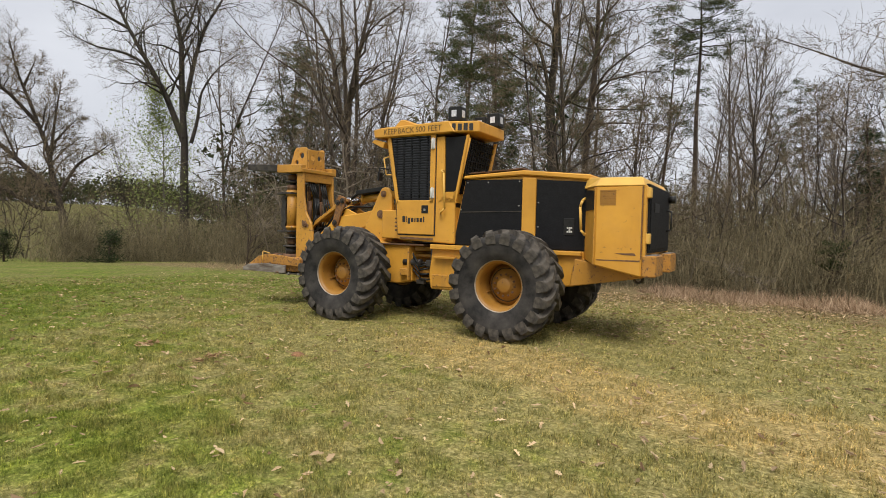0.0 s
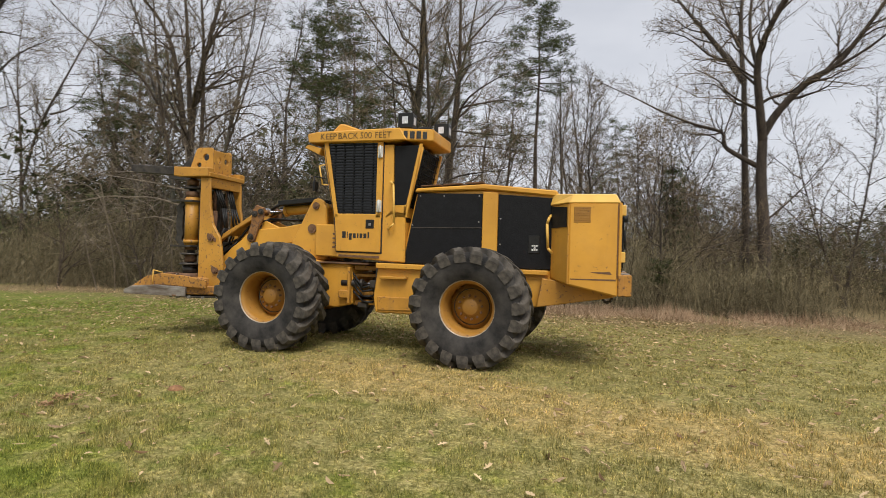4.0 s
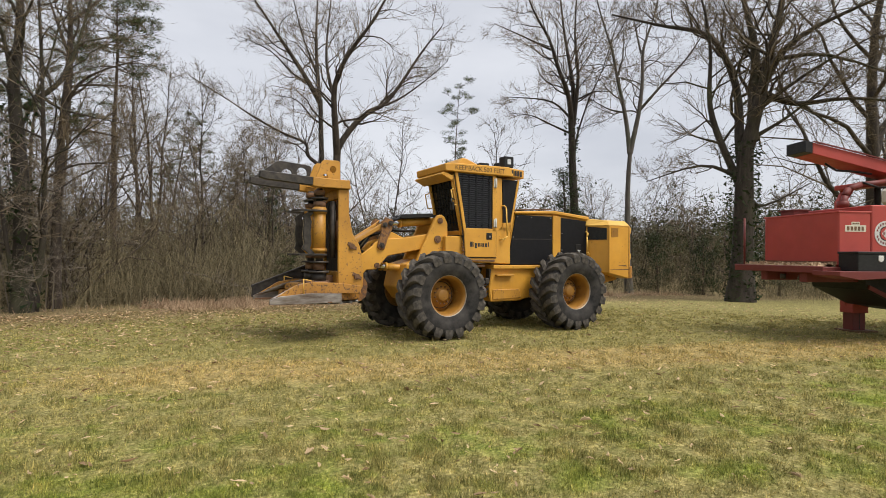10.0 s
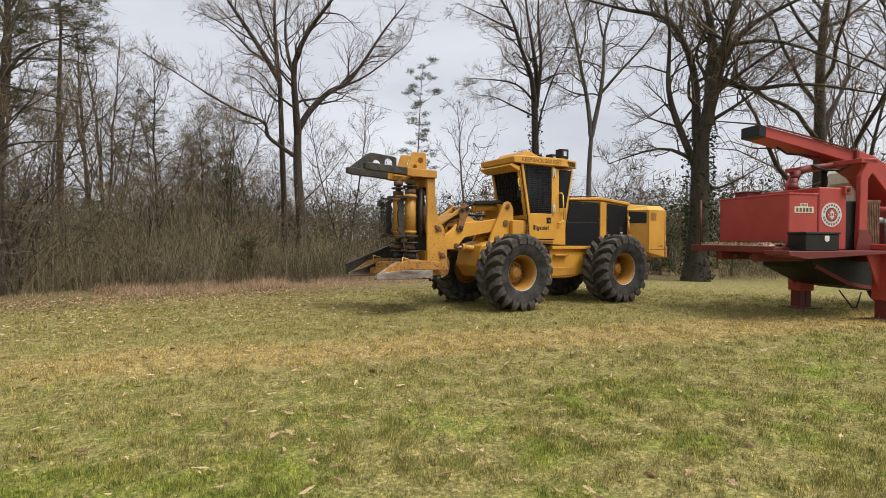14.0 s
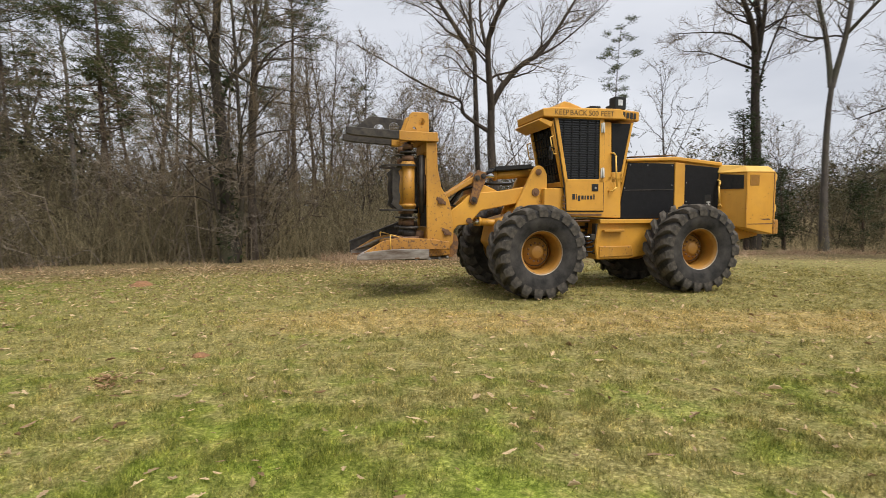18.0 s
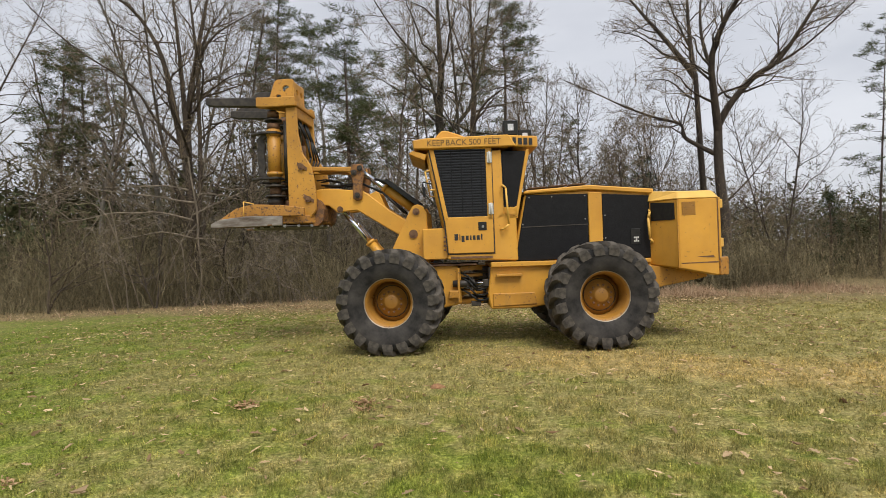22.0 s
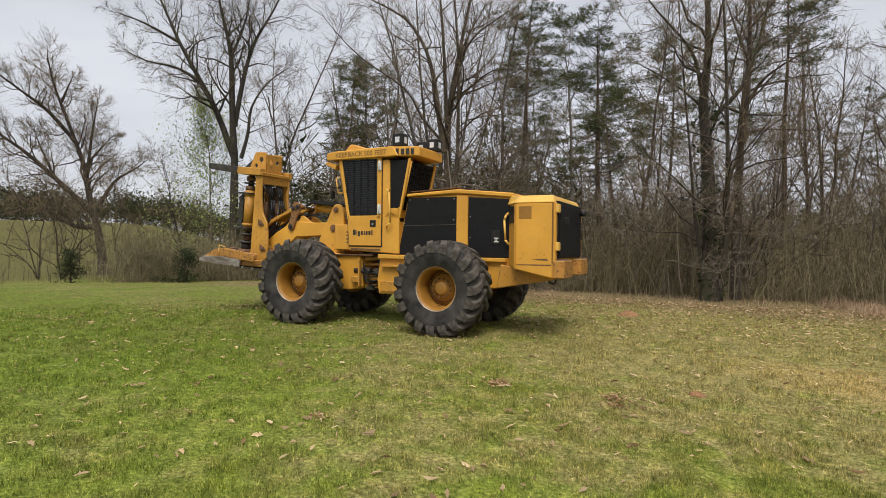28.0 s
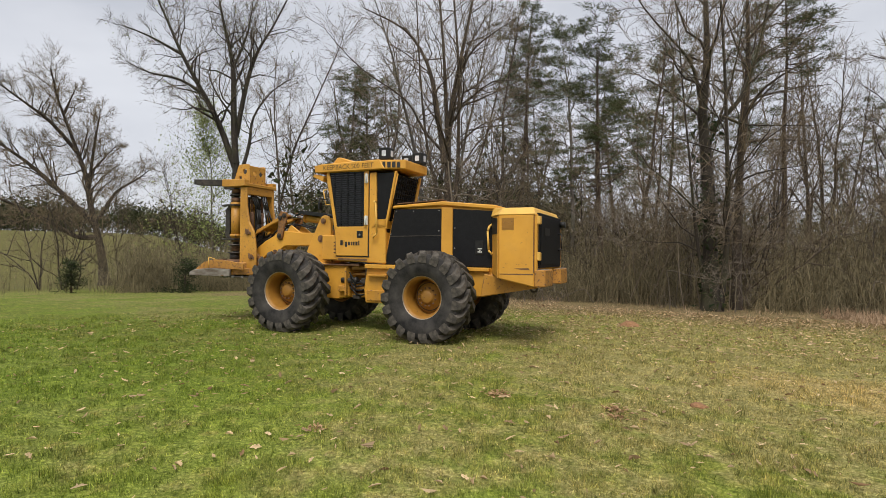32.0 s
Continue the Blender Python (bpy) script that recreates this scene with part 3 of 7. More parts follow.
RIM_ME = link_mesh("rim", rim_mesh(), RIM_PAINT)
HUB_ME = link_mesh("wheel", hub_mesh(), RIM_PAINT)


def bolt_mesh():
    bm = bmesh.new()
    rod(bm, (0.165, 0.01, 0), (0.165, 0.055, 0), 0.017, 6)
    return bm


# dark ring added in the dish, the shade of its gap drawn as a part
def ring_mesh():
    bm = bmesh.new()
    lathe(bm, [(0.262, -0.055), (0.258, -0.036), (0.249, -0.034), (0.245, -0.055)], 36)
    return bm


BOLT_ME = link_mesh("wheel_bolt", bolt_mesh(), RUST)
RING_ME = link_mesh("seal_ring", ring_mesh(), DARK_STEEL)


def lip_mesh():
    bm = bmesh.new()
    lathe(bm, [(0.378, 0.262), (0.383, 0.279), (0.408, 0.283), (0.417, 0.262)], 44)
    return bm


LIP_ME = link_mesh("rim_lip", lip_mesh(), RIM_LIP)
for nm, x, side in (("front", 1.595, 1), ("rear", -1.595, 1), ("front", 1.595, -1), ("rear", -1.595, -1)):
    hub = new("wheel", HUB_ME.data)
    hub.parent = BUNCHER
    hub["label"] = "ochre steel wheel with a large lugged tyre"
    for src, nme in ((TYRE_ME, "tyre"), (RIM_ME, "rim")):
        o = new(nme, src.data)
        o.parent = hub
        if nme == "tyre":
            o.matrix_basis = Matrix.Identity(4)
            o["label"] = "dusty black lugged forestry tyre"
    for k in range(12):
        o = new("wheel_bolt", BOLT_ME.data)
        o.parent = hub
        o.matrix_basis = pose(0, 0, 0, 0, 30 * k, 0)
    o = new("seal_ring", RING_ME.data)
    o.parent = hub
    o["label"] = "dark ring for the shaded rim gap"
    o = new("rim_lip", LIP_ME.data)
    o.parent = hub
    o["label"] = "rubbed pale rim edge"
    for k in range(19):
        for i in (0, 1):
            o = new("tyre_lug", LUG_ME[i].data)
            o.parent = hub
            o.matrix_basis = pose(0, 0, 0, 0, -360 * (k + 0.5 * i) / 19, 0)
    WHEELS.append((hub, x, side))
for o in (TYRE_ME, RIM_ME, HUB_ME, BOLT_ME, RING_ME, LIP_ME, *LUG_ME):
    bpy.data.objects.remove(o)


def build_frames():
    bm = bmesh.new()
    slab(bm, [(0.05, 1.36), (-2.62, 1.36), (-2.62, 1.24), (-3.50, 1.12), (-3.45, 1.02), (-2.45, 0.82), (-0.95, 0.66), (-0.6, 0.60), (0.08, 0.60), (0.12, 0.85)], -0.52, 0.52, 0.02)
    rear = part("rear_frame", bm, YELLOW, BUNCHER, "yellow welded rear frame")
    bm = bmesh.new()
    slab(bm, [(0.06, 1.385), (-2.60, 1.355), (-2.60, 1.29), (0.06, 1.30)], -0.60, 0.60, 0.01)
    part("deck_edge", bm, YELLOW, rear)
    bm = bmesh.new()
    for s in (1, -1):
        slab(bm, [(-0.02, 1.18), (-0.45, 1.18), (-0.45, 1.14), (-0.02, 1.14)], s * 0.52, s * 0.62, 0.006)
        slab(bm, [(0.04, 0.86), (-0.66, 0.86), (-0.7, 0.66), (0.04, 0.64)], s * 0.515, s * 0.545, 0.012)
    part("side_step", bm, YELLOW_WORN, rear)
    bm = bmesh.new()
    slab(bm, [(0.98, 1.36), (0.58, 1.36), (0.52, 1.2), (0.52, 0.70), (0.80, 0.64), (1.95, 0.68), (2.15, 0.95), (2.05, 1.40), (1.7, 1.5)], -0.46, 0.46, 0.02)
    front = part("front_frame", bm, YELLOW, BUNCHER, "yellow front frame with worn edges")
    SWING.append(front)
    bm = bmesh.new()
    for s in (1, -1):
        block(bm, 0.55, 0.72, s * 0.46, s * 0.56, 0.80, 0.93, 0.015)
        block(bm, 0.53, 0.57, s * 0.40, s * 0.55, 0.72, 1.30, 0.008)
    part("bracket", bm, YELLOW_WORN, front)
    # hinge lugs that reach back to the pivot, and the deck under the cab
    for z0, z1 in ((0.68, 0.76), (0.84, 0.89), (1.14, 1.19), (1.25, 1.33)):
        bm = bmesh.new()
        plan(bm, [(0.54, 0.34), (0.54, -0.34), (0.20, -0.20), (0.06, -0.10), (0.06, 0.10), (0.20, 0.20)], z0, z1, 0.008)
        part("hinge_lug", bm, YELLOW_WORN, front)
    bm = bmesh.new()
    slab(bm, [(1.18, 1.375), (0.24, 1.375), (0.24, 1.345), (1.18, 1.345)], -0.52, 0.52, 0.006)
    part("cab_deck", bm, RUST, front, "dirty brown deck under the cab")
    bm = bmesh.new()
    for z in (0.72, 0.86, 1.0, 1.14, 1.26):
        rod(bm, (0.17, 0, z - 0.05), (0.17, 0, z + 0.05), 0.17, 16)
    for s in (1, -1):
        rod(bm, (0.70, s * 0.44, 1.04), (0.34, s * 0.44, 1.04), 0.058, 12)
        rod(bm, (0.38, s * 0.44, 1.04), (0.33, s * 0.44, 1.04), 0.070, 12)
        block(bm, 0.10, 0.20, s * 0.36, s * 0.50, 0.98, 1.10, 0.01)
        block(bm, 0.04, 0.10, s * 0.34, s * 0.50, 0.70, 1.30, 0.01)
        block(bm, 0.24, 0.40, s * 0.40, s * 0.49, 0.66, 0.74, 0.01)
    joint = part("articulation_joint", bm, DARK_STEEL, BUNCHER, "greasy dark pivot joint between the frames")
    bm = bmesh.new()
    for s in (1, -1):
        rod(bm, (0.34, s * 0.44, 1.04), (0.06, s * 0.44, 1.04), 0.030, 10)
    part("steering_cylinder", bm, CHROME, joint, "shiny steering cylinder rod")
    bm = bmesh.new()
    for i, z in enumerate((0.78, 0.88, 0.98, 1.06)):
        for s in (1, -1):
            pipe(bm, [(0.56, s * 0.38, z + 0.16), (0.44, s * (0.48 + 0.012 * i), z + 0.10), (0.30, s * (0.50 + 0.01 * i), z - 0.02 - 0.02 * i), (0.16, s * 0.48, z - 0.03), (0.02, s * 0.42, z + 0.05)], 0.017, 6)
    part("hydraulic_hose", bm, BLACK, joint)
    for x in (1.595, -1.595):
        bm = bmesh.new()
        rod(bm, (x, -0.85, R_TYRE), (x, 0.85, R_TYRE), 0.15, 14)
        rod(bm, (x, -0.3, R_TYRE), (x, 0.3, R_TYRE), 0.26, 14)
        axle = part("axle", bm, DARK_STEEL, BUNCHER)
        if x > 0:
            SWING.append(axle)
    # counterweight plates and the tow eye at the tail
    bm = bmesh.new()
    slab(bm, [(-2.52, 1.25), (-3.50, 1.10), (-3.50, 1.02), (-2.45, 0.83)], -0.64, 0.64, 0.012)
    part("tail_plate", bm, YELLOW_WORN, rear)
    bm = bmesh.new()
    for k in range(9):
        a, b = 2 * math.pi * k / 9, 2 * math.pi * (k + 1) / 9
        rod(bm, (-3.42 + 0.06 * math.cos(a), 0.52, 1.0 + 0.06 * math.sin(a)), (-3.42 + 0.06 * math.cos(b), 0.52, 1.0 + 0.06 * math.sin(b)), 0.022, 7)
    part("tow_eye", bm, DARK_STEEL, rear)


def build_cab():
    hw = 0.56
    bm = bmesh.new()
    slab(bm, [(1.00, 3.20), (0.72, 1.50), (-0.36, 1.42), (-0.40, 2.18), (-0.60, 3.20)], -hw + 0.045, hw - 0.045, 0.01)
    cab = part("cab", bm, GLASS, BUNCHER, "cab with dark glass behind black guards")
    # lower body
    bm = bmesh.new()
    slab(bm, [(0.79, 2.08), (0.76, 1.45), (-0.40, 1.40), (-0.39, 2.18), (-0.15, 2.22), (-0.04, 2.10)], -hw, hw, 0.015)
    slab(bm, [(1.18, 1.98), (1.18, 1.46), (0.70, 1.46), (0.74, 1.98)], -hw + 0.06, hw - 0.06, 0.015)
    part("cab_body", bm, YELLOW, cab)
    # door posts on both sides
    bm = bmesh.new()
    for s in (1, -1):
        y0, y1 = s * (hw - 0.05), s * hw
        slab(bm, [(1.06, 3.24), (0.99, 3.24), (0.745, 2.05), (0.80, 2.05)], y0, y1, 0.008)
        slab(bm, [(0.02, 3.24), (-0.17, 3.24), (-0.19, 2.15), (0.02, 2.05)], y0, y1, 0.008)
        slab(bm, [(-0.59, 3.24), (-0.64, 3.24), (-0.42, 2.14), (-0.37, 2.14)], y0, y1, 0.008)
        slab(bm, [(-0.19, 2.29), (-0.19, 2.10), (-0.42, 2.10), (-0.40, 2.29)], y0, y1, 0.006)
    for y in (-0.5, 0.5):
        rod(bm, (1.05, y, 3.22), (0.80, y, 2.0), 0.035, 8)
        rod(bm, (-0.62, y, 3.2), (-0.40, y, 2.2), 0.03, 8)
    slab(bm, [(0.84, 2.10), (0.80, 2.0), (0.74, 2.0), (0.76, 2.10)], -hw, hw, 0.006)
    slab(bm, [(-0.37, 2.30), (-0.42, 2.30), (-0.40, 2.1), (-0.35, 2.1)], -hw, hw, 0.006)
    part("cab_post", bm, YELLOW, cab)
    # doors with a window guard
    for s in (1, -1):
        y0, y1 = s * hw, s * (hw + 0.035)
        bm = bmesh.new()
        slab(bm, [(1.03, 3.335), (0.955, 3.335), (0.735, 2.09), (0.80, 2.09)], y0, y1, 0.006)
        slab(bm, [(0.09, 3.32), (-0.005, 3.32), (-0.005, 2.09), (0.09, 2.09)], y0, y1, 0.006)
        slab(bm, [(1.03, 3.335), (0.0, 3.32), (0.0, 3.27), (1.02, 3.285)], y0, y1, 0.006)
        slab(bm, [(0.80, 2.15), (0.0, 2.15), (0.0, 1.545), (0.755, 1.55)], y0, y1, 0.01)
        door = part("door", bm, YELLOW, BUNCHER, "yellow cab door with a barred window")
        # black plate behind the door draws the dark gap round its edge
        bm = bmesh.new()
        slab(bm, [(1.052, 3.352), (-0.022, 3.337), (-0.022, 1.525), (0.772, 1.530), (0.822, 2.09)], s * (hw + 0.0015), s * (hw + 0.005), 0.0)
        part("door_seal", bm, LETTER, door, "black strip for the gap round the door")
        bm = bmesh.new()
        slab(bm, [(0.72, 1.50), (0.02, 1.49), (0.02, 1.455), (0.72, 1.465)], s * (hw + 0.002), s * (hw + 0.012), 0.0)
        part("sill_strip", bm, RUST, door, "rust-streaked sill strip")
        bm = bmesh.new()
        slab(bm, [(0.955, 3.27), (0.09, 3.27), (0.09, 2.15), (0.765, 2.15)], s * (hw - 0.002), s * (hw + 0.006), 0.0)
        part("door_window", bm, GLASS, door)
        # steel guard: bars across and uprights
        for k in range(25):
            bm = bmesh.new()
            z = 2.172 + k * 0.0445
            x_f = 0.765 + (z - 2.15) / 1.12 * 0.19
            block(bm, 0.09, x_f, s * (hw + 0.010), s * (hw + 0.024), z, z + 0.018, 0.0)
            part("guard_bar", bm, GUARD, door)
        for k in range(5):
            bm = bmesh.new()
            x = 0.16 + k * 0.165
            z_lo = 2.15 if x < 0.765 else 2.15 + (x - 0.765) / 0.19 * 1.12
            block(bm, x, x + 0.012, s * (hw + 0.022), s * (hw + 0.030), z_lo, 3.27, 0.0)
            part("guard_bar", bm, GUARD, door)
        bm = bmesh.new()
        block(bm, 0.11, 0.25, s * (hw + 0.033), s * (hw + 0.045), 1.92, 2.06, 0.006)
        latch = part("door_latch", bm, BLACK, door, "square black latch plate")
        bm = bmesh.new()
        block(bm, 0.155, 0.195, s * (hw + 0.045), s * (hw + 0.060), 1.96, 2.0, 0.004)
        part("latch_button", bm, STEEL, door)
        for z in (3.12, 2.27):
            bm = bmesh.new()
            block(bm, -0.01, 0.07, s * (hw + 0.033), s * (hw + 0.055), z - 0.09, z + 0.09, 0.006)
            rod(bm, (0.03, s * (hw + 0.06), z - 0.1), (0.03, s * (hw + 0.06), z + 0.1), 0.014, 8)
            part("hinge", bm, LABEL, door, "pale steel hinge")
        # maker's word on the door, as plain bars
        bm = bmesh.new()
        x = 0.65
        for wdt, low, high in ((0.062, 0, 0.105), (0.014, 0, 0.10), (0.050, -0.03, 0.075), (0.050, 0, 0.075), (0.026, 0, 0.075), (0.046, 0, 0.075), (0.050, 0, 0.075), (0.026, 0, 0.098)):
            block(bm, x - wdt, x, s * (hw + 0.033), s * (hw + 0.0385), 1.765 + low, 1.765 + high, 0.0)
            x -= wdt + 0.020
        part("maker_mark", bm, LETTER, door, "black bars of a maker's mark")
        bm = bmesh.new()
        for k in range(4):
            block(bm, 0.79 - 0.015 * (k % 2), 0.83, s * (hw + 0.0), s * (hw + 0.02), 1.60 + k * 0.07, 1.63 + k * 0.07, 0.004)
        part("warning_sticker", bm, RUST, cab)
        # rear quarter window
        bm = bmesh.new()
        slab(bm, [(-0.19, 3.22), (-0.58, 3.22), (-0.40, 2.30), (-0.21, 2.30)], s * (hw - 0.03), s * (hw - 0.012), 0.0)
        part("quarter_window", bm, BLACK_MESH, cab, "dark mesh quarter window")
        # grab rails
        bm = bmesh.new()
        pipe(bm, [(-0.17, s * hw, 2.65), (-0.17, s * (hw + 0.09), 2.65), (-0.22, s * (hw + 0.09), 2.60), (-0.25, s * (hw + 0.09), 2.0), (-0.17, s * (hw + 0.09), 1.93), (-0.12, s * hw, 1.93)], 0.016, 8)
        part("grab_rail", bm, PALE_YELLOW, cab)
        bm = bmesh.new()
        pipe(bm, [(1.02, s * 0.54, 2.95), (1.10, s * 0.58, 2.92), (1.04, s * 0.58, 2.62), (0.95, s * 0.54, 2.62)], 0.013, 7)
        part("front_rail", bm, PALE_YELLOW, cab)
    # windscreen guard
    for y in np.linspace(-0.48, 0.48, 9):
        bm = bmesh.new()
        rod(bm, (1.05, y, 3.2), (0.80, y, 2.05), 0.008, 5)
        part("windscreen_bar", bm, GUARD, cab)
    for z in np.linspace(2.1, 3.15, 7):
        bm = bmesh.new()
        x = 0.80 + (z - 2.05) / 1.15 * 0.25 + 0.005
        rod(bm, (x, -0.5, z), (x, 0.5, z), 0.008, 5)
        part("windscreen_bar", bm, GUARD, cab)
    # rear guard
    for y in np.linspace(-0.5, 0.5, 12):
        bm = bmesh.new()
        rod(bm, (-0.62, y, 3.2), (-0.42, y, 2.25), 0.007, 4)
        part("rear_bar", bm, GUARD, cab)
    for z in np.linspace(2.3, 3.15, 9):
        bm = bmesh.new()
        x = -0.62 + (3.2 - z) / 0.95 * 0.20 - 0.005
        rod(bm, (x, -0.5, z), (x, 0.5, z), 0.007, 4)
        part("rear_bar", bm, GUARD, cab)
    # roof
    bm = bmesh.new()
    rp = [(1.10, 3.285), (1.27, 3.29), (1.29, 3.43), (1.10, 3.46), (-0.30, 3.48), (-0.42, 3.285)]
    slab(bm, rp, -0.66, 0.66, 0.015)
    slab(bm, [(0.95, 3.46), (0.80, 3.61), (0.70, 3.60), (0.42, 3.50), (0.42, 3.46)], -0.52, 0.52, 0.02)
    plan(bm, [(-0.28, 0.66), (-0.80, 0.50), (-0.80, -0.50), (-0.28, -0.66)], 3.285, 3.47, 0.015)
    slab(bm, [(1.29, 3.27), (1.36, 3.22), (1.10, 3.10), (1.06, 3.20)], -0.62, 0.62, 0.01)
    roof = part("roof", bm, YELLOW, BUNCHER, "yellow overhanging cab roof")
    for s in (1, -1):
        x = 1.06 if s > 0 else -0.15
        for word, wide in zip(("KEEP", "BACK", "500", "FEET"), (0.30, 0.325, 0.235, 0.285)):
            m = pose(x - s * wide / 2, s * 0.6635, 3.372, 90, 0, 180 if s > 0 else 0)
            lettering("roof_word", word, 0.136, WORN_LETTER, roof, m, "worn black warning lettering")
            x -= s * (wide + 0.028)
        # model plate as bars on the slanted rear corner
        bm = bmesh.new()
        for k, (wdt, h) in enumerate(((0.06, 0.115), (0.07, 0.11), (0.07, 0.115), (0.065, 0.11))):
            x0 = k * 0.098
            block(bm, -x0 - wdt, -x0, 0.004, 0.008, 0.0, h, 0)
        ob = new("model_mark")
        bmark = bm
        mm = link_mesh("model_mark", bmark, LETTER)
        bpy.data.objects.remove(ob)
        ob = mm
        ob.parent = roof
        if s > 0:
            ob.matrix_basis = Matrix(((1, 0, 0, -0.36), (0, 1, 0, 0.642), (0, 0, 1, 3.315), (0, 0, 0, 1))) @ pose(0, 0, 0, 0, 0, 17.1)
        else:
            ob.matrix_basis = Matrix(((1, 0, 0, -0.36), (0, 1, 0, -0.642 - 0.004), (0, 0, 1, 3.315), (0, 0, 0, 1))) @ pose(0, 0, 0, 0, 0, -17.1)
    for x, y in ((-0.34, 0.46), (-0.70, -0.30), (-0.34, -0.5)):
        bm = bmesh.new()
        block(bm, x - 0.13, x + 0.11, y - 0.11, y + 0.11, 3.49, 3.73, 0.012)
        rod(bm, (x, y, 3.46), (x, y, 3.54), 0.03, 8)
        lamp = part("work_light", bm, BLACK, BUNCHER, "boxy black work light")
        bm = bmesh.new()
        block(bm, x - 0.136, x - 0.129, y - 0.05, y + 0.05, 3.55, 3.67, 0.004)
        block(bm, x - 0.055, x + 0.04, y + 0.109, y + 0.114, 3.56, 3.67, 0.002)
        part("lamp_lens", bm, LAMP_GLASS, lamp)
    # mirror on a stalk
    bm = bmesh.new()
    pipe(bm, [(1.0, 0.56, 2.72), (1.14, 0.66, 2.74), (1.14, 0.66, 2.60)], 0.012, 6)
    block(bm, 1.10, 1.14, 0.60, 0.72, 2.50, 2.66, 0.01)
    part("mirror", bm, BLACK, cab)


def build_hood():
    bm = bmesh.new()
    slab(bm, [(-0.32, 1.39), (-0.55, 2.49), (-1.63, 2.54), (-2.68, 2.45), (-2.68, 1.37)], -0.485, 0.485, 0.02)
    hood = part("engine_hood", bm, YELLOW, BUNCHER, "yellow engine hood with black side panels")
    bm = bmesh.new()
    slab(bm, [(-0.53, 2.50), (-0.55, 2.555), (-1.63, 2.615), (-2.70, 2.515), (-2.70, 2.43), (-1.63, 2.535)], -0.54, 0.54, 0.018)
    lid = part("hood_lid", bm, YELLOW, BUNCHER)
    bm = bmesh.new()
    for x0, x1 in ((-0.62, -0.92), (-0.97, -1.27), (-1.32, -1.60)):
        for s in (1, -1):
            slab(bm, [(x0, 2.585 + (-x0 - 0.55) * 0.05), (x1, 2.585 + (-x1 - 0.55) * 0.05), (x1, 2.602 + (-x1 - 0.55) * 0.055), (x0, 2.602 + (-x0 - 0.55) * 0.055)], s * 0.26, s * 0.50, 0.004)
    part("hood_vent", bm, RUST, lid, "flat brown hood vent")
    for s in (1, -1):
        y0, y1 = s * 0.486, s * 0.512
        bm = bmesh.new()
        slab(bm, [(-0.36, 1.39), (-0.575, 2.485), (-1.60, 2.475), (-1.60, 1.39)], y0, y1, 0.008)
        pan = part("side_panel", bm, BLACK_MESH, BUNCHER, "black perforated side panel")
        bm = bmesh.new()
        slab(bm, [(-0.48, 1.955), (-0.48, 1.94), (-1.60, 1.955), (-1.60, 1.97)], s * 0.512, s * 0.519, 0.0)
        part("panel_seam", bm, DARK_STEEL, pan)
        bm = bmesh.new()
        for x, z in ((-0.50, 1.99), (-1.55, 2.05), (-1.55, 2.44), (-0.62, 2.44), (-1.0, 2.44)):
            rod(bm, (x, s * 0.51, z), (x, s * 0.521, z), 0.012, 6)
        part("bolt", bm, STEEL, pan)
        bm = bmesh.new()
        slab(bm, [(-1.605, 1.385), (-1.605, 2.50), (-1.835, 2.485), (-1.835, 1.385)], s * 0.486, s * 0.53, 0.01)
        part("hood_post", bm, YELLOW, hood)
        bm = bmesh.new()
        slab(bm, [(-1.84, 1.37), (-1.84, 2.465), (-2.67, 2.405), (-2.67, 1.37)], y0, y1, 0.008)
        pan = part("side_door", bm, BLACK_MESH, BUNCHER, "black engine door with a pale sticker")
        bm = bmesh.new()
        block(bm, -2.46, -2.30, s * 0.512, s * 0.524, 1.60, 1.86, 0.01)
        part("door_recess", bm, BLACK, pan)
        bm = bmesh.new()
        for i in range(3):
            for j in range(3):
                if (i + j) % 2 == 0 or i == 1:
                    block(bm, -2.435 + i * 0.03, -2.41 + i * 0.03, s * 0.524, s * 0.527, 1.64 + j * 0.03, 1.664 + j * 0.03, 0)
        part("sticker", bm, LABEL, pan, "small pale sticker")
        bm = bmesh.new()
        for z in (1.48, 1.72, 2.10):
            rod(bm, (-1.88, s * 0.51, z), (-1.88, s * 0.522, z), 0.012, 6)
        part("bolt", bm, STEEL, pan)
        bm = bmesh.new()
        pipe(bm, [(-2.62, s * 0.51, 2.16), (-2.60, s * 0.60, 2.12), (-2.57, s * 0.60, 2.03), (-2.59, s * 0.60, 1.68), (-2.64, s * 0.60, 1.62), (-2.64, s * 0.51, 1.62)], 0.02, 8)
        part("handle", bm, PALE_YELLOW, hood, "bent yellow grab handle")
    # the wider tail box
    bm = bmesh.new()
    pts = [(-2.62, 0.50), (-2.90, 0.985), (-3.54, 0.985), (-3.54, -0.985), (-2.90, -0.985), (-2.62, -0.50)]
    plan(bm, pts, 1.245, 2.30, 0.02, drop=0.21)
    box = part("tail_box", bm, YELLOW, BUNCHER, "yellow tail box with a chipped lower edge")
    bm = bmesh.new()
    a = [bm.verts.new((x, y, 2.295)) for x, y in [(-2.60, 0.53), (-2.89, 1.0), (-3.56, 1.0), (-3.56, -1.0), (-2.89, -1.0), (-2.60, -0.53)]]
    b = [bm.verts.new((x, y, 2.425 + (0.05 if x > -2.7 else 0.0))) for x, y in [(-2.64, 0.48), (-2.95, 0.88), (-3.50, 0.88), (-3.50, -0.88), (-2.95, -0.88), (-2.64, -0.48)]]
    bm.faces.new(a[::-1]), bm.faces.new(b)
    for i in range(6):
        bm.faces.new((a[i], a[(i + 1) % 6], b[(i + 1) % 6], b[i]))
    bmesh.ops.recalc_face_normals(bm, faces=bm.faces)
    soften(bm, list(bm.faces), 0.015)
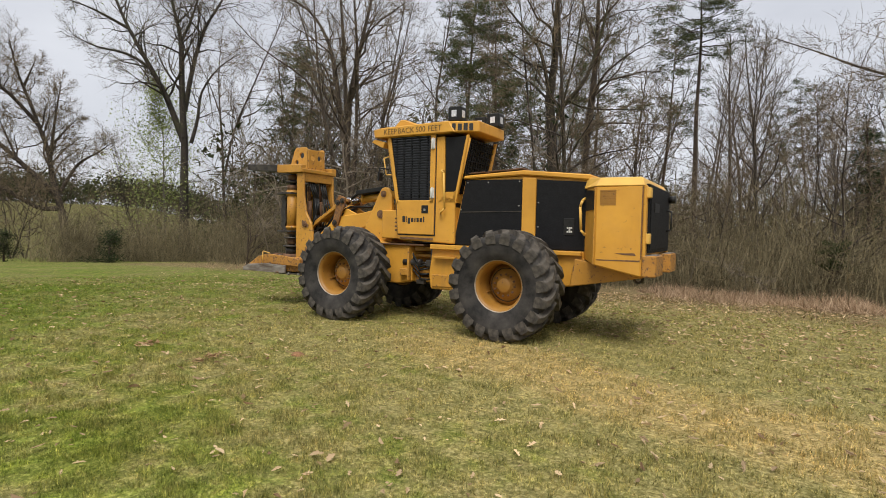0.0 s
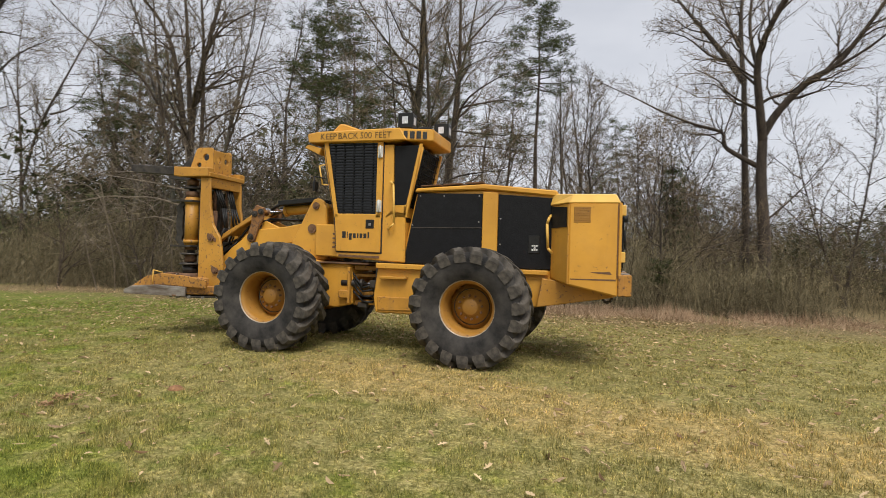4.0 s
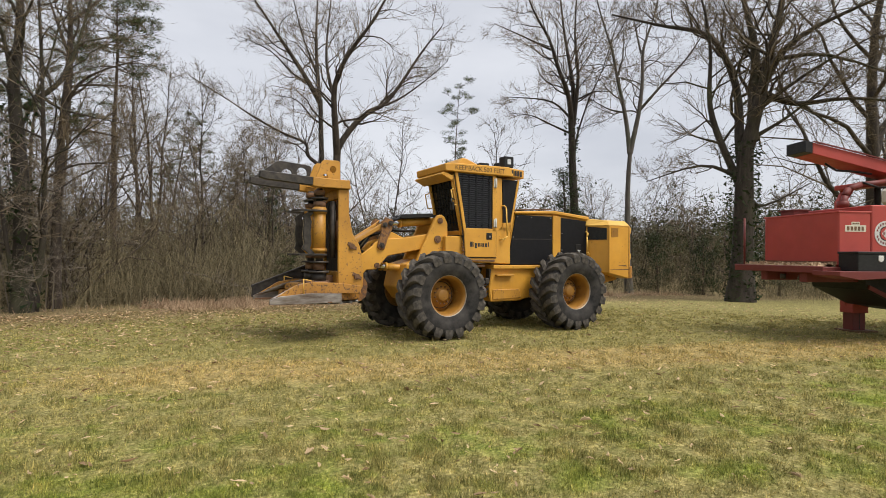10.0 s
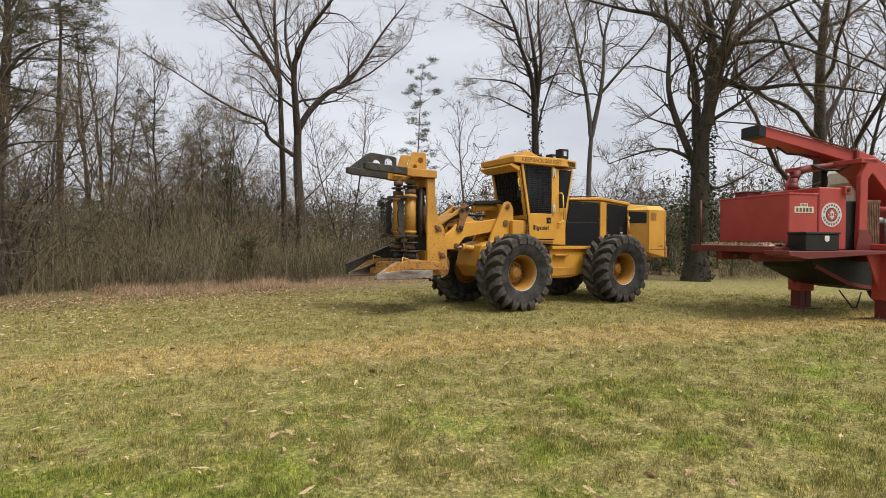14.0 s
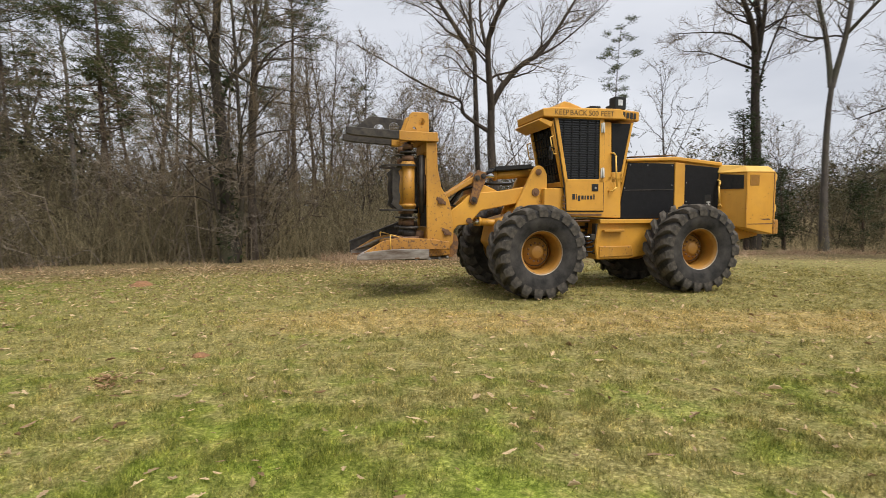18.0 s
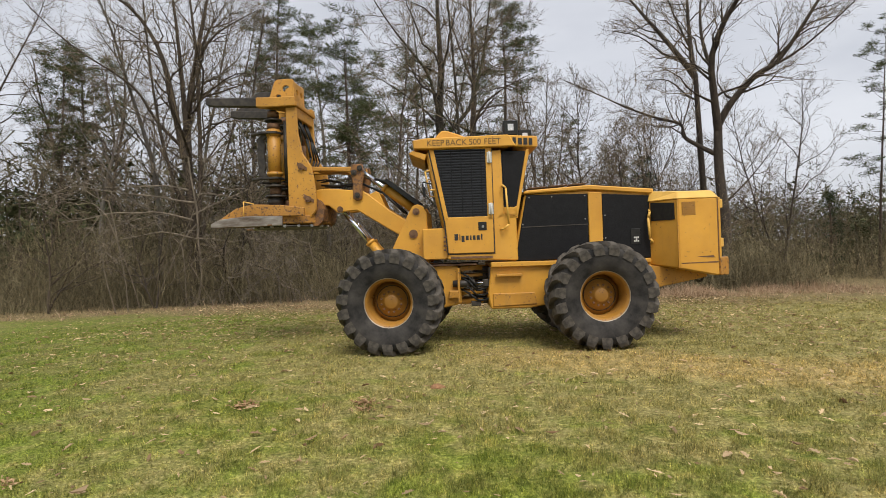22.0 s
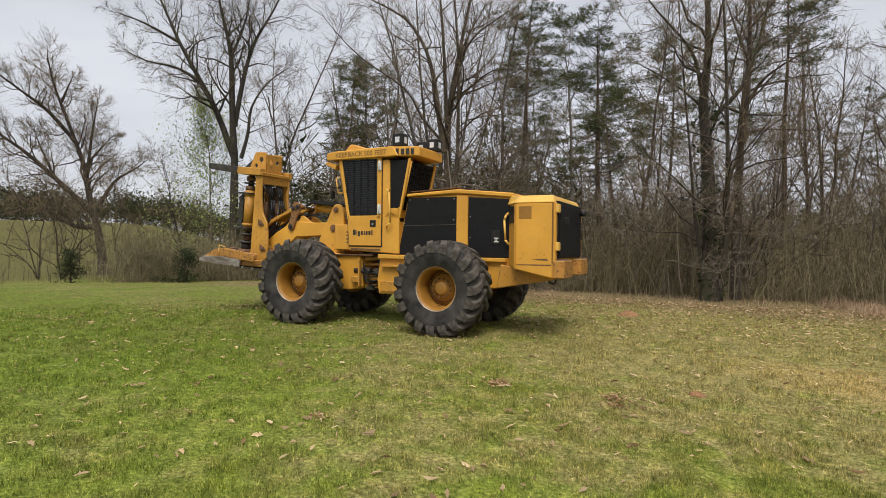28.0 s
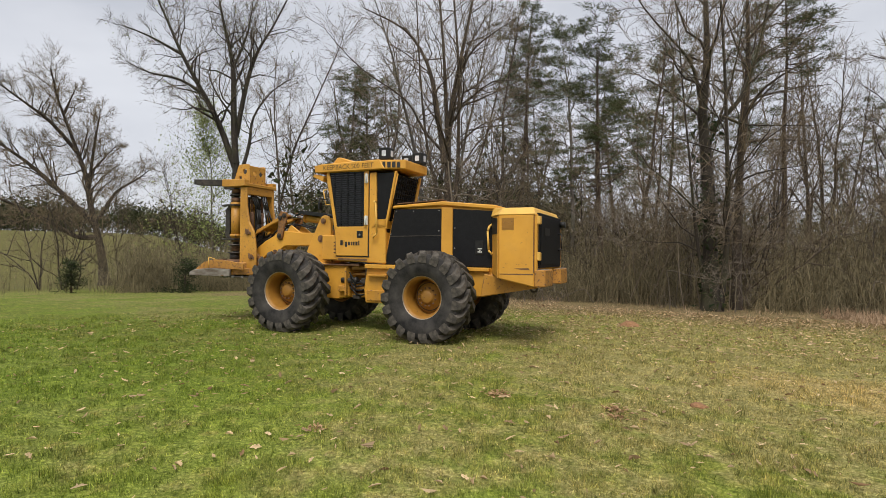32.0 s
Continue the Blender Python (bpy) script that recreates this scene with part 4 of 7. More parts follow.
    part("tail_roof", bm, PALE_YELLOW, box, "paler yellow tail roof")
    for s in (1, -1):
        bm = bmesh.new()
        slab(bm, [(-2.96, 2.24), (-3.18, 2.24), (-3.18, 2.03), (-2.96, 2.03)], s * 0.982, s * 0.990, 0.004)
        for k in range(6):
            slab(bm, [(-2.965, 2.06 + k * 0.033), (-3.175, 2.06 + k * 0.033), (-3.175, 2.078 + k * 0.033), (-2.965, 2.078 + k * 0.033)], s * 0.988, s * 0.996, 0.0)
        part("side_vent", bm, RIM_PAINT, box, "ochre louvred vent")
        bm = bmesh.new()
        # black slab on the slanted shoulder, standing in for an opening's dark inside
        d = Vector((-0.28, s * 0.485, 0)).normalized()
        o = Vector((-2.62, s * 0.50, 0)) + Vector((0.868, s * 0.497, 0)) * 0.004
        ps = [o + d * 0.05, o + d * 0.50]
        vs = [bm.verts.new((p.x, p.y, z)) for p, z in ((ps[0], 1.97), (ps[1], 1.97), (ps[1], 2.24), (ps[0], 2.28))]
        q = [bm.verts.new(v.co + Vector((0.868, s * 0.497, 0)) * 0.012) for v in vs]
        bm.faces.new(vs), bm.faces.new(q[::-1])
        for i in range(4):
            bm.faces.new((vs[i], vs[(i + 1) % 4], q[(i + 1) % 4], q[i]))
        bmesh.ops.recalc_face_normals(bm, faces=bm.faces)
        part("shoulder_opening", bm, BLACK, box, "black panel for the shoulder opening")
        bm = bmesh.new()
        slab(bm, [(-2.885, 2.28), (-2.885, 1.20), (-2.90, 1.20), (-2.90, 2.28)], s * 0.978, s * 0.990, 0.0)
        part("panel_edge", bm, YELLOW_WORN, box)
        bm = bmesh.new()
        slab(bm, [(-3.18, 1.37), (-3.44, 1.38), (-3.47, 1.345), (-3.30, 1.352)], s * 0.985, s * 0.9885, 0.0)
        part("scrape_mark", bm, RUST, box)
        # bumper corner with tail light
        bm = bmesh.new()
        plan(bm, [(-3.54, s * 0.99), (-3.62, s * 0.99), (-3.72, s * 0.92), (-3.72, s * 0.35), (-3.54, s * 0.35)], 1.06, 1.35, 0.015)
        bp = part("bumper", bm, YELLOW_RUST, BUNCHER, "battered yellow bumper")
        bm = bmesh.new()
        plan(bm, [(-3.56, s * 0.97), (-3.62, s * 0.97), (-3.70, s * 0.91), (-3.70, s * 0.37), (-3.56, s * 0.37)], 1.351, 1.356, 0.0)
        part("bumper_top", bm, SCRAPED, bp, "bare scraped bumper top")
        bm = bmesh.new()
        block(bm, -3.538, -3.524, s * 0.9852, s * 0.9892, 1.30, 2.28, 0.0)
        part("corner_seam", bm, RUST, box)
        bm = bmesh.new()
        slab(bm, [(-2.93, 1.262), (-3.52, 1.262), (-3.52, 1.285), (-2.93, 1.275)], s * 0.9852, s * 0.988, 0.0)
        part("rust_edge", bm, RUST, box)
    # rear grille door
    bm = bmesh.new()
    block(bm, -3.60, -3.54, -0.86, 0.86, 1.38, 2.33, 0.012)
    gr = part("rear_door", bm, BLACK_MESH, BUNCHER, "plain dark rear door on yellow hinges")
    bm = bmesh.new()
    block(bm, -3.612, -3.60, -0.80, 0.80, 1.43, 2.28, 0.006)
    part("door_skin", bm, BLACK_MESH, gr)
    bm = bmesh.new()
    block(bm, -3.620, -3.612, 0.18, 0.56, 1.95, 2.08, 0.004)
    part("door_slot", bm, BLACK, gr)
    bm = bmesh.new()
    pipe(bm, [(-3.61, -0.55, 2.02), (-3.68, -0.55, 2.0), (-3.68, -0.55, 1.72), (-3.61, -0.55, 1.70)], 0.014, 6)
    part("door_handle", bm, BLACK, gr)
    for z in (1.58, 2.2):
        bm = bmesh.new()
        block(bm, -3.63, -3.54, 0.84, 0.96, z - 0.07, z + 0.07, 0.01)
        part("hinge", bm, PALE_YELLOW, gr)
    bm = bmesh.new()
    rod(bm, (-3.62, -0.70, 2.2), (-3.72, -0.70, 2.2), 0.06, 12)
    part("work_light", bm, BLACK, gr)
    for s in (1, -1):
        bm = bmesh.new()
        block(bm, -3.58, -3.54, s * 0.87, s * 0.98, 1.20, 2.30, 0.008)
        part("tail_frame", bm, YELLOW, box)


def build_tower():
    for s in (1, -1):
        bm = bmesh.new()
        slab(bm, [(1.80, 1.40), (1.66, 1.72), (1.36, 2.32), (1.30, 2.40), (1.22, 2.42), (1.14, 2.38), (1.07, 2.25), (1.05, 1.40)], s * 0.27, s * 0.36, 0.015)
        tw = part("boom_tower", bm, YELLOW, BUNCHER, "upright boom tower plate")
        SWING.append(tw)
        for x, z, r in ((1.31, 1.91, 0.075), (1.25, 2.29, 0.06)):
            bm = bmesh.new()
            rod(bm, (x, s * 0.36, z), (x, s * 0.385, z), r, 14)
            rod(bm, (x, s * 0.385, z), (x, s * 0.40, z), r * 0.5, 8)
            part("pin", bm, RUST, tw)


# boom moves about BOOM_A; the head hangs on its far end
BOOM_A = (1.31, 1.91)
BOOM_L = 1.92
LIFT_FOOT = (1.72, 1.30)


def build_boom():
    boom = None
    for s in (1, -1):
        bm = bmesh.new()
        slab(bm, [(-0.13, -0.08), (-0.08, 0.12), (0.06, 0.15), (0.55, 0.26), (0.98, 0.40), (1.10, 0.435), (1.22, 0.43), (1.36, 0.37), (1.62, 0.31), (1.86, 0.22), (2.03, 0.11), (2.07, -0.03), (1.99, -0.13),
                  (1.86, -0.12), (1.62, 0.0), (1.42, -0.07), (1.32, -0.02), (1.10, 0.08), (0.45, -0.06), (0.0, -0.14)], s * 0.17, s * 0.25, 0.015)
        if boom is None:
            boom = part("boom", bm, YELLOW, BUNCHER, "bent yellow lifting boom")
        else:
            part("boom_plate", bm, YELLOW, boom)
    bm = bmesh.new()
    slab(bm, [(0.25, 0.14), (0.95, 0.36), (1.05, 0.34), (0.95, 0.12), (0.3, 0.0)], -0.17, 0.17, 0.01)
    slab(bm, [(1.5, 0.29), (1.8, 0.20), (1.8, 0.10), (1.5, 0.18)], -0.17, 0.17, 0.01)
    rod(bm, (0, -0.27, 0), (0, 0.27, 0), 0.08, 14)
    rod(bm, (BOOM_L, -0.42, 0), (BOOM_L, 0.42, 0), 0.075, 14)
    part("boom_web", bm, YELLOW_WORN, boom)
    for s in (1, -1):
        bm = bmesh.new()
        slab(bm, [(0.62, 0.27), (0.84, 0.50), (0.90, 0.50), (1.00, 0.40), (0.96, 0.34)], s * 0.175, s * 0.215, 0.012)
        part("gusset", bm, YELLOW, boom, "triangular yellow gusset on the boom")
    for x, z in ((1.16, 0.33), (1.39, 0.0)):
        for s in (1, -1):
            bm = bmesh.new()
            rod(bm, (x, s * 0.25, z), (x, s * 0.275, z), 0.055, 12)
            rod(bm, (x, s * 0.275, z), (x, s * 0.29, z), 0.025, 8)
            part("pin", bm, RUST, boom)
    bm = bmesh.new()
    for s in (1, -1):
        pipe(bm, [(0.3, s * 0.12, 0.30), (0.8, s * 0.13, 0.52), (1.25, s * 0.10, 0.56), (1.55, s * 0.12, 0.40), (1.9, s * 0.1, 0.3)], 0.02, 6)
        pipe(bm, [(1.40, s * 0.1, 0.25), (1.6, s * 0.06, 0.46), (1.85, s * 0.1, 0.42), (2.0, s * 0.12, 0.35)], 0.016, 6)
    part("hose", bm, BLACK, boom)
    bm = bmesh.new()
    pts = [(-0.09, 0.55), (0.09, 0.55), (0.13, 0.44), (0.085, 0.22), (0.08, -0.06), (0.0, -0.10), (-0.08, -0.06), (-0.085, 0.2), (-0.12, 0.36)]
    for s in (1, -1):
        slab(bm, pts, s * 0.252, s * 0.30, 0.012)
    rod(bm, (0.0, -0.29, 0.46), (0.0, 0.29, 0.46), 0.045, 10)
    rod(bm, (0.0, -0.32, 0.0), (0.0, 0.32, 0.0), 0.05, 10)
    link = part("link_plate", bm, LINK_RUST, BUNCHER, "brown rusted link plate with bare edges")
    for x, z in ((-0.045, 0.47), (0.06, 0.40), (0.0, 0.0)):
        for s in (1, -1):
            bm = bmesh.new()
            rod(bm, (x, s * 0.30, z), (x, s * 0.325, z), 0.05, 14)
            rod(bm, (x, s * 0.325, z), (x, s * 0.345, z), 0.026, 8)
            part("pin", bm, DARK_STEEL, link)
    bm = bmesh.new()
    for s in (1, -1):
        slab(bm, [(-0.06, -0.05), (-0.06, 0.06), (0.10, 0.05), (0.5, 0.038), (0.92, 0.048), (1.02, 0.065), (1.06, 0.0), (1.02, -0.065), (0.92, -0.045), (0.5, -0.032), (0.10, -0.045)], s * 0.16, s * 0.235, 0.014)
    slab(bm, [(0.25, -0.03), (0.8, -0.03), (0.8, 0.03), (0.25, 0.03)], -0.14, 0.14, 0.008)
    rodl = part("tilt_link", bm, YELLOW_WORN, BUNCHER, "yellow tilt link with scraped paint")
    # cylinders along +x, sleeve and chrome rod each a moving part
    out = {}
    for nm, ln, r, ys in (("tilt", 0.78, 0.080, (0.0,)), ("lift", 0.66, 0.072, (0.115, -0.115))):
        bm = bmesh.new()
        for y in ys:
            rod(bm, (0.03, y, 0), (ln, y, 0), r, 16)
            rod(bm, (ln - 0.05, y, 0), (ln, y, 0), r * 1.22, 16)
            rod(bm, (0, y - r, 0), (0, y + r, 0), r * 0.95, 12)
        sl = part(nm + "_cylinder", bm, YELLOW, BUNCHER, "yellow hydraulic cylinder")
        bm = bmesh.new()
        for y in ys:
            rod(bm, (-0.80, y, 0), (-0.03, y, 0), r * 0.60, 14)
            rod(bm, (0, y - r, 0), (0, y + r, 0), r * 0.9, 12)
        rd = part(nm + "_rod", bm, CHROME, BUNCHER, "bright chrome piston rod")
        out[nm] = (sl, rd)
    # hose tray over the tilt cylinder, fixed along its sleeve
    bm = bmesh.new()
    for y in (-0.16, -0.10, 0.16):
        pipe(bm, [(-0.02, y, 0.10), (0.35, y, 0.14), (0.78, y, 0.11), (0.98, y * 0.8, 0.03)], 0.028, 7)
    part("hose", bm, BLACK, out["tilt"][0])
    bm = bmesh.new()
    for y in (-0.21, 0.19):
        block(bm, 0.06, 0.80, y, y + 0.02, 0.085, 0.165, 0.004)
    block(bm, 0.06, 0.80, -0.21, 0.21, 0.085, 0.10, 0.004)
    part("hose_tray", bm, BLACK, out["tilt"][0], "black folded hose tray over the cylinder")
    return boom, link, rodl, out


def build_head():
    """The felling head; its origin is the lower pin."""
    mast = [(0.36, -0.34), (0.36, 1.62), (0.16, 1.62), (0.15, 1.15), (0.08, 0.80), (-0.06, 0.58), (-0.10, 0.40), (-0.14, 0.05), (-0.13, -0.20), (-0.02, -0.34)]
    bm = bmesh.new()
    slab(bm, mast, 0.40, 0.46, 0.015)
    head = part("felling_head", bm, YELLOW_WORN, BUNCHER, "yellow felling head with a saw housing and grab arms")
    bm = bmesh.new()
    slab(bm, mast, -0.46, -0.40, 0.015)
    part("mast_plate", bm, YELLOW_WORN, head, "tapered yellow mast plate")
    bm = bmesh.new()
    slab(bm, [(0.17, 1.44), (0.17, 1.62), (0.36, 1.62), (0.36, 1.44)], -0.40, 0.40, 0.01)
    part("mast_tie", bm, YELLOW_WORN, head)
    bm = bmesh.new()
    slab(bm, [(0.22, 0.05), (0.22, 0.50), (0.30, 0.50), (0.32, 0.05)], -0.40, 0.40, 0.01)
    part("mast_tie", bm, DARK_STEEL, head)
    bm = bmesh.new()
    slab(bm, [(0.28, -0.34), (0.28, 0.10), (0.36, 0.10), (0.36, -0.34)], -0.40, 0.40, 0.01)
    part("mast_tie", bm, YELLOW_WORN, head)
    # pins with their keeper plates
    for x, z in ((0.0, 0.0), (0.10, 0.56)):
        for s in (1, -1):
            bm = bmesh.new()
            slab(bm, [(x - 0.09, z - 0.07), (x + 0.09, z + 0.03), (x + 0.07, z + 0.09), (x - 0.10, z - 0.01)], s * 0.46, s * 0.475, 0.004)
            rod(bm, (x, s * 0.46, z), (x, s * 0.50, z), 0.055, 12)
            rod(bm, (x, s * 0.50, z), (x, s * 0.515, z), 0.028, 8)
            part("pin", bm, RUST, head)
    # top deck with its two beams
    bm = bmesh.new()
    plan(bm, [(0.14, 0.50), (0.70, 0.50), (0.70, 0.34), (0.52, 0.16), (0.52, -0.16), (0.70, -0.34), (0.70, -0.50), (0.14, -0.50)], 1.62, 1.70, 0.012)
    top = part("top_deck", bm, YELLOW_WORN, head, "yellow top deck")
    for s in (1, -1):
        bm = bmesh.new()
        slab(bm, [(0.16, 1.62), (0.16, 1.78), (0.66, 1.79), (0.86, 1.80), (0.86, 1.635), (0.70, 1.62)], s * 0.38, s * 0.53, 0.012)
        part("deck_beam", bm, YELLOW_WORN, top, "yellow beam with worn paint")
        bm = bmesh.new()
        slab(bm, [(0.84, 1.645), (0.84, 1.795), (1.77, 1.848), (1.78, 1.73), (1.66, 1.70)], s * 0.39, s * 0.52, 0.01)
        part("horn", bm, DARK_STEEL, top, "dark blunt top horn")
    for s in (1, -1):
        bm = bmesh.new()
        slab(bm, [(0.26, 1.69), (0.27, 2.14), (0.30, 2.17), (0.57, 2.17), (0.62, 2.13), (0.78, 1.69)], s * 0.23, s * 0.27, 0.010)
        crest = part("crest", bm, YELLOW_WORN, head, "scraped yellow crest plate with holes")
        cut_holes(crest, [(0.41, s * 0.25 - 0.1, s * 0.25 + 0.1, 2.0, 0.065), (0.55, s * 0.25 - 0.1, s * 0.25 + 0.1, 1.86, 0.05)])
    bm = bmesh.new()
    slab(bm, [(0.255, 1.69), (0.265, 2.13), (0.295, 2.13), (0.285, 1.69)], -0.228, 0.228, 0.006)
    back = part("crest_back", bm, YELLOW_WORN, head, "yellow crest back plate with oval holes")
    cut_holes(back, [(0.10, 0.15, 0.40, 1.96, 0.06), (-0.10, 0.15, 0.40, 1.96, 0.06)], "X")
    # dark accumulating shield on the off side, with round openings
    bm = bmesh.new()
    slab(bm, [(0.60, 1.80), (0.60, 2.12), (0.64, 2.15), (1.20, 2.20), (1.29, 2.17), (1.74, 1.82)], -0.52, -0.47, 0.008)
    shield = part("shield", bm, DARK_STEEL, head, "dark steel top shield with round holes")
    cut_holes(shield, [(0.79, -0.6, -0.40, 2.00, 0.105), (1.08, -0.6, -0.40, 1.95, 0.105)])
    # arm columns before the mast
    for y in (0.27, -0.27):
        bm = bmesh.new()
        rod(bm, (0.66, y, 0.42), (0.66, y, 1.28), 0.115, 20)
        rod(bm, (0.66, y, 0.46), (0.66, y, 0.52), 0.135, 20)
        rod(bm, (0.66, y, 1.16), (0.66, y, 1.26), 0.130, 20)
        rod(bm, (0.66, y, 0.80), (0.66, y, 0.83), 0.112, 20)
        col = part("arm_column", bm, YELLOW_WORN, head, "scraped yellow arm column")
        for z, r, h in ((1.33, 0.115, 0.05), (1.44, 0.15, 0.016), (1.54, 0.10, 0.05), (0.38, 0.10, 0.04), (0.27, 0.17, 0.016), (0.19, 0.10, 0.06), (0.09, 0.18, 0.018), (0.0, 0.13, 0.07)):
            bm = bmesh.new()
            rod(bm, (0.66, y, z - h), (0.66, y, z + h), r, 16)
            part("collar", bm, RUST if r < 0.13 else DARK_STEEL, col)
        bm = bmesh.new()
        rod(bm, (0.66, y, -0.16), (0.66, y, 1.62), 0.065, 12)
        part("spindle", bm, DARK_STEEL, col)
    # flat grab arms, and the curved dark fingers between them
    for z in (0.39, 1.19):
        for s in (1, -1):
            bm = bmesh.new()
            plan(bm, [(0.50, s * 0.24), (0.56, s * 0.42), (0.80, s * 0.44), (1.05, s * 0.34), (1.14, s * 0.16), (1.10, s * 0.14), (0.96, s * 0.26), (0.78, s * 0.32), (0.66, s * 0.14)], z, z + 0.035, 0.004)
            part("grab_arm", bm, DARK_STEEL, head, "flat dark grab arm")
    for s in (1, -1):
        bm = bmesh.new()
        ring = []
        for k in range(9):
            a = k / 8
            ring.append((0.86 + 0.20 * math.sin(math.pi * a) ** 0.6 * (0.5 if 0.2 < a < 0.8 else 1.0), 0.42 + 0.78 * a))
        slab(bm, ring + [(x - 0.13, z) for x, z in ring[::-1]], s * 0.26, s * 0.31, 0.004)
        part("finger", bm, DARK_STEEL, head, "curved dark gathering finger")
    bm = bmesh.new()
    for s in (1, -1):
        slab(bm, [(0.36, 0.45), (0.38, 1.40), (0.47, 1.40), (0.45, 0.45)], s * 0.12, s * 0.20, 0.01)
        rod(bm, (0.42, s * 0.30, 0.35), (0.42, s * 0.30, 1.40), 0.05, 10)
    part("inner_frame", bm, DARK_STEEL, head)
    bm = bmesh.new()
    for s in (1, -1):
        for k in range(3):
            y = s * (0.10 + 0.07 * k)
            pipe(bm, [(0.16, y, 0.45), (0.06 - 0.03 * k, y, 0.75), (0.10, y * 0.8, 1.10), (0.24, y, 1.48)], 0.018, 6)
    part("hose", bm, BLACK, head)
    for y in (0.16, -0.16):
        bm = bmesh.new()
        rod(bm, (0.28, y, 0.50), (0.28, y, 1.05), 0.05, 12)
        rod(bm, (0.28, y, 1.05), (0.28, y, 1.45), 0.026, 10)
        part("arm_ram", bm, RUST, head)
    # saw housing
    bm = bmesh.new()
    outl = []
    for k in range(15):
        a = radians(90 + 180 * k / 14)
        outl.append((0.44 + 0.66 * math.cos(a), 0.64 * math.sin(a)))
    outl += [(0.98, -0.64), (1.22, -0.54), (1.04, -0.38), (0.88, -0.14), (0.85, 0.0), (0.88, 0.14), (1.04, 0.38), (1.22, 0.54), (0.98, 0.64)]
    plan(bm, outl, -0.42, -0.27, 0.015)
    saw = part("saw_housing", bm, YELLOW_RUST, head, "round saw housing with scraped steel edges")
    bm = bmesh.new()
    plan(bm, [(x * 0.88 + 0.05, y * 0.86) for x, y in outl], -0.27, -0.13, 0.02)
    part("housing_top", bm, YELLOW_RUST, saw)
    bm = bmesh.new()
    rod(bm, (0.46, 0, -0.18), (0.46, 0, 0.02), 0.20, 18)
    rod(bm, (0.66, 0.27, -0.2), (0.66, 0.27, -0.07), 0.19, 16)
    rod(bm, (0.66, -0.27, -0.2), (0.66, -0.27, -0.07), 0.19, 16)
    block(bm, 0.80, 0.98, 0.40, 0.52, -0.14, -0.06, 0.01)
    part("motor_mount", bm, RUST, saw)
    bm = bmesh.new()
    rod(bm, (0.48, 0, -0.475), (0.48, 0, -0.445), 0.64, 40)
    blade = part("saw_disc", bm, DARK_STEEL, saw, "dark steel saw disc")
    bm = bmesh.new()
    for k in range(18):
        a = 2 * math.pi * k / 18
        c, s = math.cos(a), math.sin(a)
        rod(bm, (0.48 + 0.62 * c, 0.62 * s, -0.46), (0.48 + 0.68 * c, 0.68 * s, -0.46), 0.028, 5)
    part("saw_tooth", bm, STEEL, blade)
    for s in (1, -1):
        bm = bmesh.new()
        # pointed butt plates: floor, outer wall and sloping deck
        plan(bm, [(0.64, s * 0.50), (1.06, s * 0.42), (1.63, s * 0.60), (1.61, s * 0.68), (0.55, s * 0.74)], -0.45, -0.42, 0.006)
        part("butt_floor", bm, RUST, saw)
        bm = bmesh.new()
        slab(bm, [(0.38, -0.45), (0.38, -0.29), (1.0, -0.27), (1.47, -0.31), (1.64, -0.38), (1.64, -0.45)], s * 0.69, s * 0.735, 0.006)
        part("butt_plate", bm, SCRAPED, saw, "pale scraped butt plate")
        bm = bmesh.new()
        slab(bm, [(0.0, -0.30), (0.0, -0.16), (0.42, -0.10), (0.90, -0.07), (1.20, -0.13), (1.53, -0.33), (0.9, -0.27)], s * 0.655, s * 0.70, 0.008)
        part("side_wall", bm, YELLOW_RUST, saw, "rusty yellow side wall")
        bm = bmesh.new()
        vs = [(0.62, s * 0.68, -0.10), (0.82, s * 0.38, -0.07), (1.14, s * 0.44, -0.14), (1.62, s * 0.64, -0.36)]
        a = [bm.verts.new(v) for v in vs]
        b = [bm.verts.new((v[0], v[1], v[2] - 0.03)) for v in vs]
        bm.faces.new(a), bm.faces.new(b[::-1])
        for i in range(4):
            bm.faces.new((a[i], a[(i + 1) % 4], b[(i + 1) % 4], b[i]))
        bmesh.ops.recalc_face_normals(bm, faces=bm.faces)
        part("butt_deck", bm, SCRAPED, saw, "scraped steel sloping deck")
        bm = bmesh.new()
        rod(bm, (1.06, s * 0.70, -0.02), (1.06, s * 0.71, -0.28), 0.010, 6)
        rod(bm, (1.06, s * 0.70, -0.02), (0.90, s * 0.66, -0.06), 0.010, 6)
        part("guard_rod", bm, PALE_YELLOW, saw)
    # rounded discharge hood behind the disc
    bm = bmesh.new()
    pts = [(-0.10, 0.02)] + [(-0.06 + 0.19 * math.cos(radians(a)), -0.20 + 0.22 * math.sin(radians(a))) for a in (100, 125, 150, 175, 200)] + [(-0.22, -0.38), (-0.12, -0.46), (0.2, -0.46), (0.2, -0.1)]
    slab(bm, pts, -0.38, 0.385, 0.02)
    part("discharge_hood", bm, LINK_RUST, saw, "rusty brown discharge hood")
    # dark wing plate on the off side
    bm = bmesh.new()
    slab(bm, [(0.25, -0.40), (0.25, 0.20), (0.62, 0.16), (1.64, -0.22), (1.66, -0.42)], -0.82, -0.77, 0.01)
    slab(bm, [(0.62, 0.20), (1.66, -0.19), (1.66, -0.23), (0.62, 0.16)], -0.85, -0.76, 0.006)
    part("wing_plate", bm, DARK_STEEL, saw, "dark sloping wing plate")
    return head


build_frames()
build_cab()
build_hood()
build_tower()
BOOM, LINK, TILT_LINK, CYLS = build_boom()
HEAD = build_head()

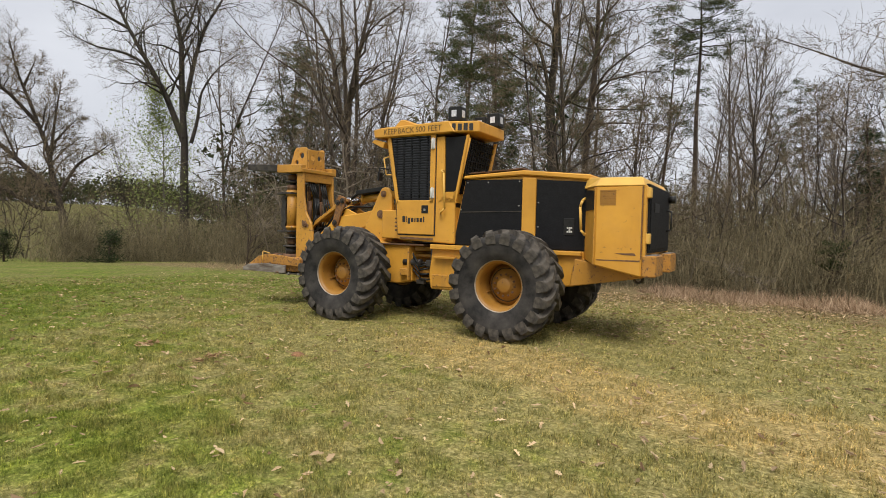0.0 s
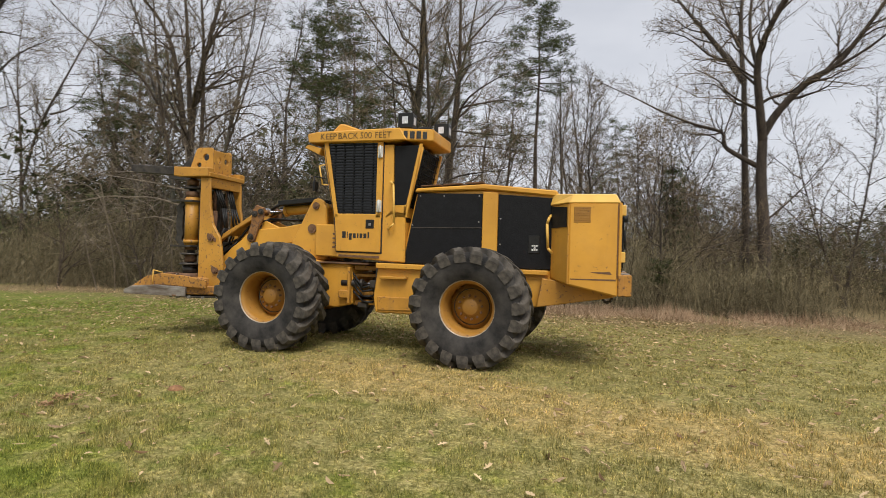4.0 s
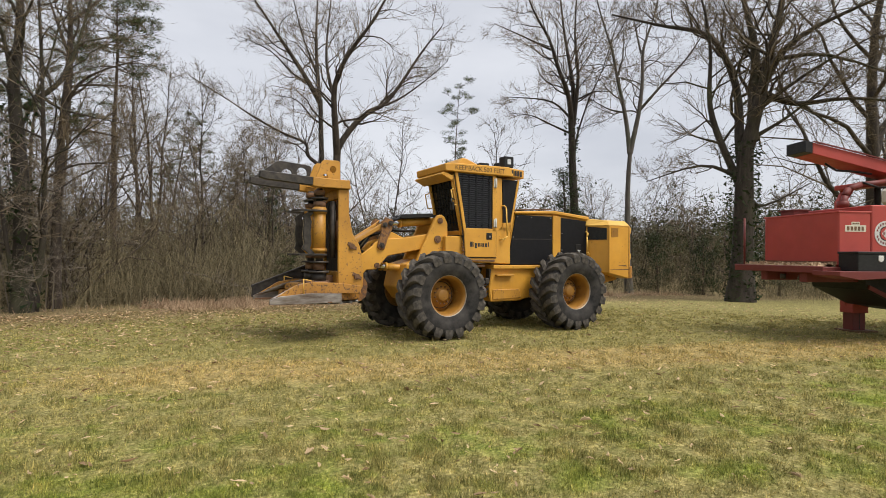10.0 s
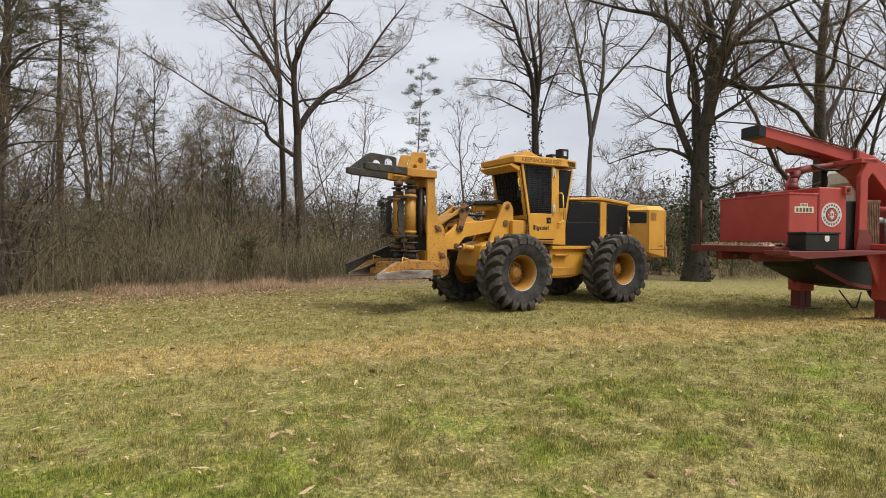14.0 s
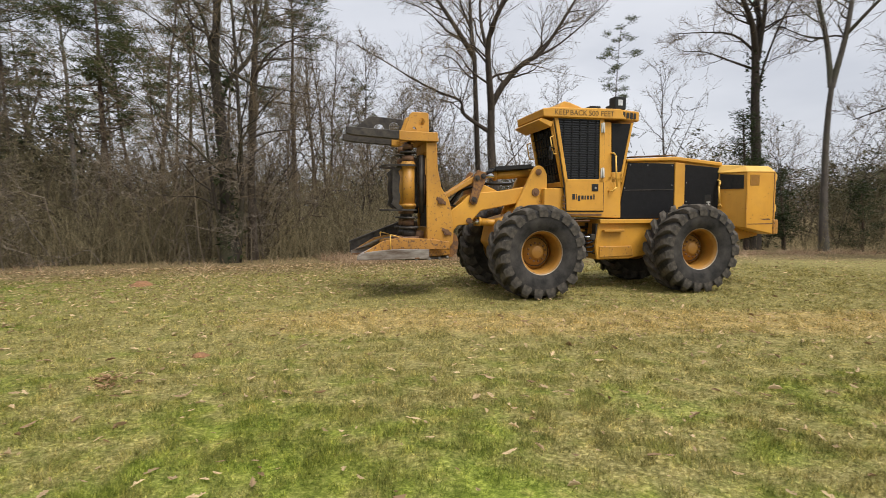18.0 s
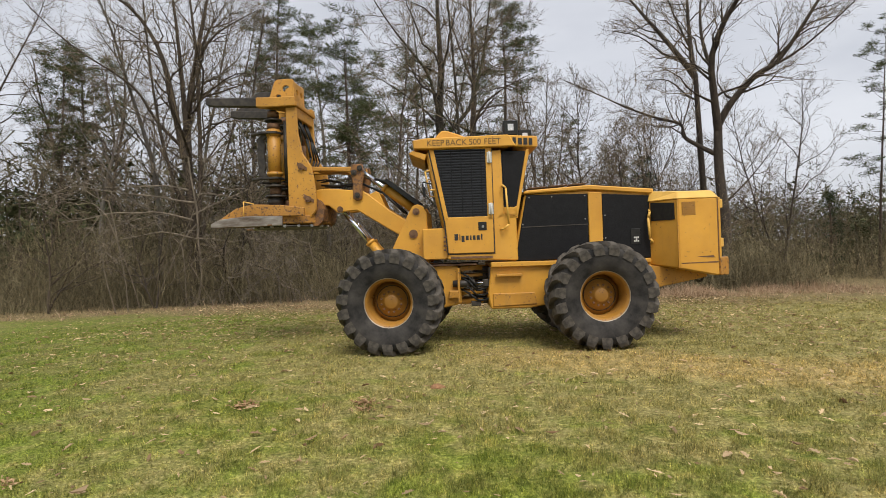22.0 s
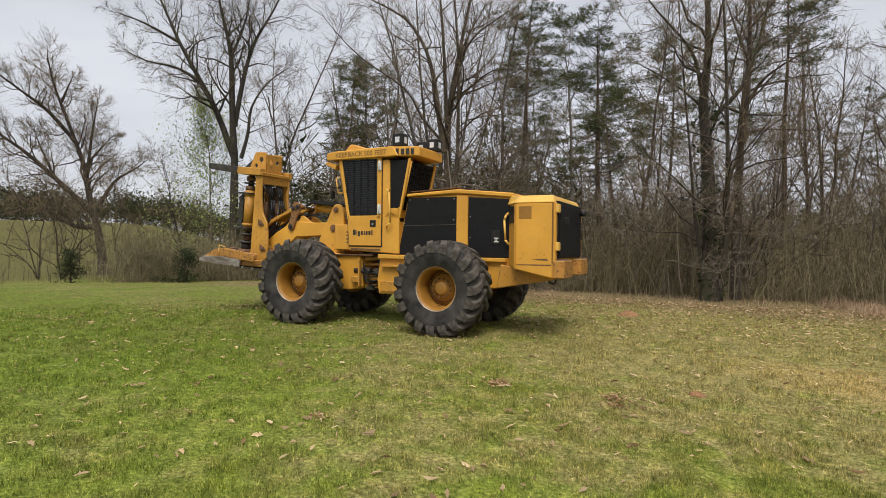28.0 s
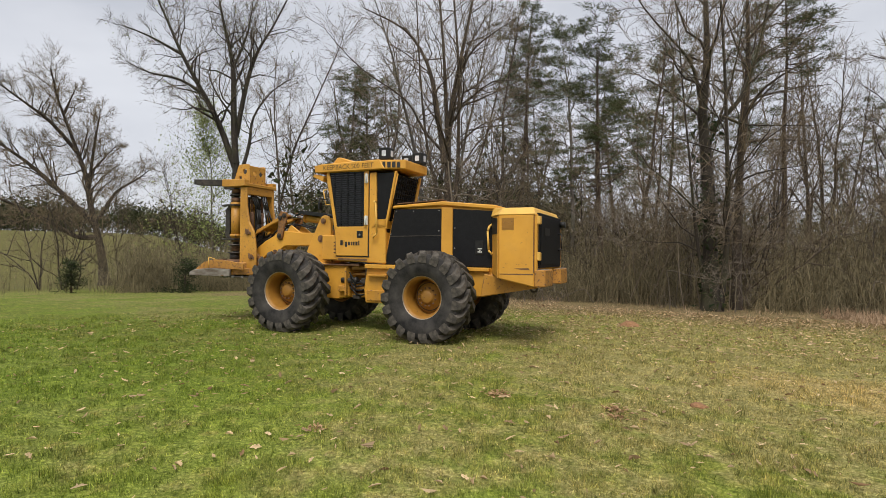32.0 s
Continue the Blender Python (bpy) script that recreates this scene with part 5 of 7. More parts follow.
# ---- ground ----
def ease(v, lo, hi):
    t = min(max((v - lo) / (hi - lo), 0.0), 1.0)
    return t * t * (3 - 2 * t)


def ground_z(x, y):
    """Level lawn; the land falls away behind its edge and the far meadow rises again."""
    r = math.hypot(x, y)
    b = math.degrees(math.atan2(-x, y)) if r > 0.01 else 0
    fall = -0.040 * max(0.0, min(r, 70) - 19) * ease(y + 0.3 * abs(x), 8, 18)
    hill = 8.8 * ease(r, 62, 190) * ease(b, 48, 62)
    return fall + hill + 0.012 * noise.noise((x * 0.7, y * 0.7, 0))


def build_ground():
    rad = [0.0] + [0.6 * 1.09 ** k for k in range(80)]
    rad = [r for r in rad if r < 500] + [900.0]
    n = 120
    vs = [(0, 0, 0)]
    for r in rad[1:]:
        for k in range(n):
            a = 2 * math.pi * k / n
            x, y = r * math.cos(a), r * math.sin(a)
            vs.append((x, y, ground_z(x, y)))
    fs = [(0, 1 + k, 1 + (k + 1) % n) for k in range(n)]
    for j in range(len(rad) - 2):
        o, p = 1 + j * n, 1 + (j + 1) * n
        for k in range(n):
            k2 = (k + 1) % n
            fs.append((o + k, p + k, p + k2, o + k2))
    me = bpy.data.meshes.new("ground")
    me.from_pydata(vs, [], fs)
    for p in me.polygons:
        p.use_smooth = True
    me.materials.append(GROUND)
    tagged(new("ground", me), "mown lawn of green and straw grass with a worn brown track", "lawn", kind="structure")


build_ground()


# ---- trees ----
class Shell:
    """Collects tubes and small faces into one mesh."""

    def __init__(self):
        self.v, self.f, self.n = [], [], 0

    def tube(self, pts, radii, sides):
        pts = np.asarray(pts, float)
        d = np.gradient(pts, axis=0)
        d /= np.linalg.norm(d, axis=1)[:, None] + 1e-9
        ref = np.array((0.0, 0.0, 1.0)) if abs(d[0][2]) < 0.8 else np.array((1.0, 0.0, 0.0))
        u = np.cross(d, ref)
        u /= np.linalg.norm(u, axis=1)[:, None] + 1e-9
        w = np.cross(d, u)
        a = np.arange(sides) * 2 * np.pi / sides
        ring = np.cos(a)[None, :, None] * u[:, None, :] + np.sin(a)[None, :, None] * w[:, None, :]
        self.v.append((pts[:, None, :] + ring * np.asarray(radii)[:, None, None]).reshape(-1, 3))
        m, b = len(pts), self.n
        for i in range(m - 1):
            for k in range(sides):
                k2 = (k + 1) % sides
                self.f.append((b + i * sides + k, b + i * sides + k2, b + (i + 1) * sides + k2, b + (i + 1) * sides + k))
        self.n += m * sides

    def ribbon(self, pts, w, rng):
        """A fine twig as narrow tapering blades, each turned its own way."""
        out = []
        for i in range(len(pts) - 1):
            d = pts[i + 1] - pts[i]
            sd = np.cross(d, rng.normal(0, 1, 3))
            sd *= w * (1 - 0.3 * i) / (math.sqrt(sd @ sd) + 1e-9)
            out.append((pts[i] - sd, pts[i] + sd, pts[i + 1] + d * 0.12))
        self.faces(out, None)

    def faces(self, v, f):
        """v: points (k, n, 3), each row one little face of n corners."""
        v = np.asarray(v, float)
        k, n, _ = v.shape
        self.v.append(v.reshape(-1, 3))
        b = self.n
        self.f.extend(tuple(b + i * n + j for j in range(n)) for i in range(k))
        self.n += k * n

    def mesh(self, name, mat, smooth=True):
        me = bpy.data.meshes.new(name)
        if self.v:
            me.from_pydata(np.concatenate(self.v).tolist(), [], self.f)
            if smooth:
                me.polygons.foreach_set("use_smooth", [True] * len(me.polygons))
        me.materials.append(mat)
        return me


def unit(v):
    return v / (np.linalg.norm(v) + 1e-9)


def bough(rng, start, way, length, r0, segs, wander=0.16, lift=0.10, r1=0.25):
    pts, rad = [np.array(start, float)], [r0]
    d = unit(np.array(way, float))
    for i in range(segs):
        d = unit(d + rng.normal(0, wander, 3) + np.array((0, 0, lift)))
        pts.append(pts[-1] + d * length / segs)
        rad.append(r0 * (1 - (1 - r1) * (i + 1) / segs))
    return np.array(pts), rad


def along(pts, t):
    i = min(int(t * (len(pts) - 1)), len(pts) - 2)
    s = t * (len(pts) - 1) - i
    return pts[i] * (1 - s) + pts[i + 1] * s, unit(pts[i + 1] - pts[i])


def side_way(rng, axis, angle):
    r = rng.normal(0, 1, 3)
    r = unit(r - axis * (r @ axis))
    return unit(axis * math.cos(angle) + r * math.sin(angle))


def clothe(rng, twigs, pts, length, r0, depth, many, spread, fine=0.006):
    """Side shoots of a bough, down to the fine twigs."""
    n = max(2, int(round(many * (2.1 if depth == 1 else 1.0))))
    for k in range(n):
        t = 0.22 + 0.78 * (k + rng.random()) / n
        p, ax = along(pts, min(t, 0.999))
        ln = length * (0.32 + 0.30 * rng.random()) * (1.15 - 0.55 * t)
        r = max(fine, r0 * 0.42 * (1.1 - 0.6 * t))
        w = side_way(rng, ax, radians(spread * (0.7 + 0.6 * rng.random())))
        if depth > 1:
            q, rad = bough(rng, p, w, ln, r, 2, 0.24, 0.10)
            twigs.tube(q, rad, 3)
            clothe(rng, twigs, q, ln, r, depth - 1, many * 0.75, spread, fine)
        else:
            q, rad = bough(rng, p, w, max(ln, 0.45), fine, 2, 0.22, 0.10, 0.4)
            twigs.ribbon(q, fine * 1.15, rng)


def bare_tree(seed, height, r0, limbs, first=0.3, spread=42, reach=0.42, depth=2, many=6, stems=(((0, 0), 0.0),), wander=0.05, fine=0.007, lean=(0, 0), buds=None, bark_mat=None, name="bare_tree", ivy=0.0):
    """A leafless tree: tapered trunk or trunks, limbs and twigs."""
    rng = np.random.default_rng(seed)
    trunk, twigs, leaf = Shell(), Shell(), Shell()
    for (az, tilt), back in stems:
        w0 = np.array((math.sin(radians(az)) * math.sin(radians(tilt)) + lean[0], math.cos(radians(az)) * math.sin(radians(tilt)) + lean[1], math.cos(radians(tilt))))
        h = height * (1 - 0.12 * rng.random()) - back
        pts, rad = bough(rng, (0, 0, back - (0.3 if back == 0 else 0)), w0, h, r0 * (1.0 if back == 0 else 0.72), 14, wander, 0.035, 0.12)
        if back == 0:
            rad[0] *= 1.45
            rad[1] *= 1.08
        trunk.tube(pts, rad, 9)
        for k in range(limbs):
            t = first + (0.985 - first) * ((k + 0.5 * rng.random()) / limbs) ** 0.85
            p, ax = along(pts, t)
            az2 = k * 2.4 + rng.random()
            sp = radians(spread * (1.15 - 0.45 * t) * (0.8 + 0.4 * rng.random()))
            side = unit(np.cross(ax, np.array((math.cos(az2), math.sin(az2), 0.05))))
            w = unit(ax * math.cos(sp) + side * math.sin(sp))
            ln = height * reach * (1.08 - 0.78 * (t - first) / (1 - first)) * (0.65 + 0.55 * rng.random())
            r = r0 * 0.36 * (1.12 - 0.9 * t) + 0.010
            q, qr = bough(rng, p, w, ln, r, 7, 0.19, 0.075, 0.18)
            trunk.tube(q, qr, 5)
            clothe(rng, twigs, q, ln, r, depth, many, 46, fine)
            if buds:
                n = int(buds)
                c = q[rng.integers(2, len(q), n)] + rng.normal(0, ln * 0.19, (n, 3))
                leaf.faces(c[:, None, :] + rng.normal(0, 0.055, (n, 3, 3)), None)
        clothe(rng, twigs, pts[8:], height * 0.3, r0 * 0.4, depth, many, 40, fine)
    if ivy:
        n = int(2200 * ivy)
        zz = rng.random(n) ** 1.3 * height * 0.55 * ivy
        a = rng.random(n) * 2 * math.pi
        base = np.array([along(pts, min(z / height, 0.99))[0] for z in zz])
        rr = r0 * (1.05 - 0.5 * zz / height) + np.abs(rng.normal(0, 0.10, n))
        c = base + np.stack([np.cos(a) * rr, np.sin(a) * rr, rng.normal(0, 0.05, n)], 1)
        leaf.faces(c[:, None, :] + rng.normal(0, 0.055, (n, 3, 3)), None)
    root = new(name)
    for nm, sh, mt in (("trunk", trunk, bark_mat or BARK), ("crown", twigs, TWIG)):
        o = new(nm, sh.mesh(nm, mt))
        o.parent = root
    if leaf.n:
        o = tagged(new("ivy" if ivy else "bud_haze", leaf.mesh("leaf", CEDAR if ivy else BUD, False)), kind="stuff")
        o.parent = root
    return root


def limb_tree(seed, limbs, depth=3, many=5, fine=0.010, bark_mat=None, buds=0, ivy=0, name="bare_tree", twig_mat=None, crook=0.012):
    """A leafless tree with limbs traced to fit the camera's view: (radius, [(across, up), ...]); x runs across that
    view.
    """
    rng = np.random.default_rng(seed)
    trunk, twigs, leaf = Shell(), Shell(), Shell()
    for i, (r, way) in enumerate(limbs):
        y = rng.normal(0, 0.3) if i else 0.0
        ctrl = [np.array((x, (0.0 if k == 0 else y * k), z)) for k, (x, z) in enumerate(way)]
        if i == 0:
            ctrl[0][2] -= 0.4
        pts = []
        for a, b in zip(ctrl, ctrl[1:]):
            for u in (0.0, 0.33, 0.67):
                pts.append(a + (b - a) * u + rng.normal(0, crook * np.linalg.norm(b - a), 3))
        pts.append(ctrl[-1])
        pts = np.array(pts)
        for _ in range(2):
            pts[1:-1] = 0.25 * pts[:-2] + 0.5 * pts[1:-1] + 0.25 * pts[2:]
        ln = float(np.linalg.norm(np.diff(pts, axis=0), axis=1).sum())
        rad = np.linspace(r, r * (0.62 if i == 0 else 0.16), len(pts))
        if i == 0:
            rad[0] *= 1.5
            rad[1] *= 1.15
        trunk.tube(pts, rad, 9 if r > 0.12 else 6)
        if i == 0:
            continue
        n = max(4, int(ln * 1.6))
        for k in range(n):
            t = 0.14 + 0.86 * (k + rng.random()) / n
            p, ax = along(pts, min(t, 0.995))
            l2 = (0.7 + 0.28 * ln * (1.1 - 0.78 * t)) * (0.55 + 0.6 * rng.random())
            r2 = max(fine * 1.6, r * 0.38 * (1.1 - 0.85 * t))
            q, qr = bough(rng, p, side_way(rng, ax, radians(34 + 34 * rng.random())), l2, r2, 6, 0.24, 0.05, 0.2)
            trunk.tube(q, qr, 4)
            clothe(rng, twigs, q, l2 * 1.7, r2, depth - 1, many * 1.25, 44, fine)
            if buds:
                c = q[rng.integers(1, len(q), buds)] + rng.normal(0, 0.45, (buds, 3))
                leaf.faces(c[:, None, :] + rng.normal(0, 0.045, (buds, 3, 3)), None)
        clothe(rng, twigs, pts[len(pts) // 2:], min(ln * 0.5, 4.6), r * 0.4, depth - 1, many * 1.2, 40, fine)
    if ivy:
        top = limbs[0][1][-1][1]
        zz = rng.random(ivy) ** 1.2 * top
        a = rng.random(ivy) * 6.283
        rr = limbs[0][0] * 1.05 + np.abs(rng.normal(0, 0.10, ivy))
        c = np.stack([np.interp(zz, [w[1] for w in limbs[0][1]], [w[0] for w in limbs[0][1]]) + np.cos(a) * rr, np.sin(a) * rr, zz], 1)
        leaf.faces(c[:, None, :] + rng.normal(0, 0.06, (ivy, 3, 3)), None)
    root = new(name)
    for nm, sh, mt in (("trunk", trunk, bark_mat or BARK), ("crown", twigs, twig_mat or TWIG)):
        o = new(nm, sh.mesh(nm, mt))
        o.parent = root
    if leaf.n:
        o = tagged(new("ivy" if ivy else "bud_haze", leaf.mesh("leaf", CEDAR if ivy else BUD, False)), kind="stuff")
        o.parent = root
    return root


def needle_puff(rng, sh, centre, size, n, droop=0.0, blade=0.16, wide=0.13, flat=0.7):
    d = rng.normal(0, 1, (n, 3))
    d /= np.linalg.norm(d, axis=1)[:, None]
    d[:, 2] = d[:, 2] * flat + 0.15 - droop
    c = centre + d * size * rng.random((n, 1)) ** 0.5
    side = np.cross(d, rng.normal(0, 1, (n, 3)))
    side /= np.linalg.norm(side, axis=1)[:, None] + 1e-9
    a = c - side * blade * wide
    b = c + side * blade * wide
    t = c + (d + rng.normal(0, 0.35, (n, 3))) * blade
    sh.faces(np.stack([a, b, t], 1), None)


def pine_tree(seed, height, r0, crown=0.45, reach=0.16, boughs=46, puff=46, name="pine_tree", sparse=1.0):
    """A pine: bare mast, level boughs, flat tufts of needles at the ends of their shoots."""
    rng = np.random.default_rng(seed)
    trunk, needles = Shell(), Shell()
    pts, rad = bough(rng, (0, 0, -0.3), (0.02, 0.02, 1), height, r0, 14, 0.022, 0.03, 0.12)
    rad[0] *= 1.25
    trunk.tube(pts, rad, 9)
    tuft = min(0.30, 0.12 + height * 0.013)
    for k in range(boughs):
        t = 1 - crown + crown * (k + rng.random()) / boughs * 0.985
        p, ax = along(pts, t)
        a = k * 2.4 + 1.6 * rng.random()
        u = (t - 1 + crown) / crown
        ln = height * reach * math.sqrt(1 - (1.25 * (u - 0.32)) ** 2) * (0.40 + 0.80 * rng.random())
        up = -0.02 + 0.75 * u * u + rng.normal(0, 0.16)
        q, qr = bough(rng, p, (math.cos(a), math.sin(a), up), ln, max(0.016, r0 * 0.2 * (1.1 - u)), 5, 0.17, 0.07, 0.3)
        trunk.tube(q, qr, 4)
        for j in range(max(3, int((2 + ln * 2.3) * sparse))):
            c, w = along(q, min(0.36 + 0.64 * rng.random() ** 0.7, 0.99))
            c2 = c + side_way(rng, w, radians(48)) * ln * (0.10 + 0.24 * rng.random()) + np.array((0, 0, 0.07))
            trunk.tube([c, c2], [0.011, 0.006], 3)
            needle_puff(rng, needles, c2, tuft, int(puff * 1.6), 0.0, tuft * 0.62, 0.085, 0.42)
    for j in range(10):
        z = height * ((1 - crown) * (0.45 + 0.6 * rng.random()))
        p, ax = along(pts, z / height)
        a = rng.random() * 6.28
        q, qr = bough(rng, p, (math.cos(a), math.sin(a), 0.1), height * (0.03 + 0.07 * rng.random()), 0.018, 4, 0.25, 0.0)
        trunk.tube(q, qr, 3)
        clothe(rng, trunk, q, height * 0.06, 0.012, 1, 3, 50, 0.006)
    root = new(name)
    for nm, sh, mt in (("trunk", trunk, BARK_PINE), ("crown", needles, NEEDLE)):
        o = new(nm, sh.mesh(nm, mt, nm == "trunk"))
        o.parent = root
    return root


def cedar_tree(seed, height, width, name="cedar_tree"):
    rng = np.random.default_rng(seed)
    trunk, needles = Shell(), Shell()
    pts, rad = bough(rng, (0, 0, -0.2), (0, 0, 1), height, 0.09 * height / 5 + 0.03, 8, 0.03, 0.03, 0.1)
    trunk.tube(pts, rad, 6)
    for k in range(int(20 * height ** 0.7)):
        t = 0.06 + 0.92 * rng.random()
        p, _ = along(pts, t)
        a = rng.random() * 6.28
        ln = width * (1 - t) ** 0.7 * (0.5 + 0.6 * rng.random()) + 0.15
        q, qr = bough(rng, p, (math.cos(a), math.sin(a), 0.25), ln, 0.02, 3, 0.15, 0.05, 0.3)
        trunk.tube(q, qr, 3)
        for j in range(max(2, int(ln * 5))):
            c, _ = along(q, 0.25 + 0.74 * rng.random())
            needle_puff(rng, needles, c + rng.normal(0, 0.1, 3), 0.26, 26, 0.1, 0.13)
    root = new(name)
    for nm, sh, mt in (("trunk", trunk, BARK_PINE), ("crown", needles, CEDAR)):
        o = new(nm, sh.mesh(nm, mt, nm == "trunk"))
        o.parent = root
    return root


def at_bearing(deg, r):
    return -r * math.sin(radians(deg)), r * math.cos(radians(deg))


def plant(tree, deg, r, turn=0, size=1.0, label="", category="tree", group=""):
    x, y = at_bearing(deg, r)
    m = pose(x, y, ground_z(x, y) - 0.02, 0, 0, turn) @ Matrix.Diagonal((size, size, size, 1))
    tree.matrix_basis = m
    return tagged(tree, label, category, group)


# the trees that can be told apart, by bearing and distance from the lawn
plant(limb_tree(11, [(0.46, [(0, 0), (-0.3, 2.7), (-0.7, 4.9)]), (0.30, [(-0.7, 4.8), (-1.3, 7.7), (-1.6, 10), (-2.5, 13), (-3.8, 16.5), (-4.4, 19.5)]), (0.26, [(-0.8, 4.5), (-2.3, 4.4), (-4.5, 6), (-7.8, 7.7), (-10.7, 8.5)]), (0.26, [(-1, 5.8), (-4, 9.1), (-6.1, 11.1), (-7.9, 12.4), (-10.5, 14.6)]), (0.2, [(-2.1, 12), (-4.3, 14.7), (-6.2, 15.9), (-9, 18)]),
                     (0.18, [(-0.6, 6.1), (0.6, 8.9), (2.3, 9.9), (3.4, 11)]), (0.16, [(-1.4, 9.2), (-1, 13.6), (-0.6, 16.4)]), (0.13, [(-3.4, 15.6), (-2.5, 18.2)]), (0.13, [(-1.6, 10), (0.7, 13.2)]), (0.12, [(-4, 9.1), (-5.5, 13.3)])], 3, 7.5, 0.012), 63.8, 60, 63.8, 1, "broad leafless tree with a low crown beyond the lawn")
plant(limb_tree(12, [(0.40, [(0, 0), (0, 4.6), (0, 9.5)]), (0.25, [(0, 8.8), (-1.2, 12.3), (-2.4, 14.4), (-3.8, 17), (-4.7, 19), (-6.4, 23)]), (0.25, [(0, 9.3), (-0.2, 15.2), (-0.4, 17.4), (-1, 19.6), (-1.8, 24)]), (0.20, [(0, 11.4), (0.7, 15.7), (1.4, 18), (2.6, 20.1), (4.8, 25)]), (0.15, [(0.5, 8.9), (1, 11), (1, 12.8), (2.4, 14.9), (4, 16.1)]),
                     (0.13, [(-2.1, 14), (-3.8, 15.3), (-6, 15.4), (-7.5, 16.2)]), (0.12, [(-3.8, 17), (-5.9, 18), (-7.8, 18.4)]), (0.12, [(-0.3, 16.5), (0.8, 19.2), (1.3, 24)]), (0.10, [(-1.2, 12.3), (-3, 13.2), (-4, 14)])], 3, 5, 0.011, BARK_MOSS, 6), 53.0, 44, 53.0, 1, "twin-stemmed tree with mossy bark and greenish buds")
plant(limb_tree(13, [(0.14, [(0, 0), (0, 3.5), (-0.1, 5.5)]), (0.10, [(-0.1, 5.3), (-0.4, 10.4), (-0.6, 13.3), (-0.4, 17)]), (0.10, [(-0.1, 5.8), (0.6, 9.3), (2, 12.4), (3.5, 15.9), (4, 17.5)]), (0.06, [(-0.4, 10.6), (-1.1, 12.6), (-1.7, 13.7)]), (0.06, [(1.2, 10.3), (2.4, 10.8), (3.3, 12.9)])], 3, 4, 0.010), 48.7, 40, 48.7, 1, "slender forked leafless tree beside the wood")
plant(pine_tree(14, 15.2, 0.20, 0.46, 0.19, 50, 44), 40.3, 40, 0, 1, "pine tree with a ragged dark crown")
plant(limb_tree(15, [(0.24, [(0, 0), (-0.1, 1.1), (-0.2, 3)]), (0.17, [(-0.1, 2.5), (-0.2, 6.9), (0, 8.3), (0.3, 10), (0.8, 12.5), (1.2, 16)]), (0.13, [(-0.3, 5.6), (-0.7, 8.4), (-1, 10), (-2, 11.5), (-3.9, 12.4)]), (0.11, [(-0.3, 6.8), (-0.4, 10.6), (-0.8, 15)]), (0.12, [(0, 1.8), (0.3, 5.3), (0.3, 8.3), (0, 12.5), (-0.2, 16)]), (0.07, [(0.3, 9.4), (0.8, 10.4), (2.5, 11.4)]),
                     (0.06, [(0, 7.9), (1, 8.2), (3, 9.1)]), (0.05, [(0.2, 6.3), (1.1, 7.3), (3, 7.7)]), (0.07, [(-0.3, 6), (-1.3, 7), (-1.8, 8.2), (-3.8, 9.3), (-5.3, 11)]), (0.09, [(-0.2, 3), (-0.9, 5.5), (-1.4, 9), (-1.6, 14)]), (0.07, [(0.2, 2.5), (1.1, 5.5), (2, 9), (2.6, 12)])], 3, 4.2, 0.0075, BARK), 31.3, 23, 31.3, 1, "many-stemmed grey leafless tree at the wood's edge")
plant(pine_tree(16, 21.6, 0.24, 0.37, 0.115, 50, 44), 24.5, 40, 0, 1, "tall slim pine with a narrow crown")
plant(pine_tree(17, 11.4, 0.17, 0.55, 0.235, 58, 44), 16.2, 25, 0, 1, "bushy pine with a dull green crown")
plant(limb_tree(18, [(0.225, [(0, 0), (-0.1, 2.9), (-0.2, 4.7), (-0.3, 6)]), (0.14, [(-0.3, 5.8), (-0.2, 7.6), (-0.2, 10), (-0.1, 14)]), (0.07, [(-0.3, 5.9), (-0.5, 7.3), (-0.9, 7.9), (-1.9, 9.1), (-2.8, 10.7)]), (0.05, [(-0.2, 5.7), (-1.1, 6.7), (-2.4, 7.6)]), (0.09, [(-0.1, 5.4), (0.7, 6.2), (1, 7), (1.3, 8.2), (1.7, 11)]), (0.10, [(0.2, 0), (0.4, 2), (0.4, 3.9), (0.3, 5.9), (0.1, 9), (0, 13)]),
                     (0.03, [(0, 2.8), (-0.3, 3.2), (-1.6, 2.9)]), (0.05, [(0.4, 3.6), (1, 4.1), (2.6, 4.3)]), (0.05, [(0.3, 5.8), (0.8, 5.5), (2.6, 5.4)]), (0.07, [(-0.1, 0), (-0.5, 2.5), (-0.7, 5.5), (-1, 9)]), (0.05, [(-0.2, 4.6), (0.5, 6.5), (0.9, 9.5)])], 3, 4.4, 0.0065, BARK_MOSS, 0, 420), 5.9, 18.2, 5.9, 1, "ivy-clad leafless tree with several stems at the wood's edge")
plant(limb_tree(19, [(0.15, [(0, 0), (0, 2.9), (0.1, 4.9)]), (0.125, [(0.1, 4.8), (0.3, 7.1), (0.3, 8.6), (0.1, 13)]), (0.06, [(0.2, 5.9), (0.6, 6.7), (2.1, 7.3)]), (0.06, [(0.3, 7.2), (-0.1, 8.3), (-0.6, 10.3)]), (0.05, [(0.1, 5.1), (0.7, 5.2), (2.3, 5)]), (0.05, [(0.3, 8.3), (0.9, 9), (1.8, 10)])], 3, 4.4, 0.0065, BARK), 3.9, 19.0, 3.9, 1, "grey-barked leafless tree beside an ivy-clad one")
plant(pine_tree(20, 16.8, 0.20, 0.27, 0.135, 34, 44), 0.3, 34, 0, 1, "pine tree with a high crown")
plant(bare_tree(21, 18, 0.15, 13, 0.30, 32, 0.30, 2, 6, fine=0.009), -0.8, 40, 80, 1, "thin leafless tree carrying a nest")
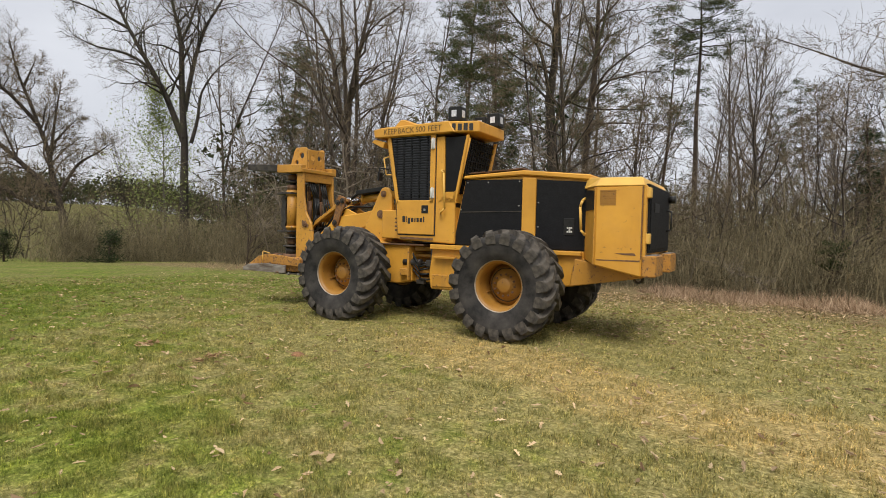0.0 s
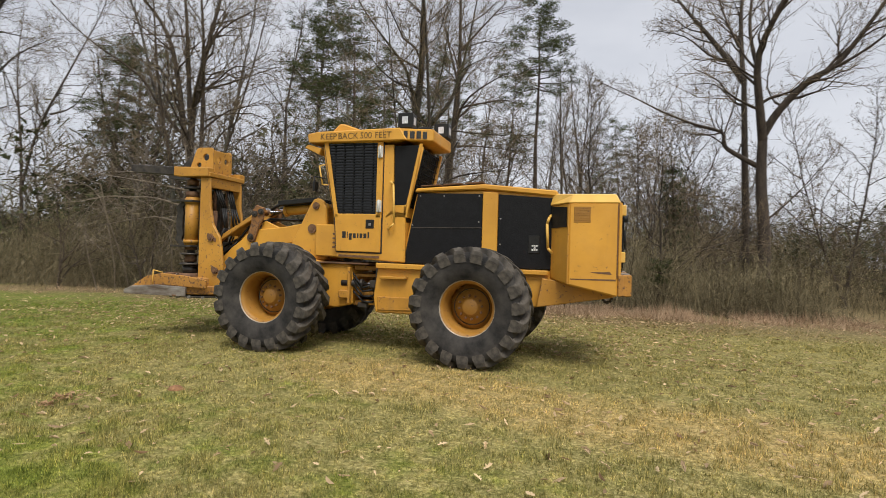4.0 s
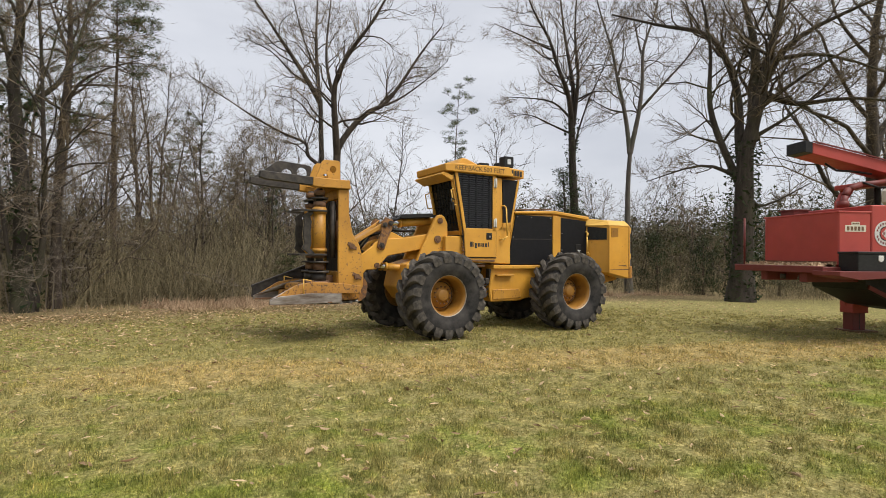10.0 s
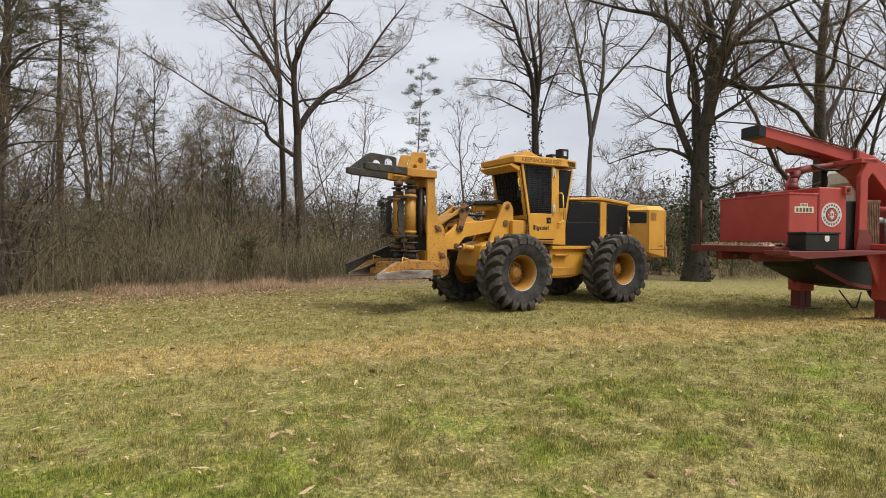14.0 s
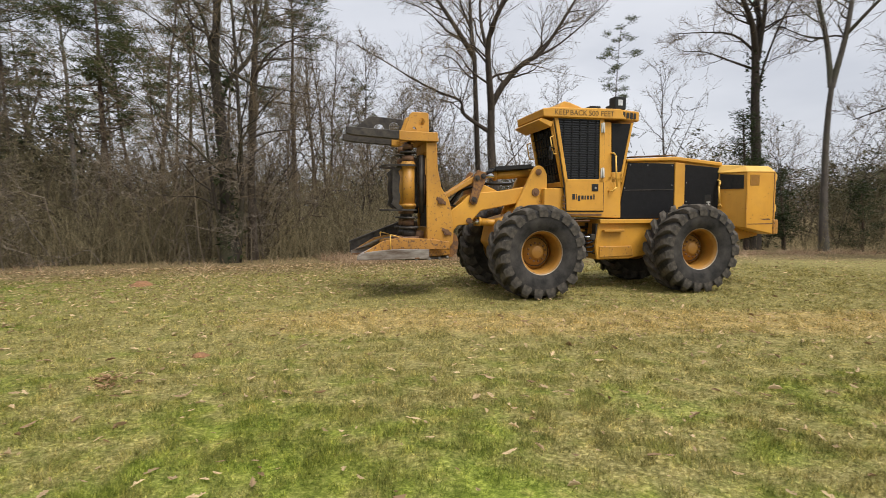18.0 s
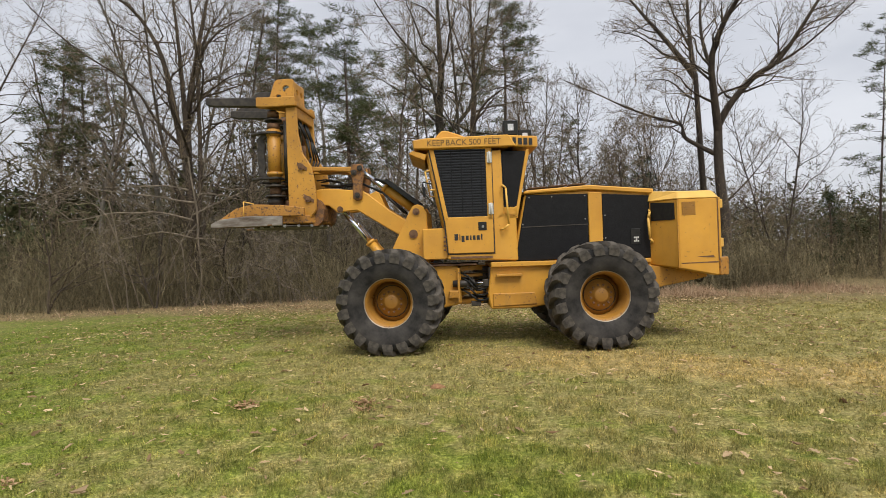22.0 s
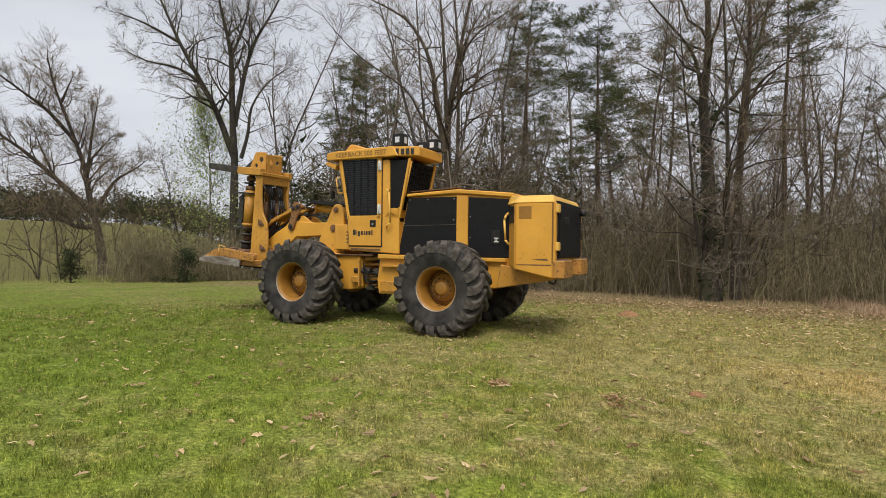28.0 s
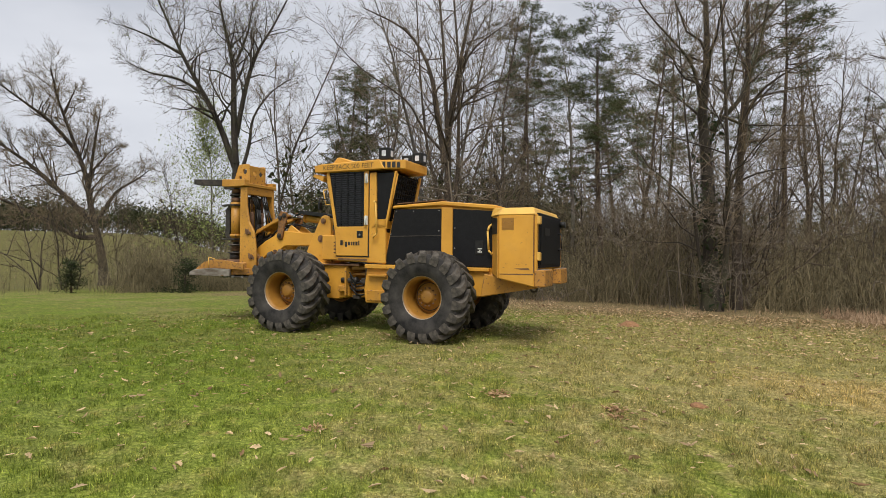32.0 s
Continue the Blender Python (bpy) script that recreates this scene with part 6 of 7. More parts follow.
plant(limb_tree(22, [(0.33, [(0, 0), (0.1, 2.8), (-0.1, 5.4), (-0.1, 8.1)]), (0.20, [(-0.1, 8), (0.5, 9.2), (1.7, 10.5), (2.6, 10.8), (3.8, 12.5), (4.9, 14.4), (6, 15.8)]), (0.22, [(-0.1, 7.9), (-0.2, 9.2), (-0.4, 11.5), (0.7, 13.5), (1.9, 14.8), (3.6, 18)]), (0.13, [(-0.1, 6.5), (-1.1, 7.2), (-1.9, 7.8), (-1.7, 8.5), (-3.1, 9), (-4.4, 9.7), (-5.8, 10.6), (-8.4, 12.2)]), (0.07, [(2.6, 10.8), (3.7, 11.3), (5.5, 12.8), (6.3, 13.6)]), (0.12, [(-0.4, 11.3), (-0.8, 13.1), (-0.7, 15), (-0.4, 18)]), (0.06, [(0.1, 4), (1.3, 5.2), (2.6, 7)])], 3, 4.4, 0.009, BARK), -20.0, 32, -20.0, 1, "forked dark leafless tree standing clear of the wood")
plant(limb_tree(23, [(0.2, [(0, 0), (-0.1, 3.9), (-0.2, 8.5), (-0.3, 11.4)]), (0.17, [(-0.3, 11.2), (-1.3, 12.8), (-2.4, 14.4), (-3.3, 15.7), (-5, 18)]), (0.14, [(-0.3, 11.2), (-0.6, 14.6), (-0.6, 16.6), (-0.5, 20)]), (0.08, [(-0.8, 12.3), (-2, 12.8), (-3.1, 14.3), (-5, 15)]), (0.08, [(-0.5, 13), (-1.4, 14.8), (-2.2, 18.3)]), (0.07, [(-0.3, 10), (-0.8, 10.3), (-1.7, 11.6), (-2.9, 11.8)])], 3, 4.4, 0.009, BARK), -18.6, 33.5, -18.6, 1, "slim leafless tree beside a forked one")
plant(pine_tree(24, 17, 0.10, 0.62, 0.10, 40, 36, sparse=0.8), -31.2, 45, 0, 1, "young pine with thin airy boughs")
plant(bare_tree(25, 11, 0.10, 9, 0.3, 40, 0.36, 2, 6, fine=0.009, wander=0.10), -37.2, 34, 0, 1, "crooked thin leafless tree before the sky")
plant(limb_tree(26, [(0.30, [(0, 0), (-0.1, 4.3), (-0.2, 7.6), (-0.3, 10.5)]), (0.17, [(-0.3, 10.2), (-0.4, 11.7), (-1, 13), (-1.5, 14.7), (-2.3, 15.9), (-3.6, 19.4)]), (0.18, [(-0.3, 10.5), (-0.1, 12), (-0.5, 14.5), (-0.8, 16.4), (-1.3, 20.6)]), (0.14, [(-0.2, 10), (0.2, 13.1), (-0.2, 15.3), (0.2, 20.5)]), (0.08, [(-0.1, 8.1), (0, 9.5), (0.8, 11.8), (1.5, 13.1), (2.6, 16.9)]), (0.08, [(-0.3, 10.4), (-1.3, 11.6), (-2.9, 11.8), (-4.2, 11.9)]), (0.07, [(-0.3, 9.5), (-1.6, 10.1), (-2.6, 10.6), (-3.8, 10.6)]), (0.08, [(-1.5, 14.7), (-2.9, 15.5), (-5, 16.6)])], 3, 4.4, 0.009, BARK, 0, 900), -44.3, 34, -44.3, 1, "tall leafless tree with dark forking stems and ivy")
plant(limb_tree(27, [(0.19, [(0, 0), (0, 4.8), (0.1, 8.3)]), (0.14, [(0.1, 8.2), (-0.2, 10.7), (-0.6, 12.5), (-0.9, 14.3), (-1.5, 16.3), (-2.4, 20)]), (0.15, [(0.1, 8.2), (0.6, 10.4), (0.8, 12.6), (0.7, 14.2), (1.6, 16.5), (2, 19.2)]), (0.07, [(-0.2, 10.6), (-1.2, 10.9), (-2.8, 12.2)]), (0.09, [(0.6, 10.7), (1.9, 12), (3.2, 13.2), (4.1, 14.7)]), (0.07, [(0.7, 14), (0.3, 15.8), (0.2, 18.1)]), (0.06, [(-0.6, 12.8), (-0.2, 14.4), (-0.4, 16.8)])], 3, 4.0, 0.009, BARK_PALE), -49.3, 34, -49.3, 1, "pale slender leafless twin-stemmed tree")
plant(limb_tree(28, [(0.46, [(0, 0), (0.1, 3.5), (0.1, 5.5), (0.2, 6.7)]), (0.29, [(0.2, 6.5), (0.7, 8.6), (1, 10.1), (1.5, 12.5), (1.8, 16)]), (0.24, [(0.1, 5.4), (-0.1, 7), (-0.1, 9.3), (-1.1, 12.1), (-3, 12.8), (-5.8, 14.2)]), (0.25, [(0.3, 6.7), (0.6, 10.4), (0.3, 11.8), (-0.5, 16)]), (0.17, [(0, 4.7), (-1, 7.4), (-1.3, 8.9), (-1.1, 11.1), (-2, 15.2)]), (0.16, [(0.8, 9), (1.5, 10.6), (3.3, 11.5), (6.6, 12.5)]),
                     (0.14, [(0.8, 8.7), (1.9, 8), (3.8, 8.3), (7, 7.3)]), (0.11, [(1, 10), (2.9, 10.1), (5.9, 8.2)]), (0.10, [(0.5, 6.9), (1.7, 7.6), (3.7, 9.4)]), (0.10, [(0.3, 4.4), (0.7, 3.9), (2.5, 5)]), (0.10, [(-0.2, 5.3), (-1.4, 6), (-3.7, 5.2)]), (0.10, [(0.6, 8), (2.2, 9.2), (5, 10.6)])], 3, 5.4, 0.009, BARK_MOSS, 0, 1500), -59.2, 26.5, -59.2, 1, "massive spreading leafless tree with dark bark")
plant(bare_tree(29, 19, 0.40, 17, 0.18, 56, 0.50, 3, 5, fine=0.012), -68.5, 33, 0, 1, "spreading leafless tree behind the red machine")
plant(bare_tree(30, 18, 0.34, 16, 0.18, 56, 0.50, 2, 7, fine=0.012), -77, 30, 0, 1, "spreading leafless tree past the red machine")
plant(bare_tree(43, 15.0, 0.10, 20, 0.10, 54, 0.42, 2, 7, fine=0.008, buds=620, bark_mat=BARK_PALE), 54.9, 47, 0, 1, "slender tree hazed with pale green buds")
plant(bare_tree(44, 12.5, 0.10, 13, 0.15, 40, 0.40, 2, 6, fine=0.010, stems=(((80, 14), 0.0), ((260, 18), 0.4))), 46.2, 38, 0, 1, "grey leafless tree with leaning stems")
plant(bare_tree(45, 13, 0.10, 15, 0.12, 46, 0.42, 2, 6, fine=0.010, stems=(((80, 10), 0.0), ((260, 14), 0.4))), -24.5, 40, 0, 1, "low leafless tree with many fine twigs")
for sd, deg, r, h, w in ((31, -43.6, 32.6, 7.4, 2.3), (32, -46.5, 35, 4.6, 1.3), (33, -52, 37, 3.9, 1.5), (34, -56, 36, 3.6, 1.4), (35, -62, 40, 4.2, 1.6), (36, -28.0, 46, 6.0, 1.7), (37, -13.4, 31, 7.5, 1.2), (38, 57.4, 30, 1.9, 1.1), (39, 66.3, 34, 1.9, 0.9)):
    plant(cedar_tree(sd, h, w), deg, r, sd * 37, 1, "dark green evergreen shrub" if h < 2.5 else "dense dark green cedar tree", "shrub" if h < 2.5 else "tree")

for sd, deg, r, h in ((41, -15.3, 20.5, 1.75), (42, -22.5, 24.0, 1.3)):
    plant(pine_tree(sd, h, 0.022, 0.42, 0.24, 16, 40), deg, r, 0, 1, "young pine, one green tuft on a thin stem")

plant(limb_tree(48, [(0.05, [(0, 0), (0.2, 1.9), (0.1, 3.7), (0, 5.5)]), (0.05, [(0.1, 3.2), (-0.9, 3.3), (-1.9, 3.4), (-2.9, 3.4), (-3.9, 3.1)]), (0.045, [(0.1, 3.9), (-0.7, 4.0), (-1.7, 4.1), (-2.7, 4.3), (-3.8, 4.4)]), (0.04, [(0.1, 4.3), (-0.8, 4.5), (-1.9, 4.4), (-2.7, 4.5), (-3.7, 4.8)]), (0.04, [(0.1, 2.5), (-0.7, 2.7), (-1.6, 2.8), (-2.5, 2.5), (-3.3, 2.0)]),
                     (0.035, [(0.1, 2.9), (-0.6, 2.1), (-1.0, 1.3)]), (0.04, [(0.1, 3.3), (1.2, 3.9), (2.2, 4.6), (3.0, 5.0)]), (0.035, [(0.1, 2.5), (1.1, 2.4), (2.1, 2.5), (3.1, 2.2)]), (0.035, [(0.1, 4.1), (1.0, 4.3), (1.8, 4.0), (2.6, 3.9)])], 2, 4.6, 0.009, DEAD_WOOD, twig_mat=DEAD_WOOD, crook=0.10), 31.7, 22.0, 31.7, 1.0, "small dead tree with pale level boughs at the wood's edge")
plant(bare_tree(46, 10.2, 0.08, 17, 0.18, 42, 0.34, 2, 7, fine=0.008, wander=0.07), -7.3, 26, 0, 1, "small leafless tree with a fine twiggy crown")
plant(bare_tree(47, 8.6, 0.06, 14, 0.18, 42, 0.34, 2, 7, fine=0.008, wander=0.07), -10.2, 27, 60, 1, "small leafless tree with a fine twiggy crown")

# fill of the wood: a few built once, then copied
rng0 = np.random.default_rng(5)
KINDS = [plant(bare_tree(51 + i, 16 + i % 3, 0.12 + 0.025 * (i % 4), 14, 0.24, 46, 0.32, 2, 5.8, fine=0.0066, bark_mat=(BARK, BARK_PALE, BARK)[i % 3]), 12 + 7 * i, 28 + 3 * i, 0, 1, "slender leafless tree standing in the wood", "tree", "trees of the wood") for i in range(5)]
PINES = [plant(pine_tree(61 + i, 15 + 2 * i, 0.15, 0.42, 0.14, 34, 36), 10 + 13 * i, 36 + 4 * i, 0, 1, "dark pine among bare trees", "tree", "pines of the wood") for i in range(2)]
SMALL = [plant(bare_tree(71 + i, 6.5 + i, 0.05, 10, 0.10, 52, 0.42, 2, 5.0, fine=0.007, wander=0.12, name="sapling", stems=(((0, 10), 0.0), ((150, 22), 0.1), ((250, 34), 0.1))), 8 + 9 * i, 22 + i, 0, 1, "leafless sapling with many grey stems", "tree", "saplings of the wood") for i in range(3)]


def scatter(kinds, count, deg_lo, deg_hi, r_lo, r_hi, s_lo, s_hi, y_min=19.0):
    k = 0
    tries = 0
    while k < count and tries < 4000:
        tries += 1
        deg = deg_lo + (deg_hi - deg_lo) * rng0.random()
        r = math.sqrt(r_lo ** 2 + (r_hi ** 2 - r_lo ** 2) * rng0.random())
        x, y = at_bearing(deg, r)
        if y < y_min:
            continue
        s = s_lo + (s_hi - s_lo) * rng0.random()
        m = pose(x, y, ground_z(x, y) - 0.03, 0, 0, 360 * rng0.random()) @ Matrix.Diagonal((s, s, s, 1))
        copy_thing(kinds[rng0.integers(len(kinds))], m)
        k += 1


scatter(KINDS, 22, 8, 47, 23, 58, 0.75, 1.15)
scatter(KINDS, 9, -6, 8, 26, 58, 0.75, 1.05)
scatter(PINES, 8, -18, -2, 40, 60, 0.5, 0.75)
scatter(PINES, 8, 4, 46, 30, 62, 0.7, 1.1)
scatter(PINES, 3, -34, -20, 58, 72, 0.5, 0.65)
scatter(SMALL, 28, -10, 46, 19, 30, 0.6, 1.05, 18.0)
scatter(SMALL, 10, -19, -6, 23, 44, 0.9, 1.4)
scatter(SMALL, 13, -66, -20, 34, 62, 0.8, 1.3, 12)
scatter(SMALL, 12, 46, 70, 34, 58, 0.8, 1.3, 10)
scatter(KINDS, 10, -80, -60, 36, 60, 0.8, 1.1, 6)


def far_woods():
    """Distant woods all round, behind everything."""
    rng = np.random.default_rng(8)
    bare, dark, stems = Shell(), Shell(), Shell()
    for k in range(768):
        deg = -100 + 147 * rng.random() if k < 470 else 47 + 45 * rng.random()
        r = 66 + 60 * rng.random()
        if k >= 700:
            # low growth inside the wood, behind its edge
            deg, r = 19 + 27 * rng.random(), 35 + 22 * rng.random()
        if deg > 47:
            r = 195 + 60 * rng.random()
        x, y = at_bearing(deg, r)
        z = ground_z(x, y)
        h = (6 + 7 * rng.random()) * (0.95 if -12 < deg < 47 else 0.92) if deg < 47 else 7.5 + 4 * rng.random()
        h = h * 0.82 if k >= 700 else h
        sh = dark if rng.random() < (0.85 if deg > 47 else 0.5) else bare
        stems.tube([(x, y, z - 0.5), (x, y, z + h * 0.8)], [0.12, 0.05], 4)
        n = 480 if deg < 47 else 330
        d = rng.normal(0, 1, (n, 3)) * np.array((0.22, 0.22, 0.24)) * h
        c = np.array((x, y, z + h * 0.58)) + d
        c[:, 2] = z + np.abs(c[:, 2] - z)
        if sh is bare and deg < 47:
            dr = rng.normal(0, 0.5, (n, 3))
            sd = np.cross(dr, rng.normal(0, 1, (n, 3)))
            sd *= 0.045 / (np.linalg.norm(sd, axis=1)[:, None] + 1e-9)
            sh.faces(np.stack([c - dr - sd, c - dr + sd, c + dr], 1), None)
        else:
            if deg < 47:
                hub = c[rng.integers(0, n, 26)]
                c = hub[rng.integers(0, 26, n)] + rng.normal(0, 0.36, (n, 3))
            sh.faces(c[:, None, :] + rng.normal(0, 0.15 if deg < 47 else 0.34, (n, 3, 3)), None)
    for nm, sh, mt, lb in (("far_bare_woods", bare, FAR_CROWN, "distant brown leafless woods"), ("far_pine_woods", dark, FAR_PINE, "distant dull green pine woods"), ("far_stems", stems, BARK, "distant thin tree stems")):
        tagged(new(nm, sh.mesh(nm, mt, False)), lb, "woods", kind="stuff")


far_woods()


def thicket():
    """Brush along the wood's edge and in the hedge by the meadow."""
    rng = np.random.default_rng(9)
    sh, leafy = Shell(), Shell()

    def stem(x, y, h):
        z = ground_z(x, y)
        p, rad = bough(rng, (x, y, z - 0.05), (rng.normal(0, 0.17), rng.normal(0, 0.17), 1), h, 0.004 + 0.0022 * h, 4, 0.13, 0.06, 0.25)
        sh.tube(p, rad, 3)
        for j in range(int(6 + 3.2 * h)):
            c, ax = along(p, 0.15 + 0.84 * rng.random())
            q, qr = bough(rng, c, side_way(rng, ax, radians(38)), h * (0.14 + 0.26 * rng.random()), 0.006, 3, 0.30, 0.0, 0.4)
            sh.ribbon(q, 0.0065, rng)
    for k in range(1700):
        x = -23 + 33 * rng.random()
        y = 17.6 + 0.02 * x * x * 0.3 + abs(rng.normal(0, 3.4))
        stem(x, y, (0.6 + 2.3 * rng.random() ** 1.6) * (1.0 if x > -9 else 1.2))
    for k in range(330):
        deg = 44 + 30 * rng.random()
        r = 27 + 10 * rng.random() + abs(deg - 44) * 0.3
        x, y = at_bearing(deg, r)
        stem(x, y, 0.8 + 2.6 * rng.random())
    for k in range(260):
        x, y = at_bearing(-20 - 55 * rng.random(), 28 + 14 * rng.random())
        stem(x, y, 0.5 + 2.0 * rng.random())
    tagged(new("thicket", sh.mesh("thicket", DRY_STEM, False)), "tangled leafless brush along the edge of the wood", "brush", kind="stuff")
    # deeper in the wood and in the hedge: a haze of crossing twigs
    haze = Shell()

    def tangle(x, y, top, size, n):
        c = np.stack([x + rng.normal(0, size, n), y + rng.normal(0, size, n), ground_z(x, y) + top * rng.random(n) ** 1.5], 1)
        d = rng.normal(0, 1, (n, 3)) * np.array((0.34, 0.34, 1.3))
        d *= (0.18 + 0.32 * rng.random((n, 1))) / np.linalg.norm(d, axis=1)[:, None]
        sd = np.cross(d, rng.normal(0, 1, (n, 3)))
        sd *= 0.008 / (np.linalg.norm(sd, axis=1)[:, None] + 1e-9)
        haze.faces(np.stack([c - d - sd, c - d + sd, c + d], 1), None)
    for k in range(900):
        deg = -16 + 62 * rng.random()
        r = 21 + 32 * rng.random()
        x, y = at_bearing(deg, r)
        if y > 18.5:
            tangle(x, y, 1.6 + 2.6 * rng.random(), 0.9, 150)
    for k in range(200):
        x = -22 + 32 * rng.random()
        if abs(x + 2.0) < 1.3:
            continue
        tangle(x, 19.3 + abs(rng.normal(0, 1.6)) + max(0.0, -12 - x) * 0.3, 0.5 + 1.2 * rng.random(), 0.55, 170)
    for k in range(150):
        x, y = at_bearing(47 + 16 * rng.random() ** 1.4, 31 + 8 * rng.random())
        tangle(x, y, 1.2 + 1.8 * rng.random(), 0.6, 170)
    for k in range(170):
        x, y = at_bearing(-18 - 58 * rng.random(), 33 + 18 * rng.random())
        tangle(x, y, 1.2 + 2.2 * rng.random(), 0.8, 170)
    tagged(new("twig_haze", haze.mesh("twig_haze", DRY_STEM, False)), "brownish tangle of fine twigs inside the wood", "brush", kind="stuff")
    # arching pale dead boughs that hang out of the brush
    spots = [(3 + 7 * rng.random(), 17.6 + 1.2 * rng.random(), 1.0 + 3.0 * rng.random()) for _ in range(11)]
    spots += [(25 + 14 * rng.random(), 20.2 + 1.6 * rng.random(), 0.8 + 3.4 * rng.random()) for _ in range(12)]
    spots += [(-16 + 58 * rng.random(), 18.6 + 1.6 * rng.random(), 0.3 + 1.8 * rng.random()) for _ in range(16)]
    for deg, r, up in spots:
        x, y = at_bearing(deg, r)
        z = ground_z(x, y)
        one = Shell()
        p, rad = bough(rng, (0, 0, 0), (rng.choice((-1.0, 1.0)) * (0.5 + 0.6 * rng.random()), -0.35, 0.25), 1.3 + 1.6 * rng.random(), 0.017, 8, 0.30, -0.04, 0.25)
        p = p + np.array((x, y, z + up))
        if p[:, 2].min() < z + 0.05:
            p[:, 2] = np.maximum(p[:, 2], z + 0.05)
        one.tube(p, rad, 5)
        # its foot rests in the brush
        foot, fr = bough(rng, p[0], (rng.normal(0, 0.2), 0.3, -1.0), up + 0.15, 0.018, 4, 0.08, 0.0, 0.9)
        one.tube(foot, fr, 5)
        clothe(rng, one, p, 2.4, 0.020, 2, 9, 58, 0.006)
        o = new("fallen_bough", one.mesh("fallen_bough", DEAD_WOOD))
        tagged(o, "pale dead bough hanging out of the brush", "bough", "dead boughs")


thicket()


def lawn_stuff():
    rng = np.random.default_rng(10)

    def blades(name, xy, h, w, lean, mat, label, category):
        n = len(xy)
        a = rng.random(n) * 6.283
        z = np.array([ground_z(x, y) for x, y in xy])
        c, s = np.cos(a), np.sin(a)
        base = np.stack([xy[:, 0], xy[:, 1], z - 0.004], 1)
        sd = np.stack([c, s, 0 * c], 1) * w[:, None]
        ld = rng.normal(0, 1, (n, 2)) * lean[:, None]
        tip = base + np.stack([ld[:, 0], ld[:, 1], h], 1)
        v = np.stack([base - sd, base + sd, tip], 1).reshape(-1, 3)
        me = bpy.data.meshes.new(name)
        me.vertices.add(3 * n)
        me.vertices.foreach_set("co", v.ravel())
        me.loops.add(3 * n)
        me.loops.foreach_set("vertex_index", np.arange(3 * n))
        me.polygons.add(n)
        me.polygons.foreach_set("loop_start", np.arange(0, 3 * n, 3))
        me.polygons.foreach_set("loop_total", np.full(n, 3))
        me.update()
        me.validate()
        me.materials.append(mat)
        return tagged(new(name, me), label, category, kind="stuff")
    # lawn blades in tufts, thicker near the camera
    n = 760000
    deg = -80 + 160 * rng.random(n)
    r = 2.9 + 13.6 * rng.random(n) ** 1.35
    xy = np.stack([-r * np.sin(np.radians(deg)) + 2.4 * rng.random(n), r * np.cos(np.radians(deg)) + 0.9 * rng.random(n)], 1)
    tuft = np.array([noise.noise((a * 3.6, b * 3.6, 1.7)) + 0.8 * noise.noise((a * 9, b * 9, 4.1)) for a, b in xy])
    keep = tuft + 0.8 * rng.random(n) > 0.14
    xy, r, tuft = xy[keep], r[keep], np.clip(tuft[keep], 0, 1)
    n = len(r)
    far = np.clip((r - 2) / 12, 0, 1)
    h = (0.018 + 0.034 * rng.random(n)) * (0.70 + 1.25 * tuft) * (1 + 0.9 * (rng.random(n) < 0.06))
    blades("lawn_grass", xy, h, 0.0017 + 0.0038 * far + 0.001 * rng.random(n), 0.016 + 0 * h, BLADE, "short mown grass, green and straw", "grass")
    # taller dry grass at the wood's edge
    n = 34000
    x = np.concatenate([-16 + 34 * rng.random(n - 30500), 0.8 + 10 * rng.random(22500), 8 + 20 * rng.random(8000)])
    y = 17.0 + 0.9 * ((x > 0.5) & (x < 13)) + rng.normal(0, 1.05, n) + 0.4 * np.sin(x * 0.9) + np.where(x > 3, (x - 3) * 0.14, 0) + np.where(x < -8, (x + 8) * 0.12, 0)
    tuft = np.array([0.5 + 0.9 * noise.noise((a * 0.8, b * 0.8, 3.0)) for a, b in zip(x, y)])
    keep = tuft > 0.42
    x, y, tuft = x[keep], y[keep], tuft[keep]
    n = len(x)
    blades("dry_grass", np.stack([x, y], 1), 0.05 + 0.42 * rng.random(n) ** 2 * np.clip(tuft, 0, 1.2), 0.008 + 0 * x, 0.13 + 0 * x, DRY_GRASS, "pinkish brown dry grass along the brush", "grass")
    # dead leaves, thickest towards the wood
    n = 12000
    lx = np.concatenate([-13 + 32 * rng.random(5500), -8 + 15 * rng.random(500), -9 + 15 * rng.random(n - 6000)])
    ly = np.concatenate([1.8 + 15 * rng.random(5500) ** 0.9, 2.8 + 6.5 * rng.random(500), 16.6 - 6.5 * rng.random(n - 6000) ** 1.5])
    lx[:14] = (1.44, 1.09, 3.57, -2.66, -4.44, 0.17, -3.6, -2.9, -5.9, -0.7, 3.26, 3.26, 2.43, 3.22)
    ly[:14] = (6.75, 3.98, 2.30, 5.71, 5.92, 4.89, 3.5, 3.5, 3.3, 5.0, 5.79, 7.06, 5.75, 5.03)
    vs, fs = [], []
    for k in range(n):
        s = 0.012 + 0.028 * rng.random() ** 1.7 if k >= 14 else 0.042
        s = 0.032 + 0.016 * rng.random() if k % 90 == 0 else s
        m = pose(lx[k], ly[k], ground_z(lx[k], ly[k]) + 0.026 + 0.014 * rng.random(), rng.normal(0, 13), rng.normal(0, 13), 360 * rng.random())
        fold, curl, wd = rng.normal(0.30, 0.32), rng.normal(0, 0.30), 0.40 + 0.40 * rng.random()
        b = len(vs)
        edge = ((-1.5, 0.02), (-0.9, 0.55), (-0.55, 0.35), (-0.1, 1.0), (0.25, 0.5), (0.7, 0.75), (1.5, 0.0), (0.75, -0.7), (0.2, -0.45), (-0.15, -1.0), (-0.6, -0.35), (-0.95, -0.5))
